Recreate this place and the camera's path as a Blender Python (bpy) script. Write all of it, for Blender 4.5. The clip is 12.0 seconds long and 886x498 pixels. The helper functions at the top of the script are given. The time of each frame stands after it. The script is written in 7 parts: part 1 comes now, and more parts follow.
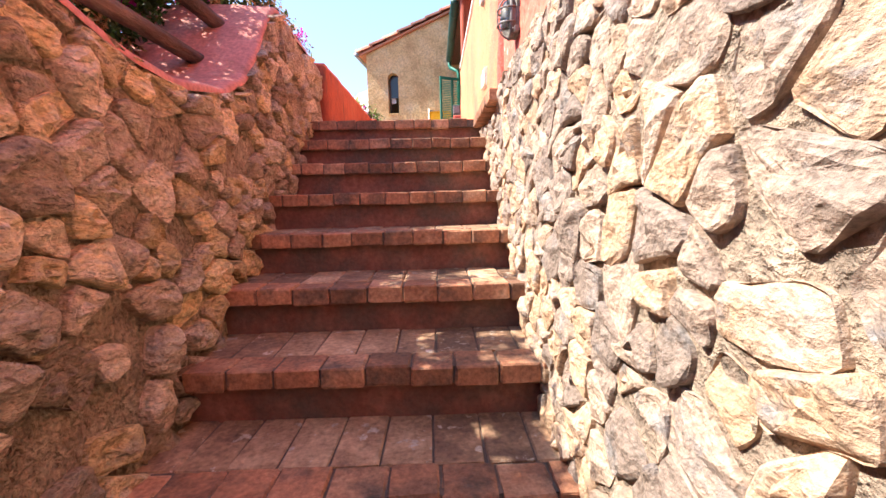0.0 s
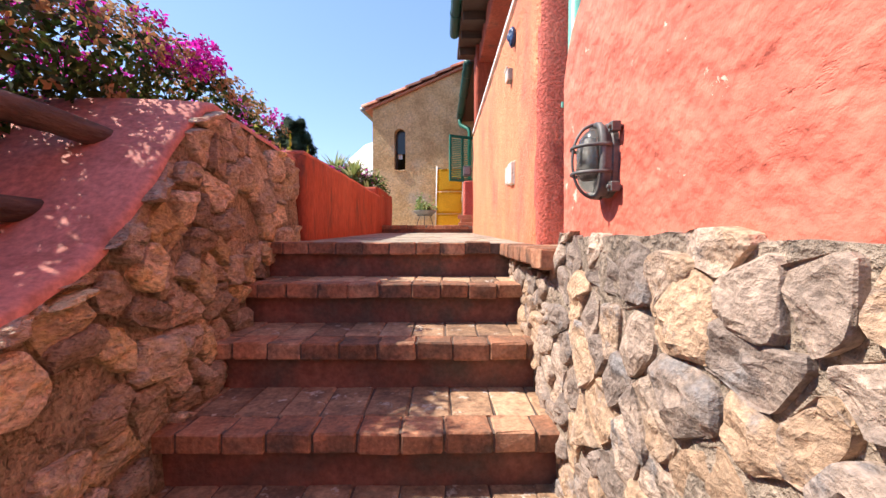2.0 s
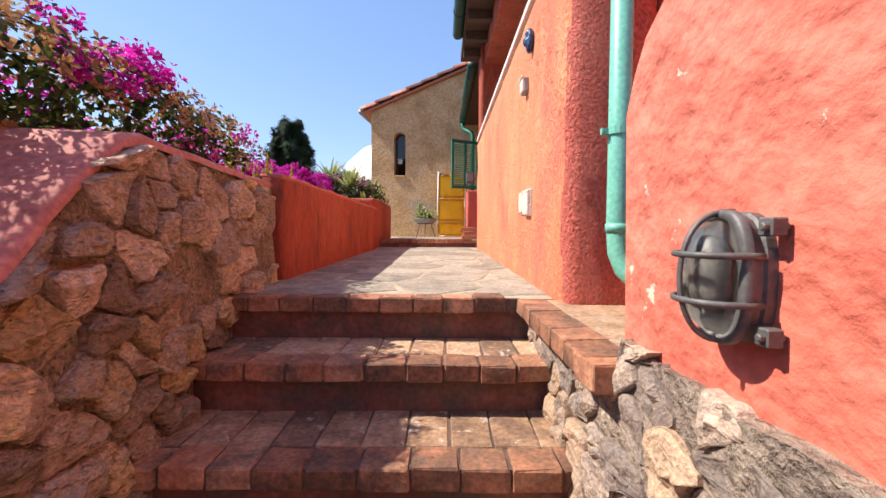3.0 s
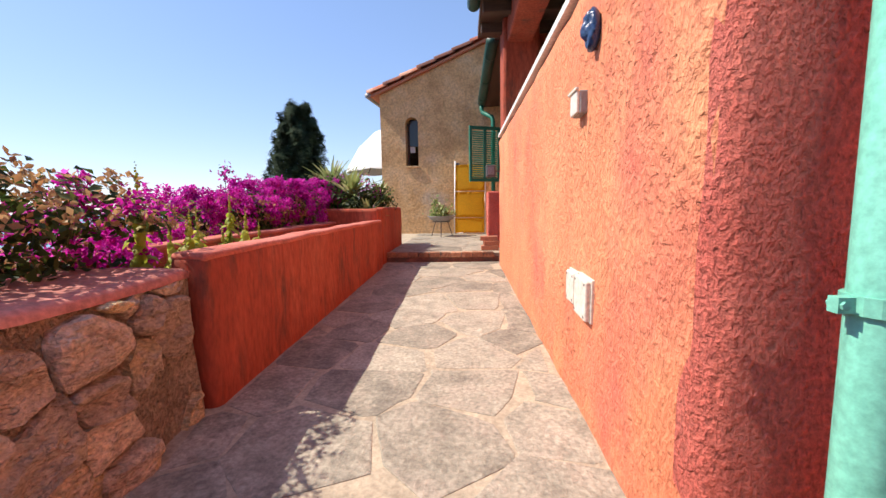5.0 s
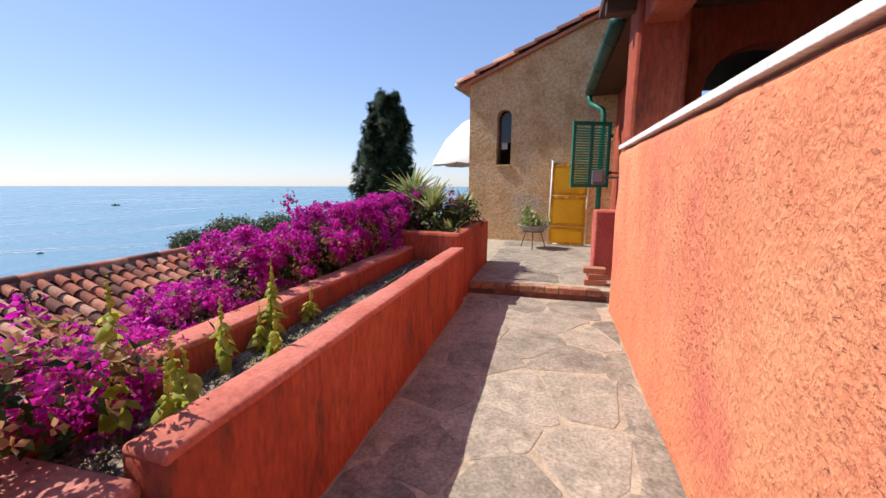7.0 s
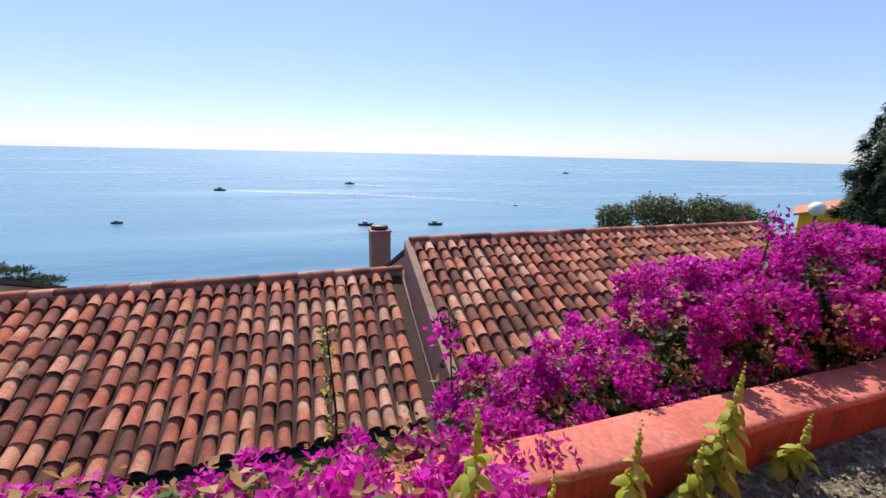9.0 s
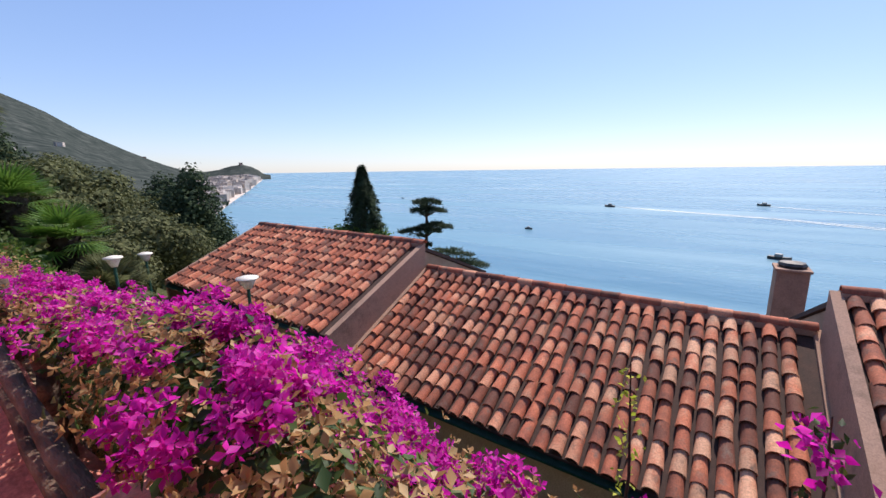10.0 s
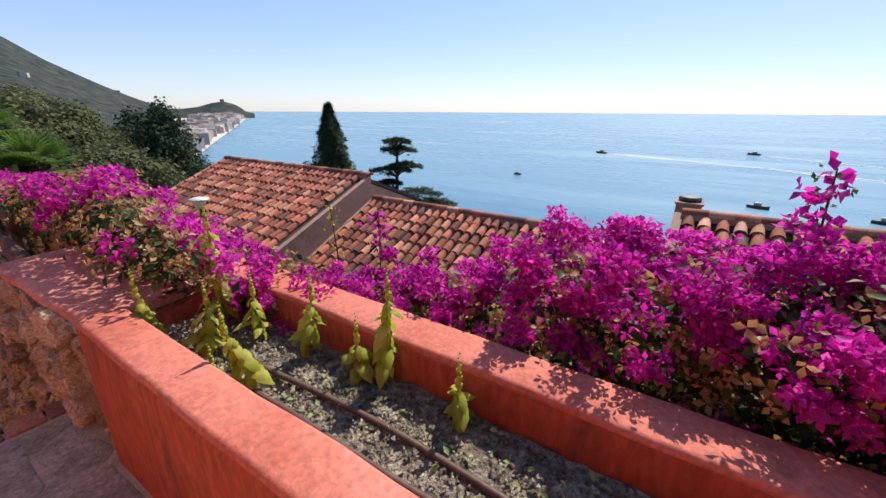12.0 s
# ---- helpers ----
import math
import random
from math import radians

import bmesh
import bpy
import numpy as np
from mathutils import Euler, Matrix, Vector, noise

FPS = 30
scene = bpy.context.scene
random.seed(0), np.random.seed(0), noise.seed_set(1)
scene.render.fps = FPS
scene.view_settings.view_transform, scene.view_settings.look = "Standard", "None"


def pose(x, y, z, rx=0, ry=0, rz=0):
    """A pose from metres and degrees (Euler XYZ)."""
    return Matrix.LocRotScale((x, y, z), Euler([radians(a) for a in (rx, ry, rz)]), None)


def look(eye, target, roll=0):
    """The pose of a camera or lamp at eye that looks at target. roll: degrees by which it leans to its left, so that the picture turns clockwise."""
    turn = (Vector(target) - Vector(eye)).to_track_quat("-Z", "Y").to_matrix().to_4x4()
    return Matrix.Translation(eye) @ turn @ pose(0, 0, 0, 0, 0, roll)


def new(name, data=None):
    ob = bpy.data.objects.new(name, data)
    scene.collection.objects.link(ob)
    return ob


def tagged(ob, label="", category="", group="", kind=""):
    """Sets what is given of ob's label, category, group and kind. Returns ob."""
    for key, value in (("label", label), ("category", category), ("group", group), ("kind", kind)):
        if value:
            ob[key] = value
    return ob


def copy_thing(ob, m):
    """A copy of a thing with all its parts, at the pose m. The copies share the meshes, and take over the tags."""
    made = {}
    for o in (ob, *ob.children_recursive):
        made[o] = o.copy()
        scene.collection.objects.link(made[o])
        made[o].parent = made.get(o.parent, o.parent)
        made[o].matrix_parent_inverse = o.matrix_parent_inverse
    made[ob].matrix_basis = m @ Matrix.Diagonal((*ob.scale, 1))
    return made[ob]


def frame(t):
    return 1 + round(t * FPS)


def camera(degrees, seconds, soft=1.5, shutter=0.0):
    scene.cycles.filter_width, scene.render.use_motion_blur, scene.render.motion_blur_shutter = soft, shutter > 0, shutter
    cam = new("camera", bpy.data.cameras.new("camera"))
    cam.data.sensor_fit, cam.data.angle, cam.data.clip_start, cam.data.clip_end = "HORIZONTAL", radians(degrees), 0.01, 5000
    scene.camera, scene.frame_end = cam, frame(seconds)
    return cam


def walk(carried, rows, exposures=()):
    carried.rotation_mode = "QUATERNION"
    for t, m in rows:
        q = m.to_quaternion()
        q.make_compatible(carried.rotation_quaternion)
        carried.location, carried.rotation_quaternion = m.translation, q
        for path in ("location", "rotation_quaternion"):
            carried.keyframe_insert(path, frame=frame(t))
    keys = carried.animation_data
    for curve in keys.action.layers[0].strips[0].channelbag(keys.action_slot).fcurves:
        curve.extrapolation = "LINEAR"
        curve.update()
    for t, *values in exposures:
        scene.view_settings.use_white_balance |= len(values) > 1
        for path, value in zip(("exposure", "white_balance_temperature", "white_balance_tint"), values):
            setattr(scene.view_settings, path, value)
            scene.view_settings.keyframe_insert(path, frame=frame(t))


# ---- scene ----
cam = camera(96.8, 12.0)
# seconds, eye, target, roll
PATH = [
    (0, (0.204, 0.734, -0.548), (0.233, 2.716, -0.814), -1.3),
    (0.5, (0.205, 1.002, -0.332), (0.196, 2.992, -0.53), -1.1),
    (1, (0.208, 1.251, -0.176), (0.187, 3.245, -0.327), -0.9),
    (1.5, (0.172, 1.47, -0.07), (0.168, 3.467, -0.177), -0.3),
    (2, (0.189, 1.646, 0.046), (0.196, 3.645, -0.033), -0.0),
    (2.5, (0.212, 1.818, 0.186), (0.219, 3.817, 0.113), 0.1),
    (3, (0.18, 2.047, 0.269), (0.182, 4.045, 0.183), 0.2),
    (3.2, (0.171, 2.121, 0.321), (0.17, 4.12, 0.246), 0.0),
    (5, (0.236, 2.87, 0.751), (0.13, 4.855, 0.528), -1.0),
    (5.5, (0.235, 3.082, 0.838), (0.102, 5.064, 0.604), -0.4),
    (6, (0.224, 3.255, 0.981), (0.037, 5.23, 0.734), -0.1),
    (6.5, (0.211, 3.46, 1.114), (-0.111, 5.413, 0.833), 0.3),
    (6.7, (0.169, 3.532, 1.141), (-0.224, 5.471, 0.842), 0.2),
    (8.3, (-0.199, 4.096, 1.387), (-1.558, 5.491, 0.934), 1.0),
    (8.5, (-0.289, 4.128, 1.386), (-1.792, 5.361, 0.915), 1.0),
    (9, (-0.565, 4.188, 1.345), (-2.411, 4.793, 0.869), 1.3),
    (9.5, (-0.672, 4.248, 1.34), (-2.590, 3.898, 0.894), -0.1),
    (10, (-0.668, 4.354, 1.351), (-2.281, 3.242, 0.952), -0.8),
    (10.5, (-0.609, 4.74, 1.282), (-2.011, 3.373, 0.872), -1.0),
    (11, (-0.528, 5.078, 1.268), (-1.872, 3.683, 0.766), -0.6),
    (11.5, (-0.503, 5.477, 1.258), (-1.921, 4.201, 0.657), -0.1),
    (12, (-0.42, 5.903, 1.252), (-1.997, 4.868, 0.587), 0.3),
]
walk(cam, [(t, look(eye, target, roll)) for t, eye, target, roll in PATH],
     exposures=[(0.0, 1.6, 6700, 10), (0.5, 1.3, 6700, 10), (1.0, 1.15, 6650, 10), (2.0, 0.85, 6600, 11), (3.0, 0.62, 6700, 11), (5.0, 0.5, 6800, 12), (5.5, 0.4, 6750, 12), (6.7, 0.25, 6600, 13), (8.5, 0.25, 6500, 15), (12.0, 0.25, 6700, 13)])

# ---- world and sun ----
SUN_FROM = Vector((-0.641, 0.018, 0.767)).normalized()
world = bpy.data.worlds.new("sky")
scene.world = world
world.use_nodes = True
wn, wl = world.node_tree.nodes, world.node_tree.links
sky = wn.new("ShaderNodeTexSky")
sky.sky_type, sky.sun_disc = "NISHITA", False
sky.sun_elevation = math.asin(SUN_FROM.z)
sky.sun_rotation = math.atan2(SUN_FROM.x, SUN_FROM.y)
sky.air_density, sky.dust_density, sky.ozone_density, sky.altitude = 1.0, 0.2, 3.0, 0
tint = wn.new("ShaderNodeMix")
tint.data_type, tint.blend_type = "RGBA", "MULTIPLY"
tint.inputs[0].default_value = 1.0
tint.inputs[7].default_value = (1.47, 1.58, 1.94, 1)
soft = wn.new("ShaderNodeGamma")
soft.inputs[1].default_value = 0.6
rich = wn.new("ShaderNodeHueSaturation")
rich.inputs["Saturation"].default_value = 1.2
wl.new(sky.outputs[0], soft.inputs[0])
wl.new(soft.outputs[0], rich.inputs["Color"])
wl.new(rich.outputs[0], tint.inputs[6])
wl.new(tint.outputs[2], wn["Background"].inputs[0])
wn["Background"].inputs[1].default_value = 0.15
sun = new("sun", bpy.data.lights.new("sun", "SUN"))
sun.data.energy, sun.data.angle, sun.data.color = 5.0, radians(0.6), (1.0, 0.94, 0.85)
sun.matrix_world = look(SUN_FROM * 50, (0, 0, 0))


# ---- materials ----
def ramp_node(nodes, stops):
    r = nodes.new("ShaderNodeValToRGB")
    e = r.color_ramp.elements
    while len(e) < len(stops):
        e.new(0.5)
    for k, (p, c) in zip(e, stops):
        k.position, k.color = p, (*c, 1)
    return r


def surface(name, colours, scale=6.0, detail=6.0, rough=0.85, bump=0.3, bump_scale=60.0, bump_size=0.01, stain=None, stain_scale=1.5,
            stain_range=(0.5, 0.68), per="none", spread=0.25, metal=0.0, spec=0.4, hue=0.0, coarse=None, stretch=(1, 1, 1), coat=0.0, pits=False, grain_shade=0.22):
    """A procedural surface: colours mixed by noise, stains at a second scale, relief, and a tone that varies per object or island."""
    m = bpy.data.materials.new(name)
    m.use_nodes = True
    n, l = m.node_tree.nodes, m.node_tree.links
    b = n["Principled BSDF"]
    geo = n.new("ShaderNodeNewGeometry")
    mp = n.new("ShaderNodeMapping")
    mp.inputs["Scale"].default_value = stretch
    l.new(geo.outputs["Position"], mp.inputs[0])
    vec = mp.outputs[0]
    rnd = None
    if per == "object":
        rnd = n.new("ShaderNodeObjectInfo").outputs["Random"]
    elif per == "island":
        rnd = geo.outputs["Random Per Island"]
    if rnd is not None:
        off = n.new("ShaderNodeVectorMath")
        off.operation = "MULTIPLY_ADD"
        comb = n.new("ShaderNodeCombineXYZ")
        for k in range(3):
            l.new(rnd, comb.inputs[k])
        off.inputs[1].default_value = (7.3, 11.7, 5.1)
        l.new(comb.outputs[0], off.inputs[0])
        l.new(vec, off.inputs[2])
        vec = off.outputs[0]
    t = n.new("ShaderNodeTexNoise")
    t.inputs["Scale"].default_value, t.inputs["Detail"].default_value, t.inputs["Roughness"].default_value = scale, detail, 0.62
    l.new(vec, t.inputs["Vector"])
    k = len(colours)
    r = ramp_node(n, [(0.30 + 0.42 * i / max(1, k - 1), c) for i, c in enumerate(colours)])
    fac = t.outputs["Fac"]
    if rnd is not None:
        mx = n.new("ShaderNodeMath")
        mx.operation = "MULTIPLY_ADD"
        mx.inputs[1].default_value = spread
        l.new(rnd, mx.inputs[0])
        sub = n.new("ShaderNodeMath")
        sub.operation = "SUBTRACT"
        sub.inputs[1].default_value = spread / 2
        l.new(fac, sub.inputs[0])
        l.new(sub.outputs[0], mx.inputs[2])
        fac = mx.outputs[0]
    l.new(fac, r.inputs[0])
    col = r.outputs[0]
    if stain is not None:
        t2 = n.new("ShaderNodeTexNoise")
        t2.inputs["Scale"].default_value, t2.inputs["Detail"].default_value, t2.inputs["Roughness"].default_value = stain_scale, 8, 0.66
        l.new(vec, t2.inputs["Vector"])
        r2 = ramp_node(n, [(stain_range[0], (0, 0, 0)), (stain_range[1], (1, 1, 1))])
        l.new(t2.outputs["Fac"], r2.inputs[0])
        mix = n.new("ShaderNodeMix")
        mix.data_type = "RGBA"
        l.new(r2.outputs[0], mix.inputs[0])
        l.new(col, mix.inputs[6])
        mix.inputs[7].default_value = (*stain, 1)
        col = mix.outputs[2]
    if rnd is not None and hue:
        hs = n.new("ShaderNodeHueSaturation")
        mm = n.new("ShaderNodeMath")
        mm.operation = "MULTIPLY_ADD"
        mm.inputs[1].default_value, mm.inputs[2].default_value = hue, 1 - hue / 2
        wrap = n.new("ShaderNodeMath")
        wrap.operation = "FRACT"
        tm = n.new("ShaderNodeMath")
        tm.operation = "MULTIPLY"
        tm.inputs[1].default_value = 7.77
        l.new(rnd, tm.inputs[0])
        l.new(tm.outputs[0], wrap.inputs[0])
        l.new(wrap.outputs[0], mm.inputs[0])
        l.new(mm.outputs[0], hs.inputs["Value"])
        l.new(col, hs.inputs["Color"])
        col = hs.outputs[0]
    l.new(col, b.inputs["Base Color"])
    b.inputs["Metallic"].default_value, b.inputs["Specular IOR Level"].default_value = metal, spec
    b.inputs["Coat Weight"].default_value = coat
    rr = n.new("ShaderNodeMapRange")
    rr.inputs[3].default_value, rr.inputs[4].default_value = max(0.02, rough - 0.12), min(1, rough + 0.1)
    l.new(t.outputs["Fac"], rr.inputs[0])
    l.new(rr.outputs[0], b.inputs["Roughness"])
    if bump:
        t3 = n.new("ShaderNodeTexNoise")
        t3.inputs["Scale"].default_value, t3.inputs["Detail"].default_value, t3.inputs["Roughness"].default_value = bump_scale, 5, 0.6
        l.new(vec, t3.inputs["Vector"])
        bp = n.new("ShaderNodeBump")
        bp.inputs["Strength"].default_value, bp.inputs["Distance"].default_value = bump, bump_size
        l.new(t3.outputs["Fac"], bp.inputs["Height"])
        if grain_shade:
            # fine mottling that paints in relief shading: lighter grains, darker hollows
            gr = n.new("ShaderNodeMapRange")
            gr.inputs[1].default_value, gr.inputs[2].default_value = 0.3, 0.7
            gr.inputs[3].default_value, gr.inputs[4].default_value = 1 - grain_shade, 1 + grain_shade
            l.new(t3.outputs["Fac"], gr.inputs[0])
            gh = n.new("ShaderNodeHueSaturation")
            l.new(gr.outputs[0], gh.inputs["Value"])
            l.new(col, gh.inputs["Color"])
            l.new(gh.outputs[0], b.inputs["Base Color"])
        if coarse:
            t4 = n.new("ShaderNodeTexNoise")
            t4.inputs["Scale"].default_value, t4.inputs["Detail"].default_value = coarse[0], 3
            l.new(vec, t4.inputs["Vector"])
            bp2 = n.new("ShaderNodeBump")
            bp2.inputs["Strength"].default_value, bp2.inputs["Distance"].default_value = coarse[1], coarse[2]
            l.new(t4.outputs["Fac"], bp2.inputs["Height"])
            l.new(bp2.outputs[0], bp.inputs["Normal"])
            if pits:
                # scattered dents in the render
                t5 = n.new("ShaderNodeTexNoise")
                t5.inputs["Scale"].default_value, t5.inputs["Detail"].default_value = 58, 3
                mp5 = n.new("ShaderNodeMapping")
                mp5.inputs["Scale"].default_value = (1, 0.55, 1.5)
                l.new(geo.outputs["Position"], mp5.inputs[0])
                l.new(mp5.outputs[0], t5.inputs["Vector"])
                r5 = ramp_node(n, [(0.31, (0, 0, 0)), (0.40, (1, 1, 1))])
                l.new(t5.outputs["Fac"], r5.inputs[0])
                bp5 = n.new("ShaderNodeBump")
                bp5.inputs["Strength"].default_value, bp5.inputs["Distance"].default_value = 0.9, 0.018
                l.new(r5.outputs[0], bp5.inputs["Height"])
                t6 = n.new("ShaderNodeTexNoise")
                t6.inputs["Scale"].default_value, t6.inputs["Detail"].default_value = 1.6, 3
                l.new(geo.outputs["Position"], t6.inputs["Vector"])
                r6 = ramp_node(n, [(0.42 if pits is True else 0.55, (0, 0, 0)), (0.60 if pits is True else 0.68, (1, 1, 1))])
                l.new(t6.outputs["Fac"], r6.inputs[0])
                l.new(r6.outputs[0], bp5.inputs["Strength"])
                l.new(bp5.outputs[0], bp2.inputs["Normal"])
        l.new(bp.outputs[0], b.inputs["Normal"])
    return m


def leafy(name, colours, rough=0.55, through_light=0.35, scale=3.0):
    """Leaf or petal: a colour per leaf, with light shining through."""
    m = bpy.data.materials.new(name)
    m.use_nodes = True
    n, l = m.node_tree.nodes, m.node_tree.links
    b, out = n["Principled BSDF"], n["Material Output"]
    geo = n.new("ShaderNodeNewGeometry")
    k = len(colours)
    r = ramp_node(n, [(i / max(1, k - 1), c) for i, c in enumerate(colours)])
    t = n.new("ShaderNodeTexNoise")
    t.inputs["Scale"].default_value = scale
    l.new(geo.outputs["Position"], t.inputs["Vector"])
    mx = n.new("ShaderNodeMath")
    mx.operation = "MULTIPLY_ADD"
    mx.inputs[1].default_value = 0.7
    l.new(geo.outputs["Random Per Island"], mx.inputs[0])
    sb = n.new("ShaderNodeMath")
    sb.operation = "MULTIPLY_ADD"
    sb.inputs[1].default_value, sb.inputs[2].default_value = 0.8, -0.25
    l.new(t.outputs["Fac"], sb.inputs[0])
    l.new(sb.outputs[0], mx.inputs[2])
    l.new(mx.outputs[0], r.inputs[0])
    l.new(r.outputs[0], b.inputs["Base Color"])
    b.inputs["Roughness"].default_value, b.inputs["Specular IOR Level"].default_value = rough, 0.35
    tr = n.new("ShaderNodeBsdfTranslucent")
    l.new(r.outputs[0], tr.inputs[0])
    mixer = n.new("ShaderNodeMixShader")
    mixer.inputs[0].default_value = through_light
    l.new(b.outputs[0], mixer.inputs[1])
    l.new(tr.outputs[0], mixer.inputs[2])
    l.new(mixer.outputs[0], out.inputs[0])
    return m


M = {}
M["orange"] = surface("orange_render", [(0.80, 0.235, 0.115), (0.86, 0.295, 0.145), (0.90, 0.37, 0.185)], 2.2, rough=0.9, bump=0.8, bump_scale=70, bump_size=0.03,
                      stain=(0.77, 0.195, 0.125), stain_scale=1.4, stain_range=(0.48, 0.66), coarse=(13, 0.45, 0.035), stretch=(1, 1, 0.6), pits=True, grain_shade=0.2)
# Darker red than the orange render: shade on the wall's end painted in.
M["maroon"] = surface("maroon_shade_render", [(0.68, 0.135, 0.095), (0.76, 0.18, 0.13), (0.82, 0.235, 0.17)], 5, rough=0.92, bump=1.0, bump_scale=85, bump_size=0.035, grain_shade=0.34, coarse=(34, 0.7, 0.03), stretch=(1, 1, 0.8))
M["salmon"] = surface("salmon_render", [(0.66, 0.14, 0.09), (0.74, 0.19, 0.125), (0.78, 0.25, 0.17)], 2.4, rough=0.88, bump=0.5, bump_scale=30, bump_size=0.015,
                      stain=(0.70, 0.56, 0.42), stain_scale=10, stain_range=(0.65, 0.66), coarse=(9, 0.7, 0.05), pits=0.6, grain_shade=0.2)
# Darker base: shade on the planter's front face is put into this colour.
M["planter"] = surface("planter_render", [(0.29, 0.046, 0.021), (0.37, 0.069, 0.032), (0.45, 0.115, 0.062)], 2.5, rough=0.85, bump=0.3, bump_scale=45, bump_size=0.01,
                       stain=(0.10, 0.045, 0.03), stain_scale=7, stain_range=(0.53, 0.72), grain_shade=0.3, coarse=(8, 0.4, 0.025), stretch=(1, 1, 0.3))
M["cap"] = surface("pink_cap_render", [(0.44, 0.15, 0.115), (0.54, 0.205, 0.16), (0.60, 0.27, 0.215)], 3, rough=0.8, bump=0.25, bump_scale=50, bump_size=0.008,
                   stain=(0.26, 0.09, 0.06), stain_scale=5, stain_range=(0.52, 0.75), grain_shade=0.3, coarse=(5, 0.25, 0.02))
# Lit copy of the planter render: sunlight on the tops painted as paler pink.
M["planter_lit_top"] = surface("sunlit_planter_render", [(0.42, 0.10, 0.06), (0.54, 0.155, 0.105), (0.60, 0.21, 0.155)], 3, rough=0.82, bump=0.3, bump_scale=60, bump_size=0.01,
                           stain=(0.24, 0.08, 0.05), stain_scale=6, stain_range=(0.58, 0.78), coarse=(6, 0.3, 0.02), grain_shade=0.25)
M["mortar_l"] = surface("brown_mortar", [(0.26, 0.18, 0.115), (0.42, 0.30, 0.20), (0.56, 0.42, 0.29)], 9, detail=9, rough=0.95, bump=1.0, bump_scale=70, bump_size=0.03, grain_shade=0.4, coarse=(16, 1.0, 0.10))
M["stone_l"] = surface("warm_stone", [(0.42, 0.295, 0.20), (0.58, 0.42, 0.29), (0.68, 0.52, 0.38), (0.70, 0.49, 0.26)], 7, detail=9, rough=0.88, bump=0.9, bump_scale=60, bump_size=0.025,
                       stain=(0.42, 0.32, 0.25), stain_scale=9, stain_range=(0.54, 0.70), grain_shade=0.35, per="object", spread=0.75, hue=0.55, coarse=(18, 1.0, 0.05), stretch=(1, 1, 1.6))
M["mortar_r"] = surface("pale_mortar", [(0.20, 0.15, 0.115), (0.34, 0.26, 0.195), (0.45, 0.35, 0.265)], 14, rough=0.95, bump=0.9, bump_scale=55, bump_size=0.03, grain_shade=0.4, coarse=(14, 0.6, 0.05))
M["stone_r"] = surface("grey_limestone", [(0.25, 0.19, 0.155), (0.36, 0.265, 0.205), (0.46, 0.34, 0.26), (0.45, 0.295, 0.19)], 6, detail=11, rough=0.85, bump=0.7, bump_scale=90, bump_size=0.012,
                       stain=(0.24, 0.215, 0.205), stain_scale=8, stain_range=(0.55, 0.66), per="object", spread=0.6, hue=0.35, grain_shade=0.4, coarse=(16, 0.4, 0.025), stretch=(1, 1, 1.2))
M["brick"] = surface("worn_brick", [(0.20, 0.10, 0.06), (0.38, 0.165, 0.09), (0.50, 0.27, 0.16)], 9, rough=0.85, bump=0.5, bump_scale=70, bump_size=0.008,
                     stain=(0.09, 0.07, 0.055), stain_scale=5, stain_range=(0.52, 0.70), per="object", spread=0.4, hue=0.4, grain_shade=0.35)
M["tread"] = surface("worn_tread_brick", [(0.19, 0.11, 0.07), (0.37, 0.22, 0.13), (0.53, 0.345, 0.215)], 11, rough=0.8, bump=0.5, bump_scale=60, bump_size=0.008,
                     stain=(0.50, 0.41, 0.33), stain_scale=17, stain_range=(0.60, 0.63), per="object", spread=0.35, hue=0.3, grain_shade=0.35)
M["joint"] = surface("dark_joint", [(0.09, 0.06, 0.045), (0.16, 0.11, 0.085)], 20, rough=0.95, bump=0.5)
M["riser"] = surface("red_riser_render", [(0.12, 0.055, 0.04), (0.21, 0.08, 0.055), (0.29, 0.13, 0.09)], 7, rough=0.9, bump=0.4, bump_scale=50,
                     stain=(0.10, 0.075, 0.06), stain_scale=4, stain_range=(0.45, 0.65))
M["flag"] = surface("grey_flagstone", [(0.19, 0.165, 0.13), (0.30, 0.265, 0.205), (0.41, 0.36, 0.28)], 9, detail=10, rough=0.8, bump=0.6, bump_scale=60, bump_size=0.01,
                    stain=(0.38, 0.32, 0.25), stain_scale=4, stain_range=(0.5, 0.62), per="object", spread=0.25, hue=0.25, grain_shade=0.35, coarse=(6, 0.4, 0.03))
M["flag_joint"] = surface("sandy_joint", [(0.31, 0.255, 0.185), (0.42, 0.345, 0.25), (0.50, 0.415, 0.30)], 8, rough=0.95, bump=0.4)
M["ochre"] = surface("ochre_render", [(0.43, 0.25, 0.105), (0.60, 0.375, 0.175), (0.66, 0.46, 0.265)], 2.2, detail=9, rough=0.95, bump=0.8, bump_scale=24, bump_size=0.03,
                     stain=(0.42, 0.37, 0.30), stain_scale=0.9, stain_range=(0.58, 0.76), grain_shade=0.3, coarse=(7, 0.4, 0.04))
M["tile"] = surface("terracotta_tile", [(0.16, 0.055, 0.036), (0.32, 0.095, 0.055), (0.47, 0.14, 0.075), (0.56, 0.25, 0.15)], 2.0, rough=0.85, bump=0.4, bump_scale=50, bump_size=0.006,
                    stain=(0.16, 0.11, 0.085), stain_scale=6, stain_range=(0.55, 0.72), per="island", spread=0.5, hue=0.5, grain_shade=0.3)
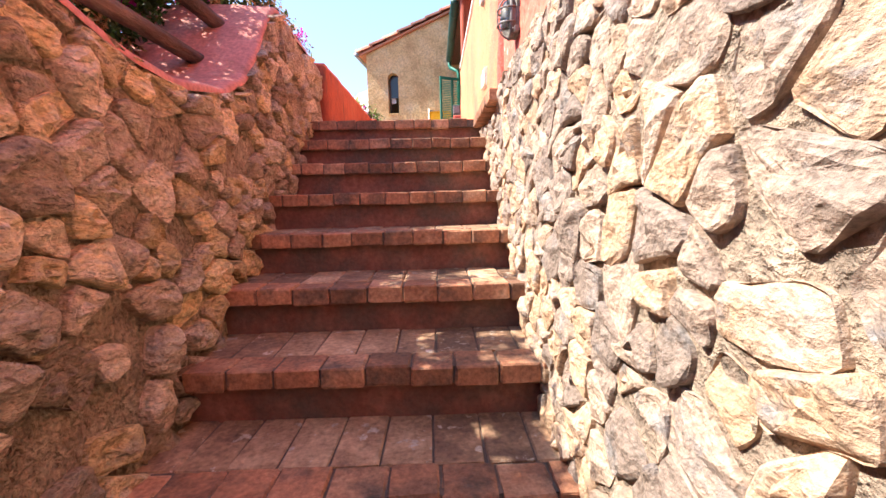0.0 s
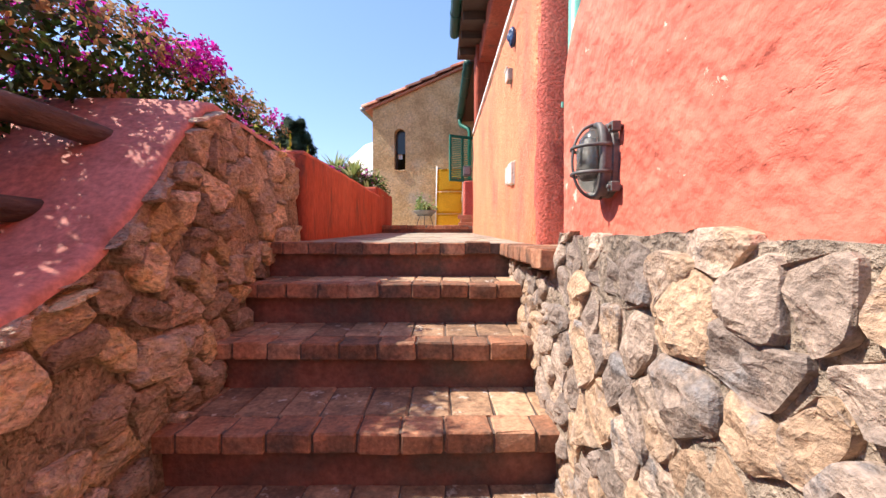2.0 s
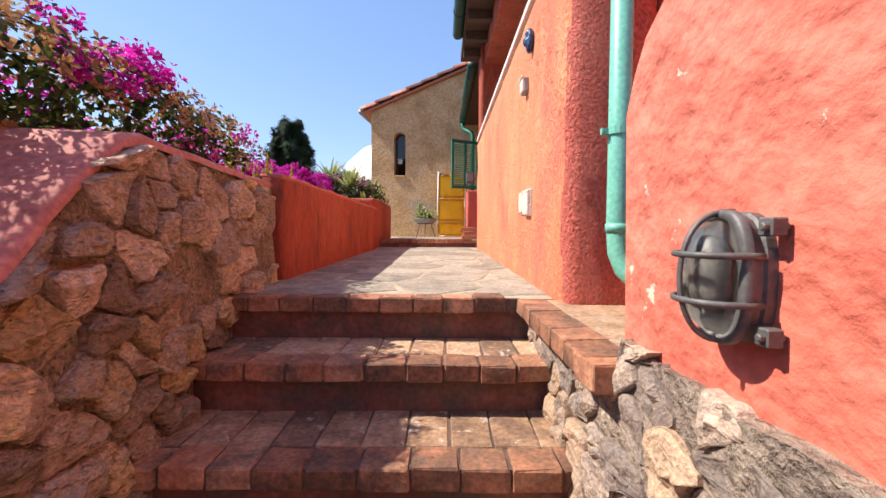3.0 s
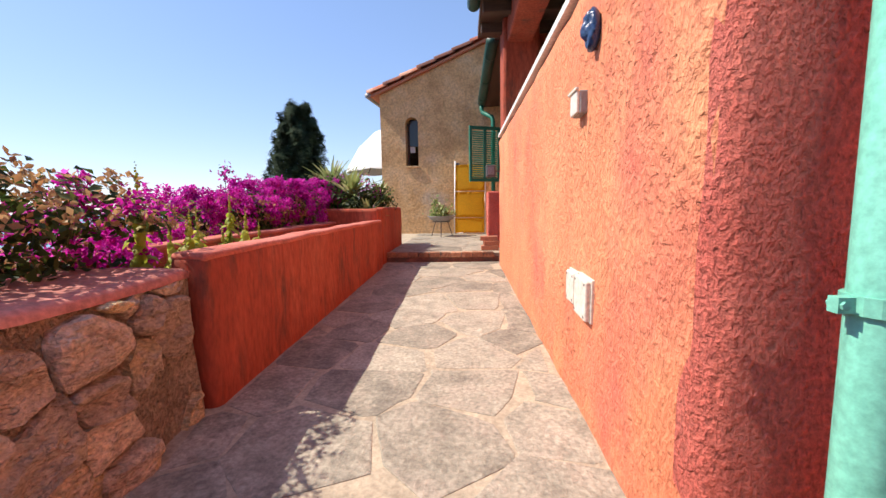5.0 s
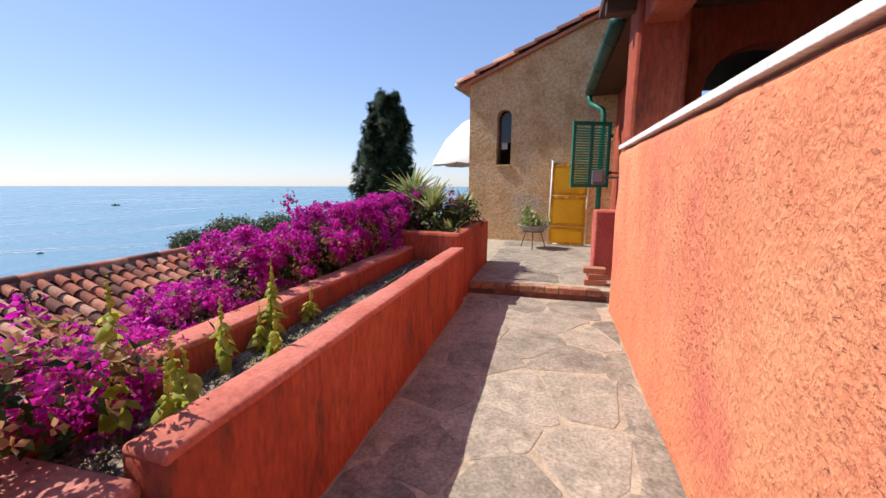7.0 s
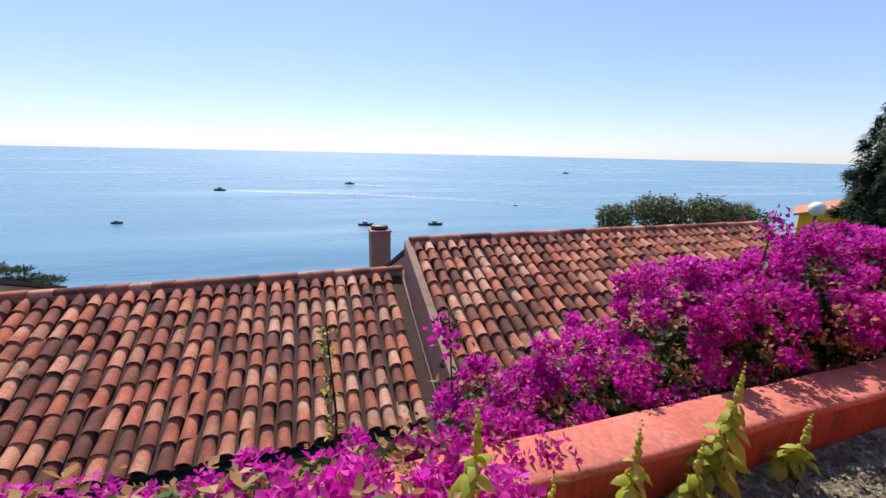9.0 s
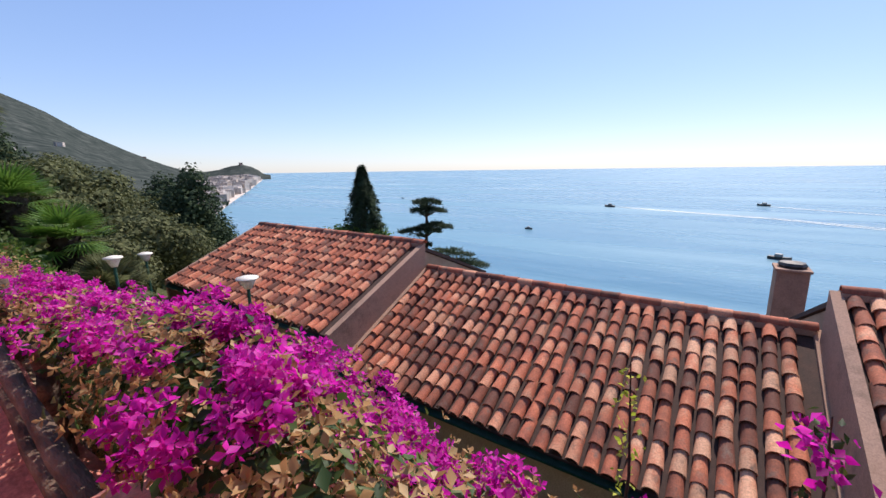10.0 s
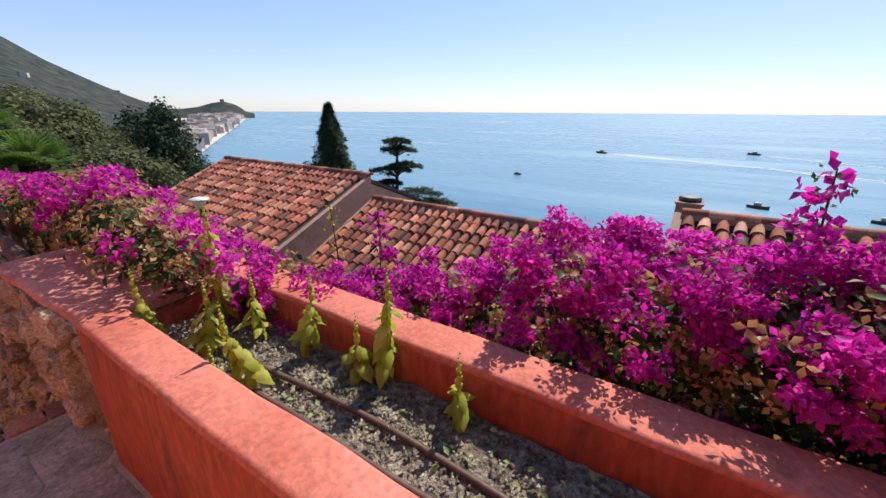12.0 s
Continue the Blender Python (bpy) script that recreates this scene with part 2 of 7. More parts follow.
M["tile_ob"] = surface("terracotta_tile_single", [(0.16, 0.055, 0.036), (0.33, 0.10, 0.056), (0.47, 0.15, 0.08), (0.58, 0.31, 0.195)], 2.0, rough=0.85, bump=0.4, bump_scale=50, bump_size=0.006,
                       stain=(0.16, 0.11, 0.085), stain_scale=6, stain_range=(0.55, 0.72), per="object", spread=0.55, hue=0.5, grain_shade=0.3)
# Near-black deck: shade in the gaps between tiles is put into its colour.
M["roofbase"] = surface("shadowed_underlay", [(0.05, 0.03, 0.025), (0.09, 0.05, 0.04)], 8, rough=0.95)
M["house"] = surface("tan_house_render", [(0.40, 0.27, 0.17), (0.50, 0.36, 0.25)], 2, rough=0.9, bump=0.3, stain=(0.33, 0.22, 0.15))
M["gable"] = surface("pinkish_gable_render", [(0.34, 0.20, 0.14), (0.45, 0.28, 0.21)], 2, rough=0.9, bump=0.3, stain=(0.24, 0.15, 0.11), stain_scale=2)
M["white"] = surface("white_paint", [(0.72, 0.70, 0.66), (0.82, 0.81, 0.78)], 5, rough=0.6, bump=0.15)
M["plastic"] = surface("cream_plastic", [(0.68, 0.62, 0.52), (0.74, 0.69, 0.60)], 6, rough=0.4, bump=0.05)
M["green"] = surface("green_paint", [(0.01, 0.15, 0.10), (0.015, 0.21, 0.14)], 6, rough=0.5, bump=0.15)
M["dkgreen"] = surface("dark_green_gutter", [(0.01, 0.055, 0.04), (0.015, 0.085, 0.06)], 6, rough=0.45, bump=0.1)
M["mint"] = surface("mint_green_pipe", [(0.16, 0.48, 0.36), (0.20, 0.56, 0.43)], 5, rough=0.4, bump=0.1)
M["yellow"] = surface("yellow_canvas", [(0.78, 0.42, 0.01), (0.85, 0.50, 0.02)], 4, rough=0.75, bump=0.2, bump_scale=90)
M["iron"] = surface("grey_iron", [(0.05, 0.05, 0.05), (0.10, 0.095, 0.09)], 12, rough=0.55, metal=0.6, bump=0.3, stain=(0.16, 0.13, 0.11), stain_scale=8)
M["castgrey"] = surface("cast_grey_metal", [(0.11, 0.105, 0.10), (0.20, 0.19, 0.18)], 14, rough=0.6, metal=0.4, bump=0.3, bump_scale=90, bump_size=0.003)
M["log"] = surface("weathered_log", [(0.045, 0.028, 0.02), (0.12, 0.075, 0.055), (0.22, 0.15, 0.115)], 14, rough=0.95, bump=0.9, bump_scale=50, bump_size=0.02, stretch=(1, 0.25, 1))
M["soil"] = surface("dry_soil", [(0.09, 0.072, 0.055), (0.33, 0.27, 0.20), (0.62, 0.54, 0.43)], 26, detail=10, rough=1, bump=1.0, bump_scale=60, bump_size=0.04, grain_shade=0.6, stain=(0.12, 0.13, 0.06), stain_scale=5, stain_range=(0.58, 0.72))
M["hose"] = surface("brown_hose", [(0.09, 0.05, 0.035), (0.14, 0.085, 0.06)], 10, rough=0.5, bump=0.1)
M["blue"] = surface("blue_glazed_clay", [(0.004, 0.02, 0.07), (0.015, 0.05, 0.14), (0.05, 0.10, 0.20)], 30, rough=0.3, bump=0.3, coat=0.6)
M["dark"] = surface("dark_interior", [(0.02, 0.014, 0.012), (0.035, 0.025, 0.02)], 4, rough=0.9)
M["brownwood"] = surface("brown_wood", [(0.05, 0.025, 0.015), (0.09, 0.05, 0.03)], 9, rough=0.7, stretch=(1, 6, 6))
M["terra"] = surface("terracotta_pot", [(0.42, 0.16, 0.09), (0.50, 0.22, 0.13)], 6, rough=0.85)
M["zinc"] = surface("grey_zinc_bowl", [(0.25, 0.24, 0.23), (0.36, 0.35, 0.33)], 9, rough=0.6, metal=0.3)
# Woods lightened towards blue: distance haze is put into the colour.
M["hill"] = surface("hazy_wooded_hillside", [(0.024, 0.032, 0.03), (0.05, 0.06, 0.055), (0.11, 0.115, 0.105)], 0.05, detail=14, rough=1, bump=0, spec=0.0)
M["earth"] = surface("garden_slope", [(0.05, 0.055, 0.025), (0.10, 0.10, 0.045), (0.17, 0.14, 0.09)], 1.5, detail=9, rough=1, spec=0.1, bump=0.8, bump_scale=6, bump_size=0.2)
M["pale"] = surface("pale_building", [(0.30, 0.26, 0.23), (0.58, 0.50, 0.44)], 0.2, rough=0.9, bump=0, per="object", spread=0.5, hue=0.3)
M["leaf"] = leafy("green_leaf", [(0.015, 0.03, 0.008), (0.03, 0.06, 0.014), (0.07, 0.11, 0.025), (0.17, 0.19, 0.05)])
M["dryleaf"] = leafy("dry_bract", [(0.28, 0.13, 0.06), (0.45, 0.26, 0.11), (0.58, 0.42, 0.22)], through_light=0.4)
M["magenta"] = leafy("magenta_bract", [(0.31, 0.006, 0.18), (0.53, 0.012, 0.32), (0.69, 0.028, 0.45), (0.82, 0.13, 0.60)], through_light=0.6)
M["basil"] = leafy("yellow_green_leaf", [(0.26, 0.34, 0.03), (0.46, 0.50, 0.06), (0.64, 0.60, 0.15)], through_light=0.55)
M["cypress"] = leafy("cypress_foliage", [(0.010, 0.020, 0.010), (0.024, 0.045, 0.018), (0.05, 0.08, 0.032)], rough=0.95, through_light=0.1)
M["cedar"] = leafy("cedar_foliage", [(0.018, 0.034, 0.016), (0.035, 0.058, 0.026), (0.06, 0.085, 0.036)], rough=0.95, through_light=0.15)
M["olive"] = leafy("olive_foliage", [(0.05, 0.058, 0.022), (0.10, 0.11, 0.042), (0.17, 0.175, 0.08)], rough=0.9, through_light=0.25)
M["grass"] = leafy("bright_grass", [(0.06, 0.13, 0.02), (0.10, 0.20, 0.03), (0.17, 0.27, 0.05)], through_light=0.4)
M["agave"] = leafy("striped_agave", [(0.14, 0.21, 0.06), (0.32, 0.38, 0.13), (0.58, 0.58, 0.30)], through_light=0.3)
M["bark"] = surface("bark", [(0.045, 0.03, 0.022), (0.10, 0.07, 0.05)], 12, rough=0.95, bump=0.8, bump_scale=30, bump_size=0.02)

# sea
sea_m = bpy.data.materials.new("sea_water")
sea_m.use_nodes = True
n_, l_ = sea_m.node_tree.nodes, sea_m.node_tree.links
b_ = n_["Principled BSDF"]
b_.inputs["Base Color"].default_value = (0.045, 0.175, 0.245, 1)
b_.inputs["Roughness"].default_value = 0.22
b_.inputs["IOR"].default_value = 1.33
g_ = n_.new("ShaderNodeNewGeometry")
mp_ = n_.new("ShaderNodeMapping")
mp_.inputs["Scale"].default_value = (1.0, 0.35, 1.0)
l_.new(g_.outputs["Position"], mp_.inputs[0])
bump_prev = None
for sc_, st_, di_ in ((0.035, 0.3, 1.6), (0.16, 0.4, 0.6), (0.7, 0.4, 0.3)):
    t_ = n_.new("ShaderNodeTexNoise")
    t_.inputs["Scale"].default_value, t_.inputs["Detail"].default_value = sc_, 5
    l_.new(mp_.outputs[0], t_.inputs["Vector"])
    bb_ = n_.new("ShaderNodeBump")
    bb_.inputs["Strength"].default_value, bb_.inputs["Distance"].default_value = st_, di_
    l_.new(t_.outputs["Fac"], bb_.inputs["Height"])
    if bump_prev is not None:
        l_.new(bump_prev.outputs[0], bb_.inputs["Normal"])
    bump_prev = bb_
l_.new(bump_prev.outputs[0], b_.inputs["Normal"])
# currents: bands of smoother and darker water along the shore
cm_ = n_.new("ShaderNodeMapping")
cm_.inputs["Scale"].default_value = (0.03, 0.004, 1.0)
l_.new(g_.outputs["Position"], cm_.inputs[0])
ct_ = n_.new("ShaderNodeTexNoise")
ct_.inputs["Scale"].default_value, ct_.inputs["Detail"].default_value = 1.0, 6
l_.new(cm_.outputs[0], ct_.inputs["Vector"])
cr_ = ramp_node(n_, [(0.35, (0.085, 0.195, 0.265)), (0.65, (0.16, 0.305, 0.375))])
l_.new(ct_.outputs["Fac"], cr_.inputs[0])
l_.new(cr_.outputs[0], b_.inputs["Base Color"])
rg_ = n_.new("ShaderNodeMapRange")
rg_.inputs[1].default_value, rg_.inputs[2].default_value = 0.35, 0.65
rg_.inputs[3].default_value, rg_.inputs[4].default_value = 0.14, 0.42
l_.new(ct_.outputs["Fac"], rg_.inputs[0])
l_.new(rg_.outputs[0], b_.inputs["Roughness"])
M["sea"] = sea_m

glass_m = bpy.data.materials.new("clear_glass")
glass_m.use_nodes = True
gb_ = glass_m.node_tree.nodes["Principled BSDF"]
gb_.inputs["Base Color"].default_value = (0.86, 0.88, 0.86, 1)
gb_.inputs["Transmission Weight"].default_value = 1.0
gb_.inputs["Roughness"].default_value = 0.08
M["glass"] = glass_m
pane_m = bpy.data.materials.new("dark_window_pane")
pane_m.use_nodes = True
pb_ = pane_m.node_tree.nodes["Principled BSDF"]
pb_.inputs["Base Color"].default_value = (0.03, 0.035, 0.04, 1)
pb_.inputs["Roughness"].default_value = 0.06
M["pane"] = pane_m


# ---- building helpers ----
def part(name, bm, material, parent=None, label="", smooth=False):
    """Links a bmesh as one mesh object, under a thing or a part."""
    me = bpy.data.meshes.new(name)
    bm.to_mesh(me)
    bm.free()
    me.materials.append(material)
    if smooth:
        me.polygons.foreach_set("use_smooth", [True] * len(me.polygons))
    ob = new(name, me)
    if parent is not None:
        ob.parent = parent
    if label:
        tagged(ob, label)
    return ob


def raw(name, verts, faces, material, parent=None, smooth=False):
    me = bpy.data.meshes.new(name)
    me.from_pydata([tuple(v) for v in verts], [], [tuple(f) for f in faces])
    me.materials.append(material)
    if smooth:
        me.polygons.foreach_set("use_smooth", [True] * len(me.polygons))
    me.update()
    ob = new(name, me)
    if parent is not None:
        ob.parent = parent
    return ob


def shared(name, me, parent, m):
    """A piece on shared mesh data at a pose in its parent's space."""
    ob = new(name, me)
    ob.parent = parent
    ob.matrix_basis = m
    return ob


def thing(name, label, category, at=(0, 0, 0), rz=0, group="", kind=""):
    ob = new(name)
    ob.empty_display_size = 0.1
    ob.matrix_basis = pose(*at, 0, 0, rz)
    return tagged(ob, label, category, group, kind)


def box(bm, x0, x1, y0, y1, z0, z1, m=None):
    v = [bm.verts.new((x, y, z)) for z in (z0, z1) for y in (y0, y1) for x in (x0, x1)]
    f = [bm.faces.new([v[i] for i in q]) for q in ((0, 2, 3, 1), (4, 5, 7, 6), (0, 1, 5, 4), (2, 6, 7, 3), (1, 3, 7, 5), (0, 4, 6, 2))]
    if m is not None:
        bmesh.ops.transform(bm, matrix=m, verts=v)
    return v, f


def boxed(x0, x1, y0, y1, z0, z1, bevel=0.0, seg=2, m=None):
    bm = bmesh.new()
    box(bm, x0, x1, y0, y1, z0, z1, m)
    if bevel:
        bmesh.ops.bevel(bm, geom=bm.edges[:], offset=bevel, segments=seg, affect="EDGES", profile=0.5)
    return bm


def tube(bm, pts, radii, sides=8, closed_ends=True):
    """A round bar along points, with a radius at each."""
    pts = [Vector(p) for p in pts]
    if not hasattr(radii, "__len__"):
        radii = [radii] * len(pts)
    rings, side = [], None
    for i, p in enumerate(pts):
        d = (pts[min(i + 1, len(pts) - 1)] - pts[max(i - 1, 0)]).normalized()
        if side is None:
            side = d.orthogonal().normalized()
        side = (side - d * side.dot(d)).normalized()
        up = d.cross(side)
        rings.append([bm.verts.new(p + (side * math.cos(a) + up * math.sin(a)) * radii[i]) for a in (2 * math.pi * k / sides for k in range(sides))])
    for a, b in zip(rings, rings[1:]):
        for k in range(sides):
            bm.faces.new((a[k], a[(k + 1) % sides], b[(k + 1) % sides], b[k]))
    if closed_ends:
        bm.faces.new(rings[0][::-1])
        bm.faces.new(rings[-1])
    return rings


def lathe(bm, profile, sides=20, m=None):
    rings = []
    for r, z in profile:
        rings.append([bm.verts.new((r * math.cos(2 * math.pi * k / sides), r * math.sin(2 * math.pi * k / sides), z)) for k in range(sides)])
    for a, b in zip(rings, rings[1:]):
        for k in range(sides):
            bm.faces.new((a[k], a[(k + 1) % sides], b[(k + 1) % sides], b[k]))
    if m is not None:
        bmesh.ops.transform(bm, matrix=m, verts=[v for r in rings for v in r])
    return rings


def roughen(bm, amount, scale, seed=0.0):
    for v in bm.verts:
        v.co += noise.noise_vector(v.co * scale + Vector((seed, 0, 0))) * amount


def plaster_slab(x0, x1, y0, y1, z0, z1, cut=0.12, bevel=0.025, amount=0.012, scale=3.0):
    """A rendered masonry block: cut into small faces, edges rounded by hand, slightly uneven."""
    bm = boxed(x0, x1, y0, y1, z0, z1, bevel, 2)
    for axis, a, b in ((0, x0, x1), (1, y0, y1), (2, z0, z1)):
        k = int((b - a) / cut)
        for i in range(1, k):
            co, no = [0, 0, 0], [0, 0, 0]
            co[axis], no[axis] = a + (b - a) * i / k, 1
            bmesh.ops.bisect_plane(bm, geom=bm.verts[:] + bm.edges[:] + bm.faces[:], plane_co=co, plane_no=no)
    roughen(bm, amount, scale)
    return bm


def cells(points, inside, lo, hi):
    """Voronoi cells of 2D points, clipped to the box lo, hi; those wanted by inside(centre)."""
    pts = np.array(points)
    out = []
    for i, p in enumerate(pts):
        if not inside(p):
            continue
        poly = [np.array(q, float) for q in ((lo[0], lo[1]), (hi[0], lo[1]), (hi[0], hi[1]), (lo[0], hi[1]))]
        order = np.argsort(((pts - p) ** 2).sum(1))[1:22]
        for j in order:
            mid, nrm = (pts[j] + p) / 2, pts[j] - p
            d = [float((q - mid) @ nrm) for q in poly]
            nxt = []
            for k in range(len(poly)):
                a, b, da, db = poly[k], poly[(k + 1) % len(poly)], d[k], d[(k + 1) % len(poly)]
                if da <= 0:
                    nxt.append(a)
                if da * db < 0:
                    nxt.append(a + (b - a) * (da / (da - db)))
            poly = nxt
            if len(poly) < 3:
                break
        if len(poly) >= 3:
            out.append(poly)
    return out


def soft_poly(poly, shrink, cutoff=0.22, seed=0, wob=0.0, cuts=2):
    """A cell drawn in by a joint's half width, with its corners cut twice and its sides a little crooked."""
    p = np.array(poly)
    c = p.mean(0)
    size = np.sqrt(((p - c) ** 2).sum(1)).mean()
    p = c + (p - c) * max(0.3, 1 - shrink / size)
    for rep in range(cuts):
        q = []
        for k in range(len(p)):
            a, b = p[k], p[(k + 1) % len(p)]
            q += [a + (b - a) * cutoff, a + (b - a) * (1 - cutoff)]
        p = np.array(q)
    if wob:
        for k in range(len(p)):
            v = noise.noise_vector(Vector((p[k][0] * 9 + seed, p[k][1] * 9, seed)))
            p[k] = p[k] + np.array((v.x, v.y)) * wob
    return p, size


def packed(u, v, sizes, rng, tries=9000, power=2.2, flat=0.75):
    """Points for a wall of large stones with small ones between: darts kept apart by a radius of their own."""
    pts, rad = [], []
    for k in range(tries):
        r = sizes[0] + (sizes[1] - sizes[0]) * max(0.0, 1 - k / (0.75 * tries)) ** power
        p = np.array((rng.uniform(*u), rng.uniform(*v)))
        if pts:
            d = (np.array(pts) - p) * np.array((1.0, 1 / flat))
            if (np.sqrt((d ** 2).sum(1)) < (np.array(rad) + r)).any():
                continue
        pts.append(p)
        rad.append(r)
    return [tuple(p) for p in pts]


def rubble(u, v, sizes, rng, jitter=0.42):
    """Uneven points for a rubble wall over the ranges u, v: rows of varying height."""
    pts, y = [], v[0]
    while y < v[1]:
        h = rng.uniform(*sizes) * 0.75
        x = u[0] - rng.uniform(0, 0.2)
        while x < u[1]:
            w = rng.uniform(*sizes) * 1.15
            if rng.random() < 0.22:
                pts.append((x + w * 0.5, y + h * 0.25))
                pts.append((x + w * 0.5 + rng.uniform(-.03, .03), y + h * 0.78))
            else:
                pts.append((x + w * 0.5 + rng.uniform(-1, 1) * w * jitter * 0.5, y + h * 0.5 + rng.uniform(-1, 1) * h * jitter))
            x += w
        y += h
    return pts


def stone_mesh(name, poly, size, proud, seed, to3d, rough_amt=0.02, material=None, tilt=0.25):
    """One stone: rings from its joint up over a rounded, broken face. to3d(u, v, d) places it."""
    rng = random.Random(seed)
    c = poly.mean(0)
    tilt *= min(1.0, 0.07 / size)
    tu, tv = rng.uniform(-tilt, tilt), rng.uniform(-tilt, tilt)
    verts, faces = [], []
    levels = ((1.0, -0.04), (1.0, proud * 0.35), (0.95, proud * 0.80), (0.82, proud * 0.97), (0.60, proud * 1.03), (0.30, proud * 1.05))
    n = len(poly)
    for s, d in levels:
        for q in poly:
            u, v = c + (q - c) * s
            k = 0.0 if d < 0 else 1.0
            dd = d + k * ((u - c[0]) * tu + (v - c[1]) * tv) * min(1, d / proud)
            if k and s < 1:
                dd += rough_amt * (abs(noise.noise(Vector((u * 8, v * 8, seed)))) * 1.4 - 0.5) + rough_amt * 0.7 * noise.noise(Vector((u * 23, v * 31, seed)))
            verts.append(to3d(u, v, dd))
    verts.append(to3d(c[0], c[1], proud * 1.05 + rough_amt * noise.noise(Vector((c[0] * 7, c[1] * 7, seed)))))
    for r in range(len(levels) - 1):
        for k in range(n):
            a, b = r * n + k, r * n + (k + 1) % n
            faces.append((a, b, b + n, a + n))
    top = (len(levels) - 1) * n
    for k in range(n):
        faces.append((top + k, top + (k + 1) % n, len(verts) - 1))
    me = bpy.data.meshes.new(name)
    me.from_pydata([tuple(x) for x in verts], [], faces)
    me.materials.append(material)
    me.update()
    return me


def scatter(name, template, places, normals, sizes, material, parent=None, seed=0, up_bias=0.5, kind="", smooth=False):
    """Many small leaves in one mesh: each a copy of template (verts, faces), turned at random about its normal."""
    tv, tf = np.array(template[0], float), template[1]
    rs = np.random.RandomState(seed)
    P, N = np.asarray(places, float), np.asarray(normals, float)
    k = len(P)
    N = N / np.maximum(1e-6, np.linalg.norm(N, axis=1))[:, None]
    A = rs.normal(size=(k, 3))
    X = np.cross(A, N)
    X /= np.maximum(1e-6, np.linalg.norm(X, axis=1))[:, None]
    Y = np.cross(N, X)
    S = np.asarray(sizes, float)[:, None, None]
    V = P[:, None, :] + S * (tv[None, :, 0, None] * X[:, None] + tv[None, :, 1, None] * Y[:, None] + tv[None, :, 2, None] * N[:, None])
    V = V.reshape(-1, 3)
    nv = len(tv)
    F = np.concatenate([np.array([[i + nv * j for i in f] for f in tf]).reshape(-1, len(tf[0])) for j in (0,)])
    F = (F[None] + (np.arange(k) * nv)[:, None, None]).reshape(-1, len(tf[0]))
    me = bpy.data.meshes.new(name)
    me.vertices.add(len(V))
    me.vertices.foreach_set("co", V.ravel())
    me.loops.add(F.size)
    me.loops.foreach_set("vertex_index", F.ravel())
    me.polygons.add(len(F))
    me.polygons.foreach_set("loop_start", np.arange(len(F)) * F.shape[1])
    me.materials.append(material)
    me.update(calc_edges=True)
    ob = new(name, me)
    if parent is not None:
        ob.parent = parent
    if kind:
        tagged(ob, kind=kind)
    return ob


LEAF = ([(0, 0, 0), (0.27, 0.45, 0.10), (0, 1, -0.05), (-0.27, 0.45, 0.10)], [(0, 1, 2), (0, 2, 3)])
def floret():
    """Three cupped bracts round a stalk."""
    v, f = [], []
    for k in range(3):
        c, s = math.cos(2.094 * k), math.sin(2.094 * k)
        b = len(v)
        for x, y, z in ((0, 0.02, 0), (0.36, 0.50, 0.42), (0, 1.0, 0.62), (-0.36, 0.50, 0.42), (0, 0.55, 0.26)):
            v.append((x * c - y * s, x * s + y * c, z))
        f += [(b, b + 1, b + 4), (b + 1, b + 2, b + 4), (b + 2, b + 3, b + 4), (b + 3, b, b + 4)]
    return v, f


FLORET = floret()
BRACT = ([(0, 0, 0), (0.40, 0.50, 0.22), (0, 1.05, 0.10), (-0.40, 0.50, 0.22)], [(0, 1, 2), (0, 2, 3)])
NEEDLE = ([(-0.12, 0, 0), (0.12, 0, 0), (0, 1, 0.1)], [(0, 1, 2)])
CLUMP = ([(-0.4, 0, 0), (0.4, 0.1, 0.1), (0.3, 0.9, 0.25), (-0.3, 0.8, 0.05)], [(0, 1, 2), (0, 2, 3)])

# ---- stairs and landing ----
STEP_Y, STEP_D, STEP_H = 3.65, 0.301, 0.174
N_STEPS = 13


def ground_z(y):
    """Height of the stair under y."""
    return max(-N_STEPS * STEP_H, min(0.0, -STEP_H * math.ceil((STEP_Y - y) / STEP_D)))


stairs = tagged(new("stairs"), "worn brick stairs with red risers between stone walls", "stairs", kind="structure")
for i in range(N_STEPS + 1):
    y1, z1 = STEP_Y - STEP_D * i, -STEP_H * i
    part("riser", boxed(-0.78, 0.68, y1 + 0.035, y1 + STEP_D + 0.03, z1 - 0.30, z1 - 0.052), M["riser"], stairs, "dark red rendered riser")
bm = bmesh.new()
box(bm, -1.2, 2.4, -1.9, STEP_Y - STEP_D * N_STEPS, -N_STEPS * STEP_H - 0.3, -N_STEPS * STEP_H - 0.05)
part("foot_slab", bm, M["riser"], stairs)
bm = bmesh.new()
for i in range(1, N_STEPS + 1):
    y1, z1 = STEP_Y - STEP_D * i, -STEP_H * i
    box(bm, -0.77, 0.67, y1 + 0.03, y1 + STEP_D + 0.05, z1 - 0.053, z1 - 0.008)
box(bm, -1.2, 2.4, -1.9, STEP_Y - STEP_D * N_STEPS + 0.02, -N_STEPS * STEP_H - 0.049, -N_STEPS * STEP_H - 0.008)
for i in range(0, N_STEPS + 1):
    y1, z1 = STEP_Y - STEP_D * i, -STEP_H * i
    box(bm, -0.77, 0.67 if i else 0.5, y1 + 0.004, y1 + 0.028, z1 - 0.058, z1 - 0.005)
part("mortar_bed", bm, M["joint"], stairs)

# landing ground under the flagstones
floor_landing = tagged(new("floor_landing"), "landing of grey flagstones with sandy joints", "floor", kind="structure")
bm = bmesh.new()
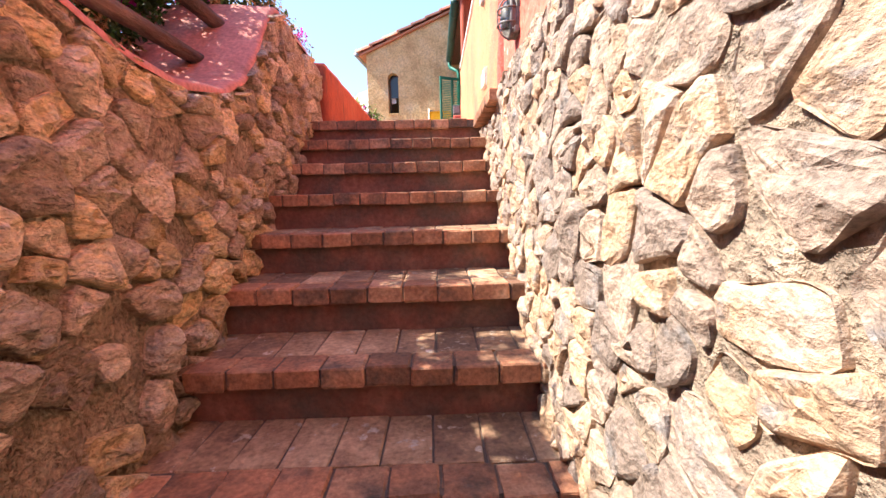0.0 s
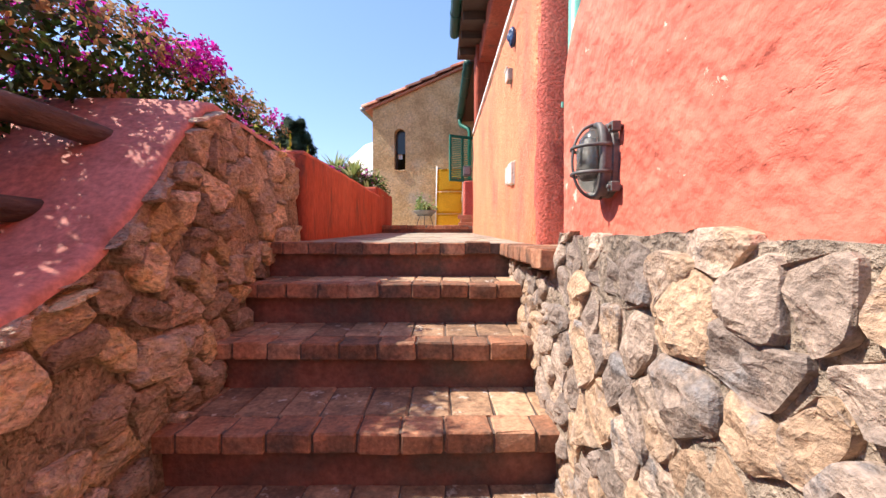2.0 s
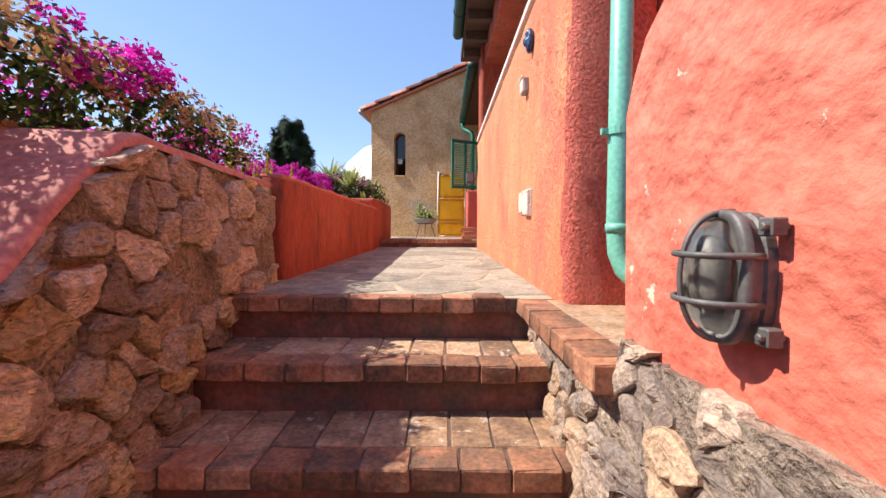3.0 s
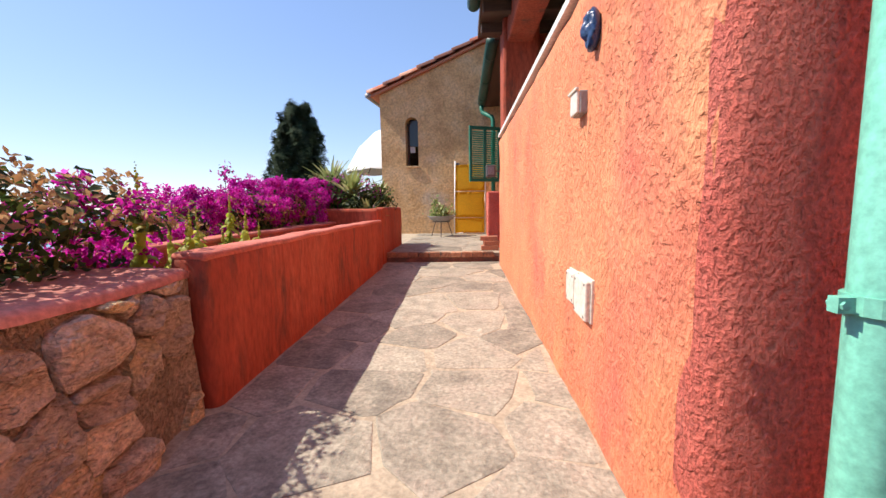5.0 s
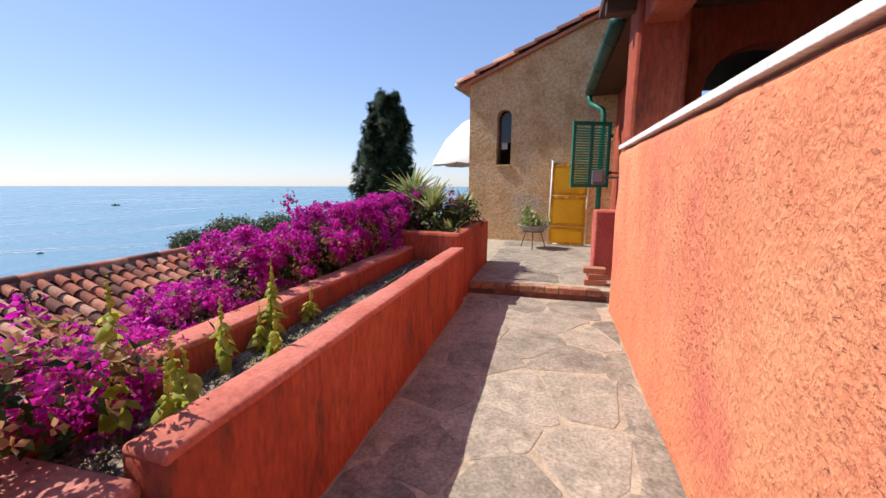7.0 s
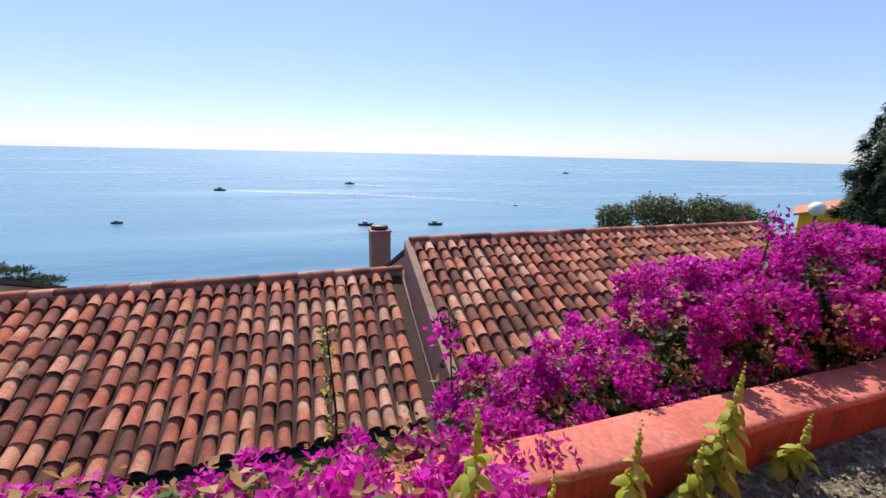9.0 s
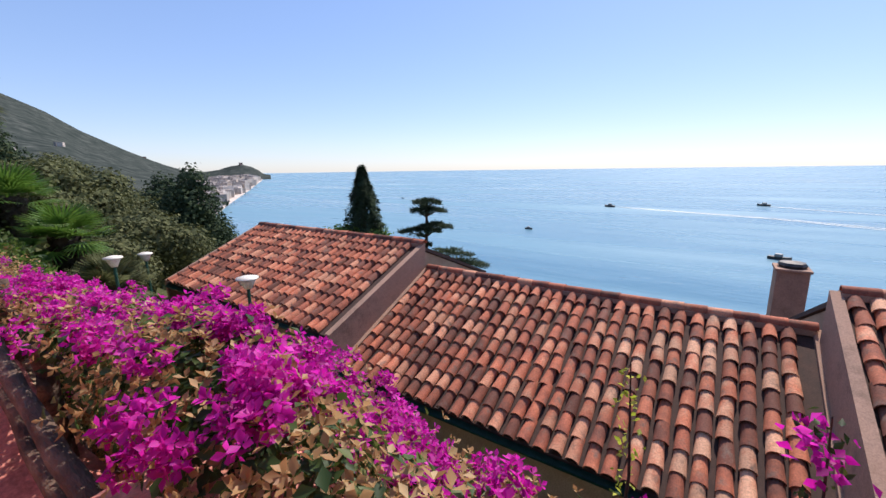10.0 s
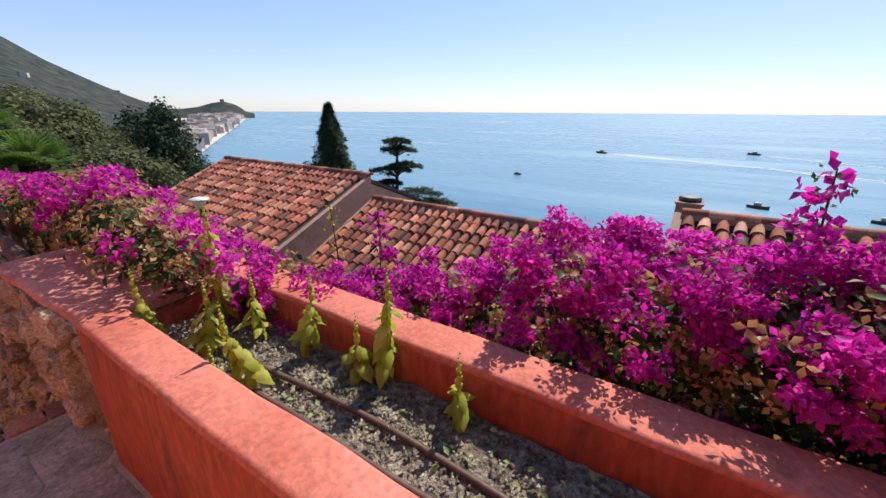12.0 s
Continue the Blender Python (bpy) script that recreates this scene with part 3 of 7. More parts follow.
v = [bm.verts.new(p) for p in ((-0.75, 3.70, -0.012), (1.3, 3.70, -0.012), (1.3, 7.72, 0.053), (-0.75, 7.72, 0.053))]
bm.faces.new(v)
bmesh.ops.extrude_face_region(bm, geom=bm.faces[:])
for w in bm.verts[:4]:
    w.co.z -= 0.35
part("joint_bed", bm, M["flag_joint"], floor_landing)
floor_terrace = tagged(new("floor_terrace"), "upper terrace paving beside the tower", "floor", kind="structure")
part("joint_bed", boxed(-0.74, 2.6, 7.70, 14.5, -0.3, 0.158), M["flag_joint"], floor_terrace)


def landing_z(y):
    return 0.066 * (y - 3.70) / 4.02


# ---- left stone wall, curving away below ----
LW = [(-0.70, 4.22), (-0.66, 3.6), (-0.62, 2.9), (-0.60, 2.0), (-0.58, 1.1), (-0.56, 0.45), (-0.48, -0.20), (-0.15, -0.80), (0.56, -1.30)]
LW_TOP = [(0.0, 0.515), (1.02, 0.535), (1.10, 0.515), (1.20, 0.425), (1.33, 0.31), (1.46, 0.16), (1.62, 0.0), (1.85, -0.12), (2.15, -0.17), (2.35, -0.15), (2.65, -0.05), (2.95, 0.10), (3.4, 0.28), (3.9, 0.36), (7.0, 0.40)]
lw_len = [0.0]
for a, b in zip(LW, LW[1:]):
    lw_len.append(lw_len[-1] + math.dist(a, b))


def lw_at(s):
    """Foot and outward normal of the left wall at the length s along it."""
    k = 0
    while k < len(LW) - 2 and s > lw_len[k + 1]:
        k += 1
    f = (s - lw_len[k]) / (lw_len[k + 1] - lw_len[k])
    a, b = Vector((*LW[k], 0)), Vector((*LW[k + 1], 0))
    p = a.lerp(b, f)

    def normal(i):
        i = max(0, min(len(LW) - 2, i))
        d = Vector((LW[i + 1][0] - LW[i][0], LW[i + 1][1] - LW[i][1], 0)).normalized()
        return Vector((-d.y, d.x, 0))
    n = normal(k)
    n = n.lerp(normal(k + 1), max(0, f - 0.5)) if f > 0.5 else n.lerp(normal(k - 1), max(0, 0.5 - f))
    return p, n.normalized()


def lw_top(s):
    return float(np.interp(s, [q[0] for q in LW_TOP], [q[1] for q in LW_TOP]))


def lw_place(s, z, d):
    p, n = lw_at(s)
    return p + n * (d - 0.05 * (z + 0.6)) + Vector((0, 0, z))


wall_left = tagged(new("wall_left"), "rubble stone wall with brown mortar and pink rendered cap", "wall", kind="structure")
verts, faces, S = [], [], [lw_len[-1] * i / 90 for i in range(91)]
K = 14
for s in S:
    t = lw_top(s)
    low = -2.6
    for k in range(K + 1):
        z = low + (t - low) * k / K
        p = lw_place(s, z, -0.012)
        p += noise.noise_vector(p * 6) * 0.02
        verts.append(p)
    verts.append(lw_place(s, t, -0.5))
    verts.append(lw_place(s, low, -0.5))
R = K + 3
for i in range(len(S) - 1):
    for k in range(R):
        a, b = i * R + k, i * R + (k + 1) % R
        faces.append((a, b, b + R, a + R))
faces.append(tuple(range(R))[::-1])
faces.append(tuple(len(verts) - R + k for k in range(R)))
raw("mortar", verts, faces, M["mortar_l"], wall_left)
# rendered cap over the flat top and down the ramp
verts, faces = [], []
prof = ((0.008, -0.016), (0.006, 0.006), (-0.012, 0.018), (-0.16, 0.024), (-0.34, 0.03), (-0.54, 0.026), (-0.57, -0.02), (-0.57, -0.3))
SC = [lw_len[-1] * i / 130 for i in range(131)]
for s in SC:
    t = lw_top(s)
    wide = 1.0 + 0.25 * math.exp(-((s - 1.6) / 0.5) ** 2) - 0.25 * max(0, min(1, s - 2))
    for d, dz in prof:
        p = lw_place(s, t, d * (wide if d < -0.1 else 1)) + Vector((0, 0, dz))
        verts.append(p + noise.noise_vector(p * 5) * 0.012)
R = len(prof)
for i in range(len(SC) - 1):
    for k in range(R - 1):
        a = i * R + k
        faces.append((a, a + 1, a + 1 + R, a + R))
faces.append(tuple(range(R))[::-1])
cap_left = raw("cap", verts, faces, M["cap"], wall_left, smooth=True)
tagged(cap_left, "pink rendered wall cap")

# ---- right stone wall with render above ----
RW0, RW1 = Vector((0.545, 3.66, 0)), Vector((0.60, -1.9, 0))
rw_dir = (RW1 - RW0).normalized()
rw_n = Vector((rw_dir.y, -rw_dir.x, 0)) * (1 if rw_dir.y * 1 < 0 else -1)
if rw_n.x > 0:
    rw_n = -rw_n


def rw_top(s):
    y = RW0.y + rw_dir.y * s
    return -0.085 if y > 2.86 else 0.06 + 0.018 * noise.noise(Vector((s * 2.3, 0, 4)))


def rw_place(s, z, d):
    return RW0 + rw_dir * s + rw_n * (d - 0.04 * z) + Vector((0, 0, z))


wall_right = tagged(new("wall_right"), "pale grey rubble stone wall below salmon render", "wall", kind="structure")
verts, faces = [], []
SR = [(RW1 - RW0).length * i / 110 for i in range(111)]
for s in SR:
    t = rw_top(s)
    for k in range(K + 1):
        z = -2.6 + (t - 0.018 + 2.6) * k / K
        p = rw_place(s, z, -0.004)
        verts.append(p + noise.noise_vector(p * 7) * 0.02)
    verts.append(rw_place(s, t - 0.018, -0.6))
    verts.append(rw_place(s, -2.6, -0.6))
R = K + 3
for i in range(len(SR) - 1):
    for k in range(R):
        a, b = i * R + k, i * R + (k + 1) % R
        faces.append((a, a + R, b + R, b))
faces.append(tuple(range(R)))
raw("mortar", verts, faces, M["mortar_r"], wall_right)
# lamp wall: rendered, its free end rounded
bm = bmesh.new()
prof = [(-1.9, -0.03), (2.70, -0.03), (2.75, -0.16), (2.86, -0.16), (2.905, -0.04), (2.905, 0.52), (2.892, 0.60), (2.845, 0.665), (2.77, 0.71), (2.0, 0.98), (0.8, 1.5), (-1.9, 2.2)]
fs = [bm.verts.new((0.575 + 0.006 * (2.9 - y), y, z)) for y, z in prof]
bk = [bm.verts.new((0.86, y, z)) for y, z in prof]
bm.faces.new(fs)
bm.faces.new(bk[::-1])
for k in range(len(prof)):
    j = (k + 1) % len(prof)
    bm.faces.new((fs[k], bk[k], bk[j], fs[j]))
bmesh.ops.bevel(bm, geom=[e for e in bm.edges if e.verts[0] in fs and e.verts[1] in fs], offset=0.02, segments=2, affect="EDGES")
bmesh.ops.recalc_face_normals(bm, faces=bm.faces[:])
wall_lamp = part("wall_lamp_side", bm, M["salmon"])
tagged(wall_lamp, "salmon red rendered wall with flaking patches", "wall", kind="structure")

# ledge of tiles with a brick edge, beside the top steps
wall_ledge = tagged(new("ledge"), "brick-edged ledge beside the top steps", "ledge", kind="structure")
part("ledge_top", boxed(0.60, 1.6, 2.93, 3.66, -0.09, -0.008, 0.004), M["tread"], wall_ledge, "worn terracotta tile top")

# ---- orange wall with its shaded end ----
wall_orange = part("wall_orange", plaster_slab(0.65, 0.98, 3.553, 7.48, -0.1, 1.495, 0.16, 0.05, 0.01, 4.0), M["orange"], smooth=True)
tagged(wall_orange, "orange roughcast garden wall, sunlit", "wall", kind="structure")
# Same render as the wall; the end's shade is put into its red.
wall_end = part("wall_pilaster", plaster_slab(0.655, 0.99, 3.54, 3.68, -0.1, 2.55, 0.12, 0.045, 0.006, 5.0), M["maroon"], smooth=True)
tagged(wall_end, "roughcast end of the orange wall, shade put into its dark red", "wall", kind="structure")
trim = part("trim_coping", boxed(0.640, 1.0, 3.66, 7.47, 1.498, 1.532, 0.003), M["white"])
tagged(trim, "white painted coping line on the orange wall", "trim", kind="structure")
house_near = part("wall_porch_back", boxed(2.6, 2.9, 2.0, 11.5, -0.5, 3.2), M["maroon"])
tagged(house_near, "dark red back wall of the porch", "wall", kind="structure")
house_mid = part("wall_house_side", boxed(1.0, 2.6, 3.25, 3.75, -0.1, 2.8, 0.01), M["salmon"])
tagged(house_mid, "salmon rendered side wall behind the downpipe", "wall", kind="structure")
column = thing("porch_column", "rendered brown-red porch column on the orange wall", "column", (0.86, 7.27, 1.55))
part("shaft", plaster_slab(-0.20, 0.17, -0.17, 0.19, -0.002, 1.35, 0.12, 0.03, 0.006), M["planter"], column)
part("capital", boxed(-0.23, 0.2, -0.2, 0.22, 1.20, 1.30, 0.02), M["planter"], column)
porch_roof = tagged(new("porch_roof"), "low porch roof with green gutter over a dark soffit", "roof", kind="structure")
part("soffit", boxed(0.42, 3.2, 3.4, 7.60, 2.62, 2.72, 0.01), M["brownwood"], porch_roof)
part("lintel", boxed(0.70, 0.96, 3.8, 7.55, 2.38, 2.62, 0.02), M["planter"], porch_roof)
for k in range(9):
    part("rafter", boxed(0.44, 2.6, 3.6 + 0.45 * k, 3.68 + 0.45 * k, 2.52, 2.625, 0.006), M["brownwood"], porch_roof)
floor_porch = part("floor_porch", boxed(0.985, 2.6, 3.76, 7.49, -0.3, 0.14), M["tread"])
tagged(floor_porch, "terracotta porch floor behind the orange wall", "floor", kind="structure")
ground_upper = part("ground_upper", boxed(0.87, 2.9, -1.9, 3.24, -2.6, 0.45), M["earth"])
tagged(ground_upper, "earth bank behind the rendered wall", "ground", kind="structure")
# arched opening in the porch's far wall
bm = bmesh.new()
arch = [(1.0, 0.15), (1.25, 0.15), (1.25, 1.95)] + [(1.675 - 0.425 * math.cos(math.pi * k / 10), 1.95 + 0.36 * math.sin(math.pi * k / 10)) for k in range(1, 10)] + [(2.1, 1.95), (2.1, 0.15), (2.6, 0.15), (2.6, 2.62), (1.0, 2.62)]
a_ = [bm.verts.new((x, 7.50, z)) for x, z in arch]
b_ = [bm.verts.new((x, 7.72, z)) for x, z in arch]
bm.faces.new(a_)
bm.faces.new(b_[::-1])
for k in range(len(arch)):
    j = (k + 1) % len(arch)
    bm.faces.new((a_[k], b_[k], b_[j], a_[j]))
bmesh.ops.recalc_face_normals(bm, faces=bm.faces[:])
arch_wall = part("wall_porch_arch", bm, M["planter"])
tagged(arch_wall, "red rendered wall with a round arch in the porch", "wall", kind="structure")

# ---- planters ----
planter = tagged(new("planter_wall"), "long red rendered planter of bare soil", "planter", kind="structure")
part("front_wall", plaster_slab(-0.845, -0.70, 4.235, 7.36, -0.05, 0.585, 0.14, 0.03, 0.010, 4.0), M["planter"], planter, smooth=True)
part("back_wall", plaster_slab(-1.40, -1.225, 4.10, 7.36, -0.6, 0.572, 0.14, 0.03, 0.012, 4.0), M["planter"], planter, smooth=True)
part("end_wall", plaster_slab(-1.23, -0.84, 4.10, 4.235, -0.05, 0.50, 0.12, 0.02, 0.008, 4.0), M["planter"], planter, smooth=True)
# Thin slabs in the lit copy, so the tops look sunlit by colour.
part("top_render", plaster_slab(-0.842, -0.703, 4.24, 7.355, 0.555, 0.592, 0.14, 0.016, 0.009, 4.0), M["planter_lit_top"], planter, "pink planter top with sunlight put into its colour", smooth=True)
part("top_render", plaster_slab(-1.397, -1.228, 4.105, 7.355, 0.545, 0.579, 0.14, 0.015, 0.011, 4.0), M["planter_lit_top"], planter, "pink planter top with sunlight put into its colour", smooth=True)
bm = bmesh.new()
NX, NY = 14, 90
g = [[bm.verts.new((-1.24 + 0.41 * i / NX, 4.2 + 3.2 * j / NY, 0.43 + 0.02 * noise.noise(Vector((i * 0.35, j * 0.35, 3))) + 0.012 * noise.noise(Vector((i * 1.1, j * 1.1, 8))))) for i in range(NX + 1)] for j in range(NY + 1)]
for j in range(NY):
    for i in range(NX):
        bm.faces.new((g[j][i], g[j][i + 1], g[j + 1][i + 1], g[j + 1][i]))
soil = part("soil", bm, M["soil"], planter, "dry crumbly soil", smooth=True)
planter_high = tagged(new("planter_high"), "taller red rendered planter with agaves", "planter", kind="structure")
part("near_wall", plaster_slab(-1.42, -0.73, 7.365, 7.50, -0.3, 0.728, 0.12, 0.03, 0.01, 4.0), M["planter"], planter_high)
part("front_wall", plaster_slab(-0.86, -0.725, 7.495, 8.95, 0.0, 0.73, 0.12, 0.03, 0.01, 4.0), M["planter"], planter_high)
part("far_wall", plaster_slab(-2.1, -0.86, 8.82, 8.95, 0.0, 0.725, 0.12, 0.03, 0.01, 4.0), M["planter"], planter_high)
part("soil", boxed(-2.1, -0.855, 7.49, 8.83, 0.3, 0.62, 0.0), M["soil"], planter_high, "dry crumbly soil")

part("joint_bed", boxed(-3.2, -0.745, 8.955, 14.5, -0.3, 0.156), M["flag_joint"], floor_terrace)
wall_terrace = part("wall_terrace_edge", plaster_slab(-3.4, -1.43, 7.37, 7.48, -3.0, 0.3, 0.3, 0.02, 0.01), M["gable"])
tagged(wall_terrace, "rendered retaining wall under the terrace", "wall", kind="structure")

# ---- ochre tower ----
tower = tagged(thing("tower", "small ochre rendered tower with a tiled roof", "building", (-1.47, 11.22, 0.0), -7), kind="structure")
TW, TD, EZ, RISE = 2.75, 3.2, 3.02, 0.385


def gable_z(x):
    return EZ + RISE * x


bm = bmesh.new()
wx0, wx1, wz0, wz1 = 0.53, 0.80, 1.56, 2.55
prof_w = [(wx0, wz0), (wx1, wz0), (wx1, wz1 - 0.10)] + [((wx0 + wx1) / 2 + (wx1 - wx0) / 2 * math.cos(math.pi * k / 8), wz1 - 0.135 + 0.135 * math.sin(math.pi * k / 8)) for k in range(1, 8)] + [(wx0, wz1 - 0.10)]
outer = [(0, 0.0), (TW, 0.0), (TW, gable_z(TW)), (0, gable_z(0))]
for y in (0.0, 0.30):
    o = [bm.verts.new((x, y, z)) for x, z in outer]
    w = [bm.verts.new((x, y, z)) for x, z in prof_w]
    eds = [bm.edges.new((q[k], q[(k + 1) % len(q)])) for q in (o, w) for k in range(len(q))]
    bmesh.ops.triangle_fill(bm, use_beauty=True, edges=eds)
    if y == 0:
        o0, w0 = o, w
    else:
        for q0, q1 in ((o0, o), (w0, w)):
            for k in range(len(q0)):
                j = (k + 1) % len(q0)
                bm.faces.new((q0[k], q1[k], q1[j], q0[j]))
bmesh.ops.recalc_face_normals(bm, faces=bm.faces[:])
part("front_wall", bm, M["ochre"], tower)
part("side_wall", boxed(0.0, 0.3, 0.305, TD, 0, EZ - 0.01), M["ochre"], tower)
part("side_wall", boxed(TW - 0.3, TW, 0.305, TD, 0, gable_z(TW) - 0.02), M["ochre"], tower)
part("back_wall", boxed(0.31, TW - 0.31, TD - 0.3, TD, 0, EZ), M["ochre"], tower)
wfr = new("window")
wfr.empty_display_size = 0.1
tagged(wfr, "narrow arched window with brown frame, half open")
wfr.parent = tower
part("window_frame", boxed(wx0 + 0.003, wx0 + 0.04, 0.16, 0.21, wz0 + 0.003, wz1 - 0.1, 0.004), M["brownwood"], wfr)
part("window_frame", boxed(wx1 - 0.04, wx1 - 0.003, 0.16, 0.21, wz0 + 0.003, wz1 - 0.1, 0.004), M["brownwood"], wfr)
part("window_sill", boxed(wx0 - 0.012, wx1 + 0.012, -0.025, 0.16, wz0 - 0.03, wz0 + 0.004, 0.006), M["ochre"], wfr)
part("pane", boxed(wx0 + 0.03, wx1 - 0.03, 0.18, 0.19, wz0 + 0.42, wz1 - 0.02), M["pane"], wfr)
part("curtain", boxed(wx0 + 0.04, wx0 + 0.15, 0.22, 0.23, wz0 + 0.3, wz0 + 0.62, m=pose(0, 0, 0)), M["white"], wfr, "pale curtain edge")
bm = bmesh.new()
ov = 0.16
v = [bm.verts.new(p) for p in ((-ov, -0.07, gable_z(-ov) + 0.01), (TW + 0.2, -0.07, gable_z(TW + 0.2) + 0.01), (TW + 0.2, TD + 0.1, gable_z(TW + 0.2) + 0.01), (-ov, TD + 0.1, gable_z(-ov) + 0.01))]
bm.faces.new(v)
r_ = bmesh.ops.extrude_face_region(bm, geom=bm.faces[:])
for q in r_["geom"]:
    if isinstance(q, bmesh.types.BMVert):
        q.co.z += 0.05
part("roof_deck", bm, M["terra"], tower)

# ---- ground, sea, sky-line ----
bm = bmesh.new()
segs = 96
rads = [0.0, 60, 200, 700, 2000, 4900]
prev = None
for r in rads[1:]:
    ring = [bm.verts.new((r * math.cos(2 * math.pi * k / segs), r * math.sin(2 * math.pi * k / segs), -20)) for k in range(segs)]
    if prev is None:
        bm.faces.new(ring)
    else:
        for k in range(segs):
            bm.faces.new((prev[k], prev[(k + 1) % segs], ring[(k + 1) % segs], ring[k]))
    prev = ring
tagged(part("water", bm, M["sea"]), "calm blue-green sea with fine ripples", "sea", kind="structure")

# ---- tiled roofs below ----
def barrel_mesh(name, w0, w1, length, material, h=0.075, n=7, thick=0.012):
    """A curved clay tile along +y (down the slope), wider at its lower end."""
    verts, faces = [], []
    for y, w, both in ((0.0, w0, (1, 0)), (length, w1, (1, 0)), (length, w1, (1, 0)), (0.0, w0, (1, 0))):
        for sgn in both:
            for k in range(n):
                a = math.pi * k / (n - 1)
                q = 1 if sgn else (w / 2 - thick) / (w / 2)
                verts.append((w / 2 * q * math.cos(a), y, (h * q) * math.sin(a)))
    o0, i0, o1, i1, e1, f1, e0, f0 = (k * n for k in range(8))
    for k in range(n - 1):
        faces.append((o0 + k, o0 + k + 1, o1 + k + 1, o1 + k))
        faces.append((i0 + k + 1, i0 + k, i1 + k, i1 + k + 1))
        faces.append((e1 + k, e1 + k + 1, f1 + k + 1, f1 + k))
        faces.append((e0 + k + 1, e0 + k, f0 + k, f0 + k + 1))
    me = bpy.data.meshes.new(name)
    me.from_pydata(verts, [], faces)
    me.polygons.foreach_set("use_smooth", [True] * len(me.polygons))
    me.materials.append(material)
    me.update()
    return me


TILES = [barrel_mesh("tile", 0.135, 0.168, 0.345, M["tile_ob"], 0.08), barrel_mesh("tile", 0.14, 0.172, 0.34, M["tile_ob"], 0.085), barrel_mesh("tile", 0.13, 0.164, 0.35, M["tile_ob"], 0.078)]
LATER = []


def tile_arrays(me):
    return np.array([v.co[:] for v in me.vertices]), np.array([p.vertices[:] for p in me.polygons])


def tiled_roof(label, ridge_x, eave_x, y0, y1, ridge_z, eave_z, single, seed, back=3.0, body_low=-6.0, wall_mat="house"):
    """A house below the terrace: walls, gables, two slopes of barrel tiles, ridge tiles, gutter. single: y range whose tiles are pieces of their own."""
    house = thing("house", label, "house", (0, 0, 0))
    rng = random.Random(seed)
    run, drop = eave_x - ridge_x, ridge_z - eave_z
    ln = math.hypot(run, drop)
    ang = math.atan2(drop, run)
    bx = ridge_x - back
    bz = ridge_z - back * drop / run
    bm = bmesh.new()
    inx, iny = 0.30, 0.04
    prof = [(eave_x - inx, body_low), (eave_x - inx, eave_z + inx * drop / run - 0.10), (ridge_x, ridge_z - 0.10), (bx + inx, bz + inx * drop / run - 0.10), (bx + inx, body_low)]
    a = [bm.verts.new((x, y0 + iny, z)) for x, z in prof]
    b = [bm.verts.new((x, y1 - iny, z)) for x, z in prof]
    bm.faces.new(a)
    bm.faces.new(b[::-1])
    for k in range(len(prof)):
        j = (k + 1) % len(prof)
        bm.faces.new((a[k], b[k], b[j], a[j]))
    bmesh.ops.recalc_face_normals(bm, faces=bm.faces[:])
    part("wall", bm, M[wall_mat], house)
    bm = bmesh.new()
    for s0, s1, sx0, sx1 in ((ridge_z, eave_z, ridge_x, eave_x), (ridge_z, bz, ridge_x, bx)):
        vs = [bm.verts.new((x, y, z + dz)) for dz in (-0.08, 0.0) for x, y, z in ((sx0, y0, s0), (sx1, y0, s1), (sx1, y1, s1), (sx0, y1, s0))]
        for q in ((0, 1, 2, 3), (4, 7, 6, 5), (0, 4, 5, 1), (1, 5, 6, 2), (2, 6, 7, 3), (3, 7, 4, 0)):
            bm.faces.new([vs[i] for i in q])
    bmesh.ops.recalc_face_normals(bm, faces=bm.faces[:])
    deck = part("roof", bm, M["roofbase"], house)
    pitch, course = 0.205, 0.278
    cols = int((y1 - y0 - 0.05) / pitch)
    rows = int(ln / course)
    course = ln / rows
    loose_v, loose_f, off = [], [], 0
    arrs = [tile_arrays(m) for m in TILES]
    for c in range(cols):
        y = y0 + 0.13 + c * pitch * (y1 - y0 - 0.2) / (cols * pitch)
        wob = rng.uniform(-0.012, 0.012)
        for r in range(rows):
            d = r * course - 0.04 + rng.uniform(-0.015, 0.015)
            yaw, lift = rng.gauss(0, 1.4), 0.004 + rng.uniform(0, 0.012)
            m = Matrix.Translation((ridge_x, y + wob + rng.gauss(0, 0.006), ridge_z)) @ Matrix.Rotation(ang, 4, "Y") @ Matrix.Translation((d, 0, lift)) @ Matrix.Rotation(radians(-90 + yaw), 4, "Z") @ Matrix.Rotation(radians(5.0 + rng.gauss(0, 0.8)), 4, "X")
            k = rng.randrange(3)
            if single and single[0] <= y <= single[1]:
                LATER.append(("tile", TILES[k], deck, m))
            else:
                vv, ff = arrs[k]
                h = np.c_[vv, np.ones(len(vv))] @ np.array(m).T
                loose_v.append(h[:, :3])
                loose_f.append(ff + off)
                off += len(vv)
    # ridge tiles, bedded in mortar
    y, rv = y0, TILES[1]
    vv, ff = arrs[1]
    while y < y1 - 0.1:
        m = Matrix.Translation((ridge_x, y, ridge_z + 0.05 + rng.uniform(0, 0.008))) @ Matrix.Rotation(radians(rng.gauss(1.5, 0.7)), 4, "X")
        h = np.c_[vv * np.array((1.15, 1.0, 1.0)), np.ones(len(vv))] @ np.array(m).T
        loose_v.append(h[:, :3])
        loose_f.append(ff + off)
        off += len(vv)
        y += 0.30
    if loose_v:
        V, F = np.concatenate(loose_v), np.concatenate(loose_f)
        tl = raw("tile_cover", V, F, M["tile"], deck, smooth=True)
        tagged(tl, kind="stuff")
    bm = bmesh.new()
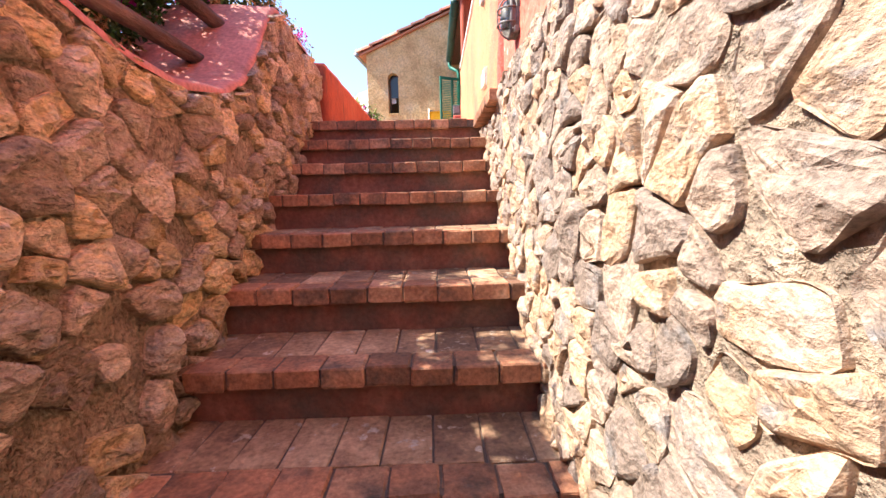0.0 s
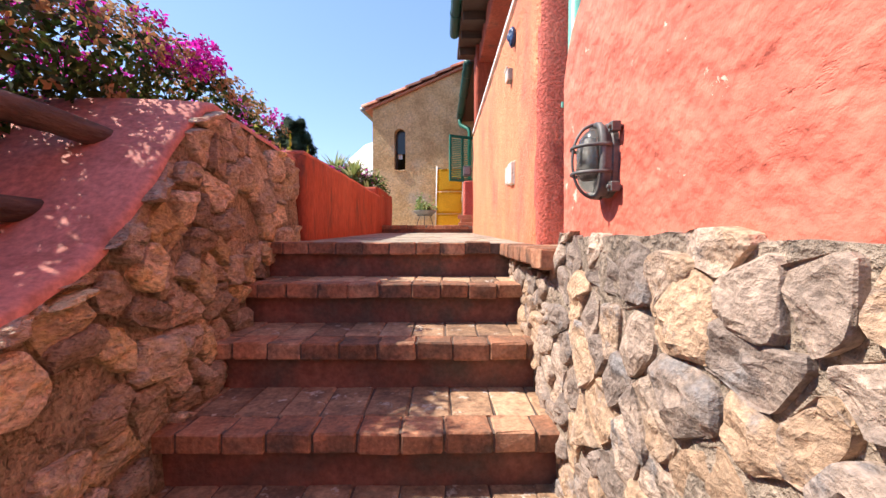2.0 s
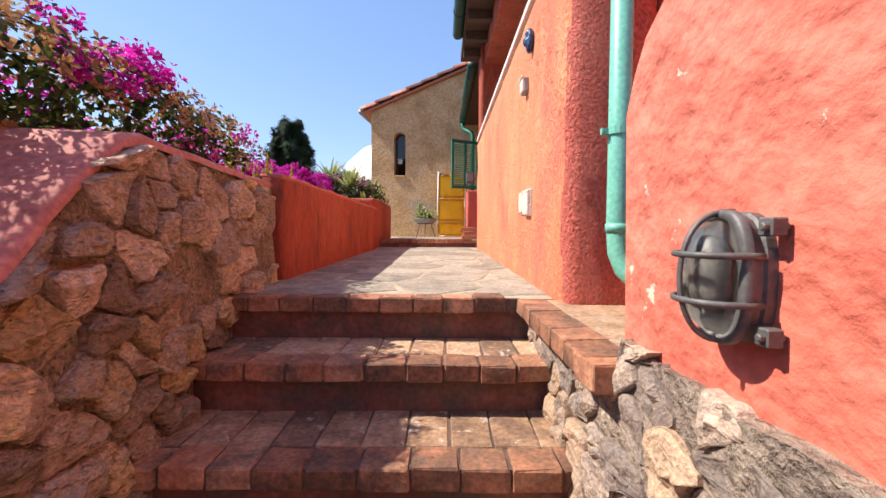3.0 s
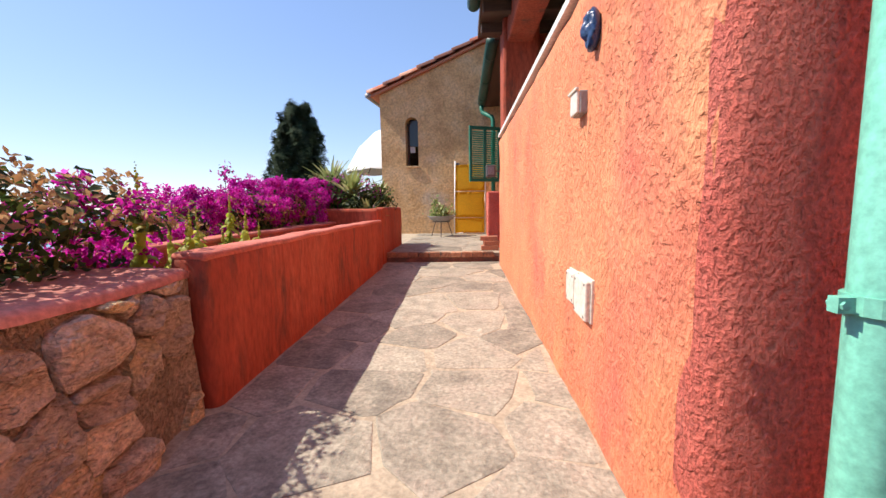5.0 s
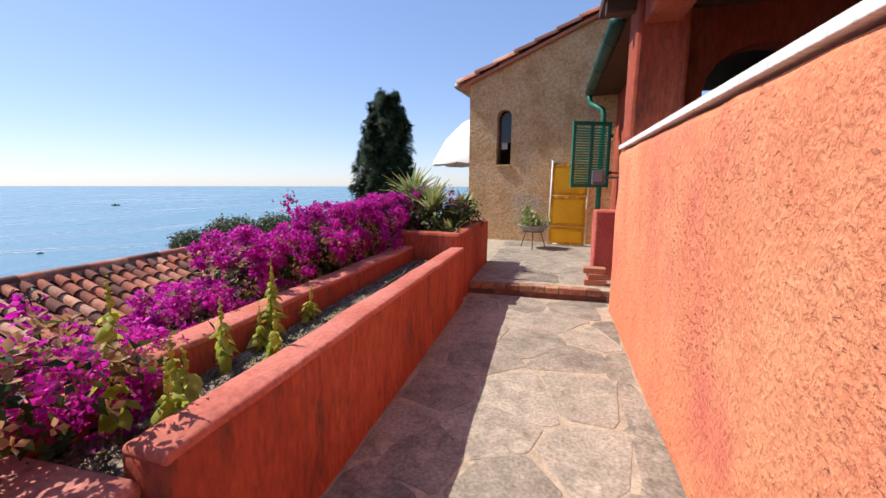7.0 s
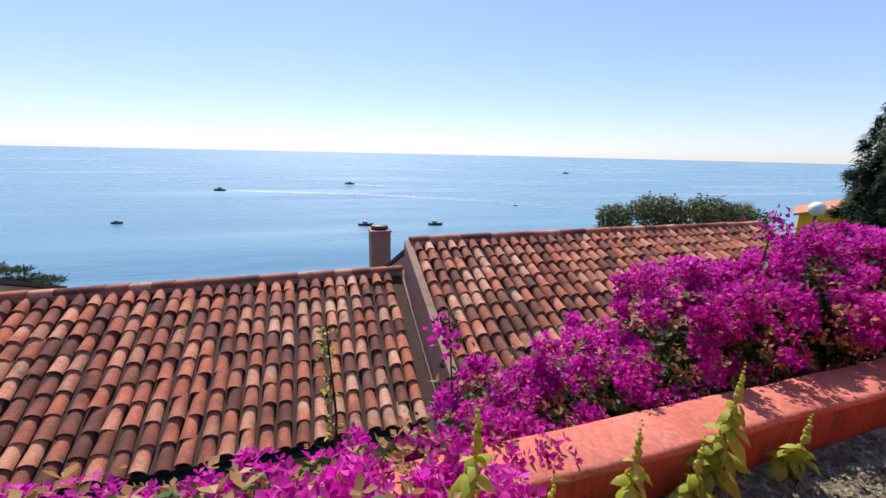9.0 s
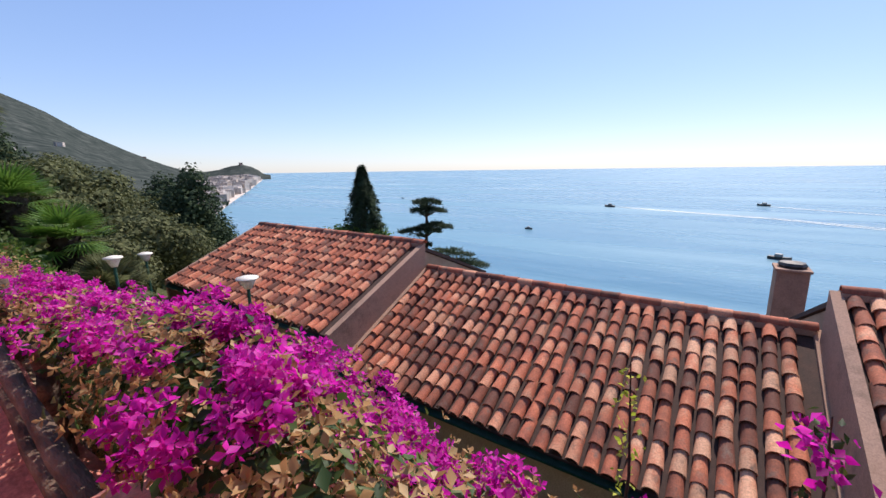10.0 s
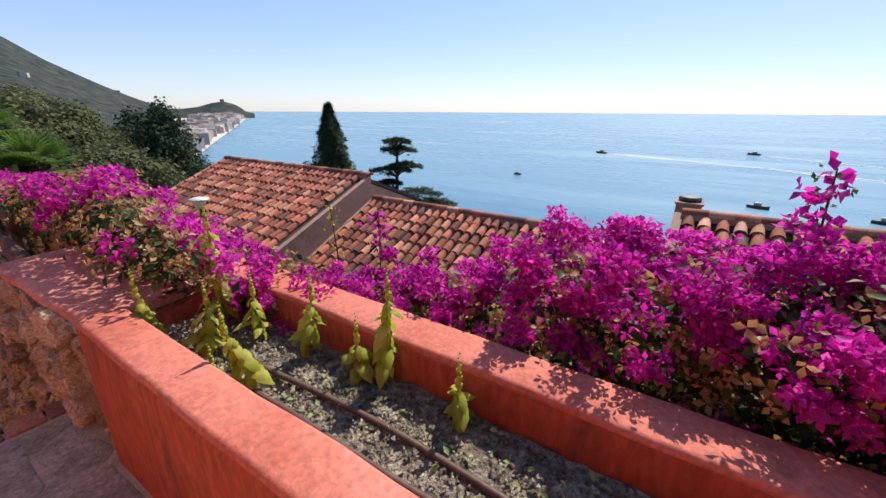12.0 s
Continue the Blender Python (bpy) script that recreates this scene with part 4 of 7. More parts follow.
    box(bm, ridge_x - 0.10, ridge_x + 0.10, y0, y1, ridge_z - 0.02, ridge_z + 0.055)
    part("ridge_mortar", bm, M["gable"], deck)
    bm = bmesh.new()
    gpts = 9
    prev = None
    for yy in np.linspace(y0, y1, 12):
        ring = [bm.verts.new((eave_x + 0.07 + 0.06 * math.cos(math.pi + math.pi * k / 8), yy, eave_z - 0.03 + 0.06 * math.sin(math.pi + math.pi * k / 8))) for k in range(gpts)]
        if prev:
            for k in range(gpts - 1):
                bm.faces.new((prev[k], prev[k + 1], ring[k + 1], ring[k]))
        prev = ring
    bmesh.ops.solidify(bm, geom=bm.faces[:], thickness=0.006)
    part("gutter", bm, M["dkgreen"], house, "dark green metal gutter")
    # rendered verges along both gables
    for yy in (y0 - 0.10, y1 - 0.02):
        bm = bmesh.new()
        pr = [(ridge_x, ridge_z + 0.06), (eave_x + 0.02, eave_z + 0.05), (eave_x + 0.02, eave_z - 0.15), (eave_x - 0.29, body_low), (ridge_x, body_low)]
        a = [bm.verts.new((x, yy, z)) for x, z in pr]
        b = [bm.verts.new((x, yy + 0.12, z)) for x, z in pr]
        bm.faces.new(a)
        bm.faces.new(b[::-1])
        for k in range(len(pr)):
            j = (k + 1) % len(pr)
            bm.faces.new((a[k], b[k], b[j], a[j]))
        bmesh.ops.recalc_face_normals(bm, faces=bm.faces[:])
        part("verge", bm, M["gable"], house, "bare rendered verge")
    return house


house_mid_low = tiled_roof("low house with a weathered terracotta barrel-tile roof", -7.4, -4.78, -0.70, 5.62, -0.83, -2.02, (3.4, 5.6), 11)
house_left_low = tiled_roof("taller house with a worn reddish tiled roof", -7.4, -4.70, -7.1, -0.86, -0.30, -1.42, None, 12)
house_right_low = tiled_roof("house with a patched terracotta and straw tiled roof", -7.2, -4.60, 5.74, 14.5, -0.24, -1.36, (5.7, 7.7), 13)

# chimney
chimney = thing("chimney", "brown rendered chimney with a dark flat cap", "chimney", (-10.8, 5.76, -2.0))
part("shaft", boxed(-0.27, 0.27, -0.25, 0.25, -3.5, 1.30, 0.012), M["gable"], chimney)
part("collar", boxed(-0.30, 0.30, -0.28, 0.28, 1.30, 1.35, 0.008), M["gable"], chimney)
bm = bmesh.new()
lathe(bm, [(0.0, 1.35), (0.21, 1.35), (0.24, 1.40), (0.21, 1.45), (0.0, 1.47)], 10)
part("cap", bm, M["iron"], chimney, "dark metal cap")

# ---- fittings on the walls ----
lamp = thing("bulkhead_lamp", "weathered grey bulkhead lamp with ribbed glass and wire cage", "wall lamp", (0.580, 2.56, 0.212))
AX = pose(0, 0, 0, 0, -90, 0)          # lamp's axis points away from the wall


def oval(bm, x, ry, rz, n=24):
    return [bm.verts.new((x, ry * math.copysign(abs(math.cos(a)) ** 0.75, math.cos(a)), rz * math.copysign(abs(math.sin(a)) ** 0.75, math.sin(a)))) for a in (2 * math.pi * k / n for k in range(n))]


def skin(bm, rings, cap0=True, cap1=True):
    for a, b in zip(rings, rings[1:]):
        for k in range(len(a)):
            bm.faces.new((a[k], a[(k + 1) % len(a)], b[(k + 1) % len(a)], b[k]))
    if cap0:
        bm.faces.new(rings[0][::-1])
    if cap1:
        bm.faces.new(rings[-1])
    bmesh.ops.recalc_face_normals(bm, faces=bm.faces[:])


bm = bmesh.new()
skin(bm, [oval(bm, 0.01, 0.058, 0.092), oval(bm, -0.022, 0.058, 0.092), oval(bm, -0.026, 0.054, 0.088), oval(bm, -0.044, 0.054, 0.088), oval(bm, -0.048, 0.048, 0.082)])
part("back_box", bm, M["castgrey"], lamp)
bm = bmesh.new()
rings = []
for k in range(22):
    f = k / 21
    sc = math.sqrt(max(0.01, 1 - f ** 3.2))
    rings.append(oval(bm, -0.046 - 0.064 * f, 0.046 * sc, 0.080 * sc, 120))
skin(bm, rings)
for v in bm.verts:
    # ribs run across the dome
    rib = 1 + 0.022 * math.sin(v.co.z * 2 * math.pi / 0.0075)
    v.co.y *= rib
    v.co.x = -0.046 + (v.co.x + 0.046) * rib
gl = part("glass", bm, M["glass"], lamp, "ribbed clear glass dome", smooth=True)
gl.visible_shadow = False
bm = bmesh.new()
lathe(bm, [(0.0, -0.045), (0.016, -0.043), (0.022, -0.02), (0.022, 0.03), (0.014, 0.05), (0.0, 0.055)], 12, pose(-0.068, 0, 0))
part("bulb", bm, M["castgrey"], lamp, "dusty grey bulb", smooth=True)
lamp.scale = (0.70, 0.88, 0.92)
ARC = [math.pi * k / 24 for k in range(25)]
for zz in (-0.032, 0.032):
    bm = bmesh.new()
    tube(bm, [(-0.03 - 0.098 * math.sin(a) ** 0.7, -0.059 * math.cos(a), zz) for a in ARC], 0.0046, 8)
    part("cage_bar", bm, M["castgrey"], lamp, smooth=True)
bm = bmesh.new()
tube(bm, [(-0.03 - 0.098 * math.sin(a) ** 0.7, 0, -0.092 * math.cos(a)) for a in ARC], 0.0046, 8)
part("cage_bar", bm, M["castgrey"], lamp, smooth=True)
bm = bmesh.new()
skin(bm, [oval(bm, -0.046, 0.060, 0.095, 40), oval(bm, -0.058, 0.060, 0.095, 40), oval(bm, -0.062, 0.056, 0.091, 40), oval(bm, -0.062, 0.047, 0.082, 40), oval(bm, -0.046, 0.047, 0.082, 40)], False, False)
part("cover_ring", bm, M["castgrey"], lamp, "grey cast ring round the glass", smooth=True)
for zz in (-0.07, 0.07):
    bm = bmesh.new()
    box(bm, -0.04, -0.012, -0.078, -0.054, zz - 0.012, zz + 0.012)
    tube(bm, [(-0.05, -0.070, zz), (-0.005, -0.070, zz)], 0.006, 8)
    bmesh.ops.bevel(bm, geom=bm.edges[:], offset=0.002, segments=1, affect="EDGES")
    part("clamp", bm, M["castgrey"], lamp)
part("label_plate", boxed(-0.049, -0.046, -0.053, -0.046, -0.016, 0.006), M["white"], lamp, "small pale label")

pipe = thing("downpipe", "mint green painted downpipe with a clamp and an elbow", "downpipe", (0.78, 3.40, 0.0))
bm = bmesh.new()
tube(bm, [(0.0, 0.0, 2.62), (0, 0, 0.28), (0.004, -0.004, 0.20), (0.02, -0.02, 0.145), (0.05, -0.05, 0.105), (0.10, -0.10, 0.085), (0.20, -0.20, 0.075)], 0.036, 16)
part("tube", bm, M["mint"], pipe, smooth=True)
bm = bmesh.new()
tube(bm, [(0, 0, 0.60), (0, 0, 0.625)], 0.042, 16)
box(bm, -0.062, -0.036, -0.008, 0.008, 0.602, 0.623)
tube(bm, [(-0.055, -0.012, 0.6125), (-0.055, 0.012, 0.6125)], 0.006, 6)
part("clamp", bm, M["mint"], pipe)
bm = bmesh.new()
tube(bm, [(0, 0, 0.27), (0, 0, 0.30)], 0.0395, 16)
part("socket", bm, M["mint"], pipe, smooth=True)


def switch_box(at, w, h, d, tilt=0.0, name="junction_box", label="cream plastic junction box on the orange wall"):
    t = thing(name, label, "junction box", at)
    t.rotation_euler[0] = radians(tilt)
    part("cover", boxed(-d, -0.004, -w / 2, w / 2, -h / 2, h / 2, 0.006), M["plastic"], t)
    part("base", boxed(-0.006, 0.012, -w / 2 - 0.006, w / 2 + 0.006, -h / 2 - 0.006, h / 2 + 0.006, 0.003), M["plastic"], t)
    for a, b in ((-1, -1), (1, -1), (-1, 1), (1, 1)):
        bm = bmesh.new()
        tube(bm, [(-d - 0.001, a * (w / 2 - 0.014), b * (h / 2 - 0.014)), (-d + 0.004, a * (w / 2 - 0.014), b * (h / 2 - 0.014))], 0.0045, 8)
        part("screw", bm, M["iron"], t)
    return t


switch_box((0.648, 4.34, 0.44), 0.10, 0.115, 0.02)
switch_box((0.648, 4.20, 0.432), 0.13, 0.135, 0.024, 2, label="larger cream plastic junction box, slightly askew")
sock = thing("outdoor_socket", "pale grey outdoor socket with a lifted flap", "socket", (0.646, 4.29, 1.085))
part("body", boxed(-0.02, 0.01, -0.045, 0.045, -0.038, 0.038, 0.005), M["zinc"], sock)
part("flap", boxed(-0.03, -0.019, -0.042, 0.036, -0.036, 0.036, 0.004), M["plastic"], sock, "pale hinged flap")
part("hinge", boxed(-0.036, -0.024, -0.05, 0.05, 0.036, 0.046, 0.003), M["plastic"], sock)

# glazed mask-like ornament: one plain mesh
bm = bmesh.new()
bmesh.ops.create_icosphere(bm, subdivisions=4, radius=1.0)
for v in bm.verts:
    v.co = Vector((v.co.x * 0.035, v.co.y * 0.055, v.co.z * 0.085))
    if v.co.x < 0:
        y, z = v.co.y / 0.055, v.co.z / 0.085
        v.co.x -= 0.020 * math.exp(-(y * y * 18 + (z + 0.1) ** 2 * 6))
        v.co.x += 0.014 * math.exp(-((abs(y) - 0.42) ** 2 * 30 + (z - 0.25) ** 2 * 30))
        v.co.x += 0.010 * math.exp(-(y * y * 8 + (z + 0.52) ** 2 * 60))
        v.co.x -= 0.010 * math.exp(-((abs(y) - 0.35) ** 2 * 12 + (z - 0.55) ** 2 * 40))
        v.co += noise.noise_vector(v.co * 60) * 0.007
mask = part("wall_ornament", bm, M["blue"], smooth=True)
mask.matrix_basis = pose(0.632, 4.15, 1.27, 4, 0, 0) @ Matrix.Diagonal((0.7, 0.65, 0.74, 1))
tagged(mask, "blue glazed clay face ornament on the orange wall", "ornament")

# ---- porch end, shutter, gutters ----
def gutter(label, x, y0, y1, z, r=0.065):
    g = thing("gutter", label, "gutter", (x, y0, z))
    bm = bmesh.new()
    tube(bm, [(0, 0, 0), (0, y1 - y0, 0)], r, 14)
    part("channel", bm, M["dkgreen"], g, smooth=True)
    for k in range(3):
        bm = bmesh.new()
        yy = (y1 - y0) * (0.15 + 0.35 * k)
        tube(bm, [(0, yy, 0), (0, yy + 0.03, 0)], r + 0.006, 14)
        part("bracket", bm, M["dkgreen"], g)
    return g


gutter("dark green gutter under the porch eave", 0.36, 3.5, 7.0, 2.70)
g2 = gutter("dark green gutter along the house eave by the tower", 0.60, 7.75, 10.6, 2.66, 0.075)
bm = bmesh.new()
tube(bm, [(0.0, 2.80, -0.05), (0.0, 2.80, -0.14), (0.02, 2.78, -0.20), (0.10, 2.70, -0.26), (0.18, 2.62, -0.32), (0.20, 2.60, -0.40), (0.20, 2.60, -2.2)], 0.04, 12)
part("downpipe", bm, M["green"], g2, "green downpipe with an elbow", smooth=True)
eave_house = part("roof_house_eave", boxed(0.62, 2.6, 7.73, 11.0, 2.66, 2.76, 0.01), M["brownwood"])
tagged(eave_house, "dark eave of the house beside the tower", "roof", kind="structure")
wall_house = part("wall_house", plaster_slab(1.06, 1.3, 7.73, 11.0, 0.1, 2.66, 0.3, 0.02, 0.01), M["planter"])
tagged(wall_house, "red rendered house wall beside the tower", "wall", kind="structure")

shutter = thing("shutter", "open green louvred window shutter", "shutter", (0.92, 10.30, 1.16), 24)
SW, SH = 0.62, 0.98
for x0, x1 in ((-SW, -SW + 0.05), (-SW / 2 - 0.025, -SW / 2 + 0.025), (-0.05, 0.0)):
    part("stile", boxed(x0, x1, -0.018, 0.018, 0, SH, 0.004), M["green"], shutter)
for z0 in (0.0, SH - 0.06):
    part("rail", boxed(-SW + 0.002, -0.002, -0.016, 0.016, z0, z0 + 0.06, 0.004), M["green"], shutter)
slat = boxed(-0.118, 0.118, -0.02, 0.02, -0.003, 0.003, m=pose(0, 0, 0, 38))
slat_me = bpy.data.meshes.new("slat")
slat.to_mesh(slat_me)
slat.free()
slat_me.materials.append(M["green"])
for cx in (-SW + 0.05 + 0.118 + 0.012, -0.05 - 0.118 - 0.012):
    for k in range(22):
        shared("slat", slat_me, shutter, pose(cx, 0, 0.08 + k * 0.038))
for z0 in (0.2, 0.75):
    part("hinge", boxed(-0.02, 0.03, -0.026, 0.026, z0, z0 + 0.05, 0.004), M["iron"], shutter)
part("stay_arm", boxed(0.02, 0.22, -0.01, 0.01, 0.21, 0.235), M["iron"], shutter)
flood = thing("floodlight", "small grey floodlight beside the green shutter", "floodlight", (0.70, 9.60, 1.30), 0)
part("housing", boxed(-0.08, 0.08, -0.03, 0.05, -0.10, 0.10, 0.015), M["castgrey"], flood)
part("lens", boxed(-0.055, 0.055, -0.036, -0.031, -0.06, 0.07, 0.002), M["zinc"], flood, "pale lens")
part("bracket", boxed(-0.02, 0.42, 0.03, 0.06, -0.015, 0.015, 0.004), M["castgrey"], flood)

pillar = part("low_pillar", plaster_slab(0.56, 0.80, 8.2, 8.48, 0.16, 0.92, 0.1, 0.02, 0.006), M["maroon"])
tagged(pillar, "low red-brown rendered pillar on the terrace", "pillar", kind="structure")
stack = thing("brick_stack", "small stack of terracotta bricks by the wall end", "bricks", (0.58, 7.95, 0.163))
for k, (a, b) in enumerate(((0, 0), (0.03, 4), (-0.01, -3))):
    part("brick", boxed(-0.12, 0.10, -0.06, 0.06, 0.0, 0.058, 0.005, m=pose(a, 0.01 * k, 0.06 * k, 0, 0, b)), M["terra"], stack)

# folded yellow sunbed leaning on the tower
bed = thing("folded_sunbed", "folded yellow canvas sunbed with white frame, leaning on the tower", "sunbed", (0.06, 10.72, 0.165), -7)
T = pose(0, 0, 0, -7)
for x in (0.0, 0.60):
    bm = bmesh.new()
    tube(bm, [T @ Vector((x, 0, 0)), T @ Vector((x, 0, 1.40 if x else 1.46))], 0.016, 8)
    part("frame_rail", bm, M["white"], bed, smooth=True)
for z in (0.02, 0.40, 0.86):
    bm = bmesh.new()
    tube(bm, [T @ Vector((0, 0.012, z)), T @ Vector((0.6, 0.012, z))], 0.011, 8)
    part("cross_bar", bm, M["white"], bed, smooth=True)
for z0, z1, y0 in ((0.03, 0.315, -0.03), (0.335, 0.83, -0.045), (0.86, 1.38, -0.02)):
    bm = bmesh.new()
    nx, nz = 10, 8
    g = [[bm.verts.new(T @ Vector((0.01 + 0.58 * i / nx, y0 - 0.012 * math.sin(math.pi * i / nx) + 0.005 * noise.noise(Vector((i, j, z0 * 9))), z0 + (z1 - z0) * j / nz))) for i in range(nx + 1)] for j in range(nz + 1)]
    for j in range(nz):
        for i in range(nx):
            bm.faces.new((g[j][i], g[j][i + 1], g[j + 1][i + 1], g[j + 1][i]))
    bmesh.ops.solidify(bm, geom=bm.faces[:], thickness=0.02)
    part("canvas", bm, M["yellow"], bed, "yellow canvas panel", smooth=True)
bm = bmesh.new()
lathe(bm, [(0.0, -0.03), (0.045, -0.03), (0.055, 0), (0.045, 0.03), (0.0, 0.03)], 14, T @ pose(0.05, 0.03, 1.38, 90))
part("wheel", bm, M["castgrey"], bed)

# bowl of succulents on an iron stand
bowl = thing("planter_bowl", "shallow grey bowl on a wrought iron stand with a dry plant", "planter", (-0.18, 10.30, 0.16))
bm = bmesh.new()
lathe(bm, [(0.0, 0.27), (0.12, 0.27), (0.22, 0.33), (0.255, 0.375), (0.262, 0.385), (0.245, 0.385), (0.23, 0.36), (0.0, 0.355)], 24)
part("bowl", bm, M["zinc"], bowl, "grey shallow bowl", smooth=True)
for k in range(3):
    a = math.radians(30 + 120 * k)
    bm = bmesh.new()
    tube(bm, [(0.13 * math.cos(a), 0.13 * math.sin(a), 0.285), (0.18 * math.cos(a), 0.18 * math.sin(a), 0.15), (0.23 * math.cos(a), 0.23 * math.sin(a), 0.0)], 0.008, 6)
    part("leg", bm, M["iron"], bowl)
bm = bmesh.new()
tube(bm, [(0.17 * math.cos(2 * math.pi * k / 16), 0.17 * math.sin(2 * math.pi * k / 16), 0.28) for k in range(17)], 0.007, 6)
part("ring", bm, M["iron"], bowl)
rs = np.random.RandomState(5)
k = 420
P = np.c_[rs.normal(0, 0.10, k), rs.normal(0, 0.09, k), 0.37 + np.abs(rs.normal(0, 0.09, k))]
tall = rs.rand(k) < 0.18
P[tall, 0] = -0.13 + rs.normal(0, 0.025, tall.sum())
P[tall, 2] += rs.rand(tall.sum()) * 0.28
scatter("foliage", LEAF, P, rs.normal(size=(k, 3)) + np.array((0, 0, 0.5)), rs.uniform(0.05, 0.10, k), M["agave"], bowl, 3)
bm = bmesh.new()
tube(bm, [(-0.1, 0, 0.36), (-0.13, 0, 0.55), (-0.13, 0, 0.72)], [0.012, 0.008, 0.004], 6)
part("stem", bm, M["bark"], bowl)

# white parasol beyond the tower
para = thing("parasol", "open white canvas parasol beyond the tower", "parasol", (-1.75, 14.6, 0.0))
bm = bmesh.new()
n = 8
rings = []
for r, z in ((1.42, 1.72), (1.40, 1.82), (1.05, 2.42), (0.6, 2.85), (0.05, 3.1)):
    rings.append([bm.verts.new((r * math.cos(2 * math.pi * (k + 0.3) / 32) * (1 - (0.05 if k % 4 == 2 else 0.0)), r * math.sin(2 * math.pi * (k + 0.3) / 32) * (1 - (0.05 if k % 4 == 2 else 0.0)), z + (0.04 if k % 4 == 2 and r > 1.3 else 0))) for k in range(32)])
for a, b in zip(rings, rings[1:]):
    for k in range(32):
        bm.faces.new((a[k], a[(k + 1) % 32], b[(k + 1) % 32], b[k]))
part("canopy", bm, M["white"], para, "white scalloped canopy", smooth=True)
bm = bmesh.new()
tube(bm, [(0, 0, 0.16), (0, 0, 3.12)], 0.025, 8)
part("pole", bm, M["brownwood"], para)
for k in range(8):
    a = 2 * math.pi * (k * 4 + 0.3) / 32
    bm = bmesh.new()
    tube(bm, [(0, 0, 3.02), (0.6 * math.cos(a), 0.6 * math.sin(a), 2.81), (1.38 * math.cos(a), 1.38 * math.sin(a), 1.80)], 0.01, 5)
    part("rib", bm, M["brownwood"], para)

# verge tiles along the tower's gable
deck_t = [o for o in tower.children if o.name.startswith("roof_deck")][0]
me_v = barrel_mesh("tile", 0.15, 0.19, 0.44, M["tile_ob"], 0.085)
sl = math.atan(RISE)
rng = random.Random(4)
for row in range(15):
    for k in range(9):
        x = -0.14 + 0.355 * k
        m = Matrix.Translation((x, -0.03 + row * 0.215, gable_z(x) + 0.062)) @ Matrix.Rotation(-sl, 4, "Y") @ Matrix.Rotation(radians(90 + rng.gauss(0, 1.2)), 4, "Z") @ Matrix.Translation((0, -0.36, 0.02)) @ Matrix.Rotation(radians(3.5), 4, "X")
        LATER.append(("tile", me_v, deck_t, m))
bm = bmesh.new()
tube(bm, [(-0.22, -0.12, EZ - 0.02), (-0.22, TD, EZ - 0.02)], 0.055, 12)
part("gutter", bm, M["zinc"], tower, "grey eave gutter", smooth=True)

# irrigation hoses on the soil
for j, pts in enumerate(([(-0.98, 4.45), (-1.0, 4.8), (-1.04, 5.3), (-1.02, 5.9), (-1.06, 6.4), (-0.98, 6.8), (-0.90, 7.1), (-0.86, 7.32)], [(-0.90, 4.62), (-0.92, 5.0), (-0.93, 5.5), (-0.96, 5.95), (-1.0, 6.35), (-1.12, 6.9), (-1.16, 7.3)])):
    h = thing("hose", "brown irrigation hose lying on the planter soil", "hose", (0, 0, 0), group="irrigation hoses")
    P = [Vector((x, y, 0.452 + 0.010 * math.sin(i * 1.9))) for i, (x, y) in enumerate(pts)]
    if j == 0:
        P += [Vector((-0.80, 7.38, 0.60)), Vector((-0.80, 7.43, 0.75)), Vector((-0.86, 7.6, 0.74))]
    fine = []
    for i in range(len(P) - 1):
        p0, p1, p2, p3 = P[max(0, i - 1)], P[i], P[i + 1], P[min(len(P) - 1, i + 2)]
        for q in range(6):
            u = q / 6
            fine.append(0.5 * ((2 * p1) + (p2 - p0) * u + (2 * p0 - 5 * p1 + 4 * p2 - p3) * u * u + (3 * p1 - p0 - 3 * p2 + p3) * u ** 3))
    bm = bmesh.new()
    tube(bm, fine + [P[-1]], 0.0095, 8)
    part("hose_line", bm, M["hose"], h, smooth=True)

# rustic log railing behind the left wall
rail = thing("log_railing", "rustic railing of weathered brown logs", "railing", (0, 0, 0))


def log(name, a, b, r, seed):
    bm = bmesh.new()
    a, b = Vector(a), Vector(b)
    n = 16
    tube(bm, [a.lerp(b, i / n) + noise.noise_vector(Vector((i * 0.5, seed, 0))) * 0.02 for i in range(n + 1)], [r * (1 + 0.16 * noise.noise(Vector((i * 0.9, seed, 5)))) for i in range(n + 1)], 10)
    part(name, bm, M["log"], rail, smooth=True)


log("log", (-0.89, 2.98, 0.34), (-0.98, -0.6, 0.46), 0.038, 1)
log("log", (-0.88, 2.72, 0.105), (-0.97, -0.6, 0.19), 0.034, 2)
log("post", (-1.02, 0.9, -0.6), (-1.02, 0.9, 0.75), 0.05, 3)
log("post", (-1.02, 1.75, -0.6), (-1.02, 1.75, 0.55), 0.045, 4)

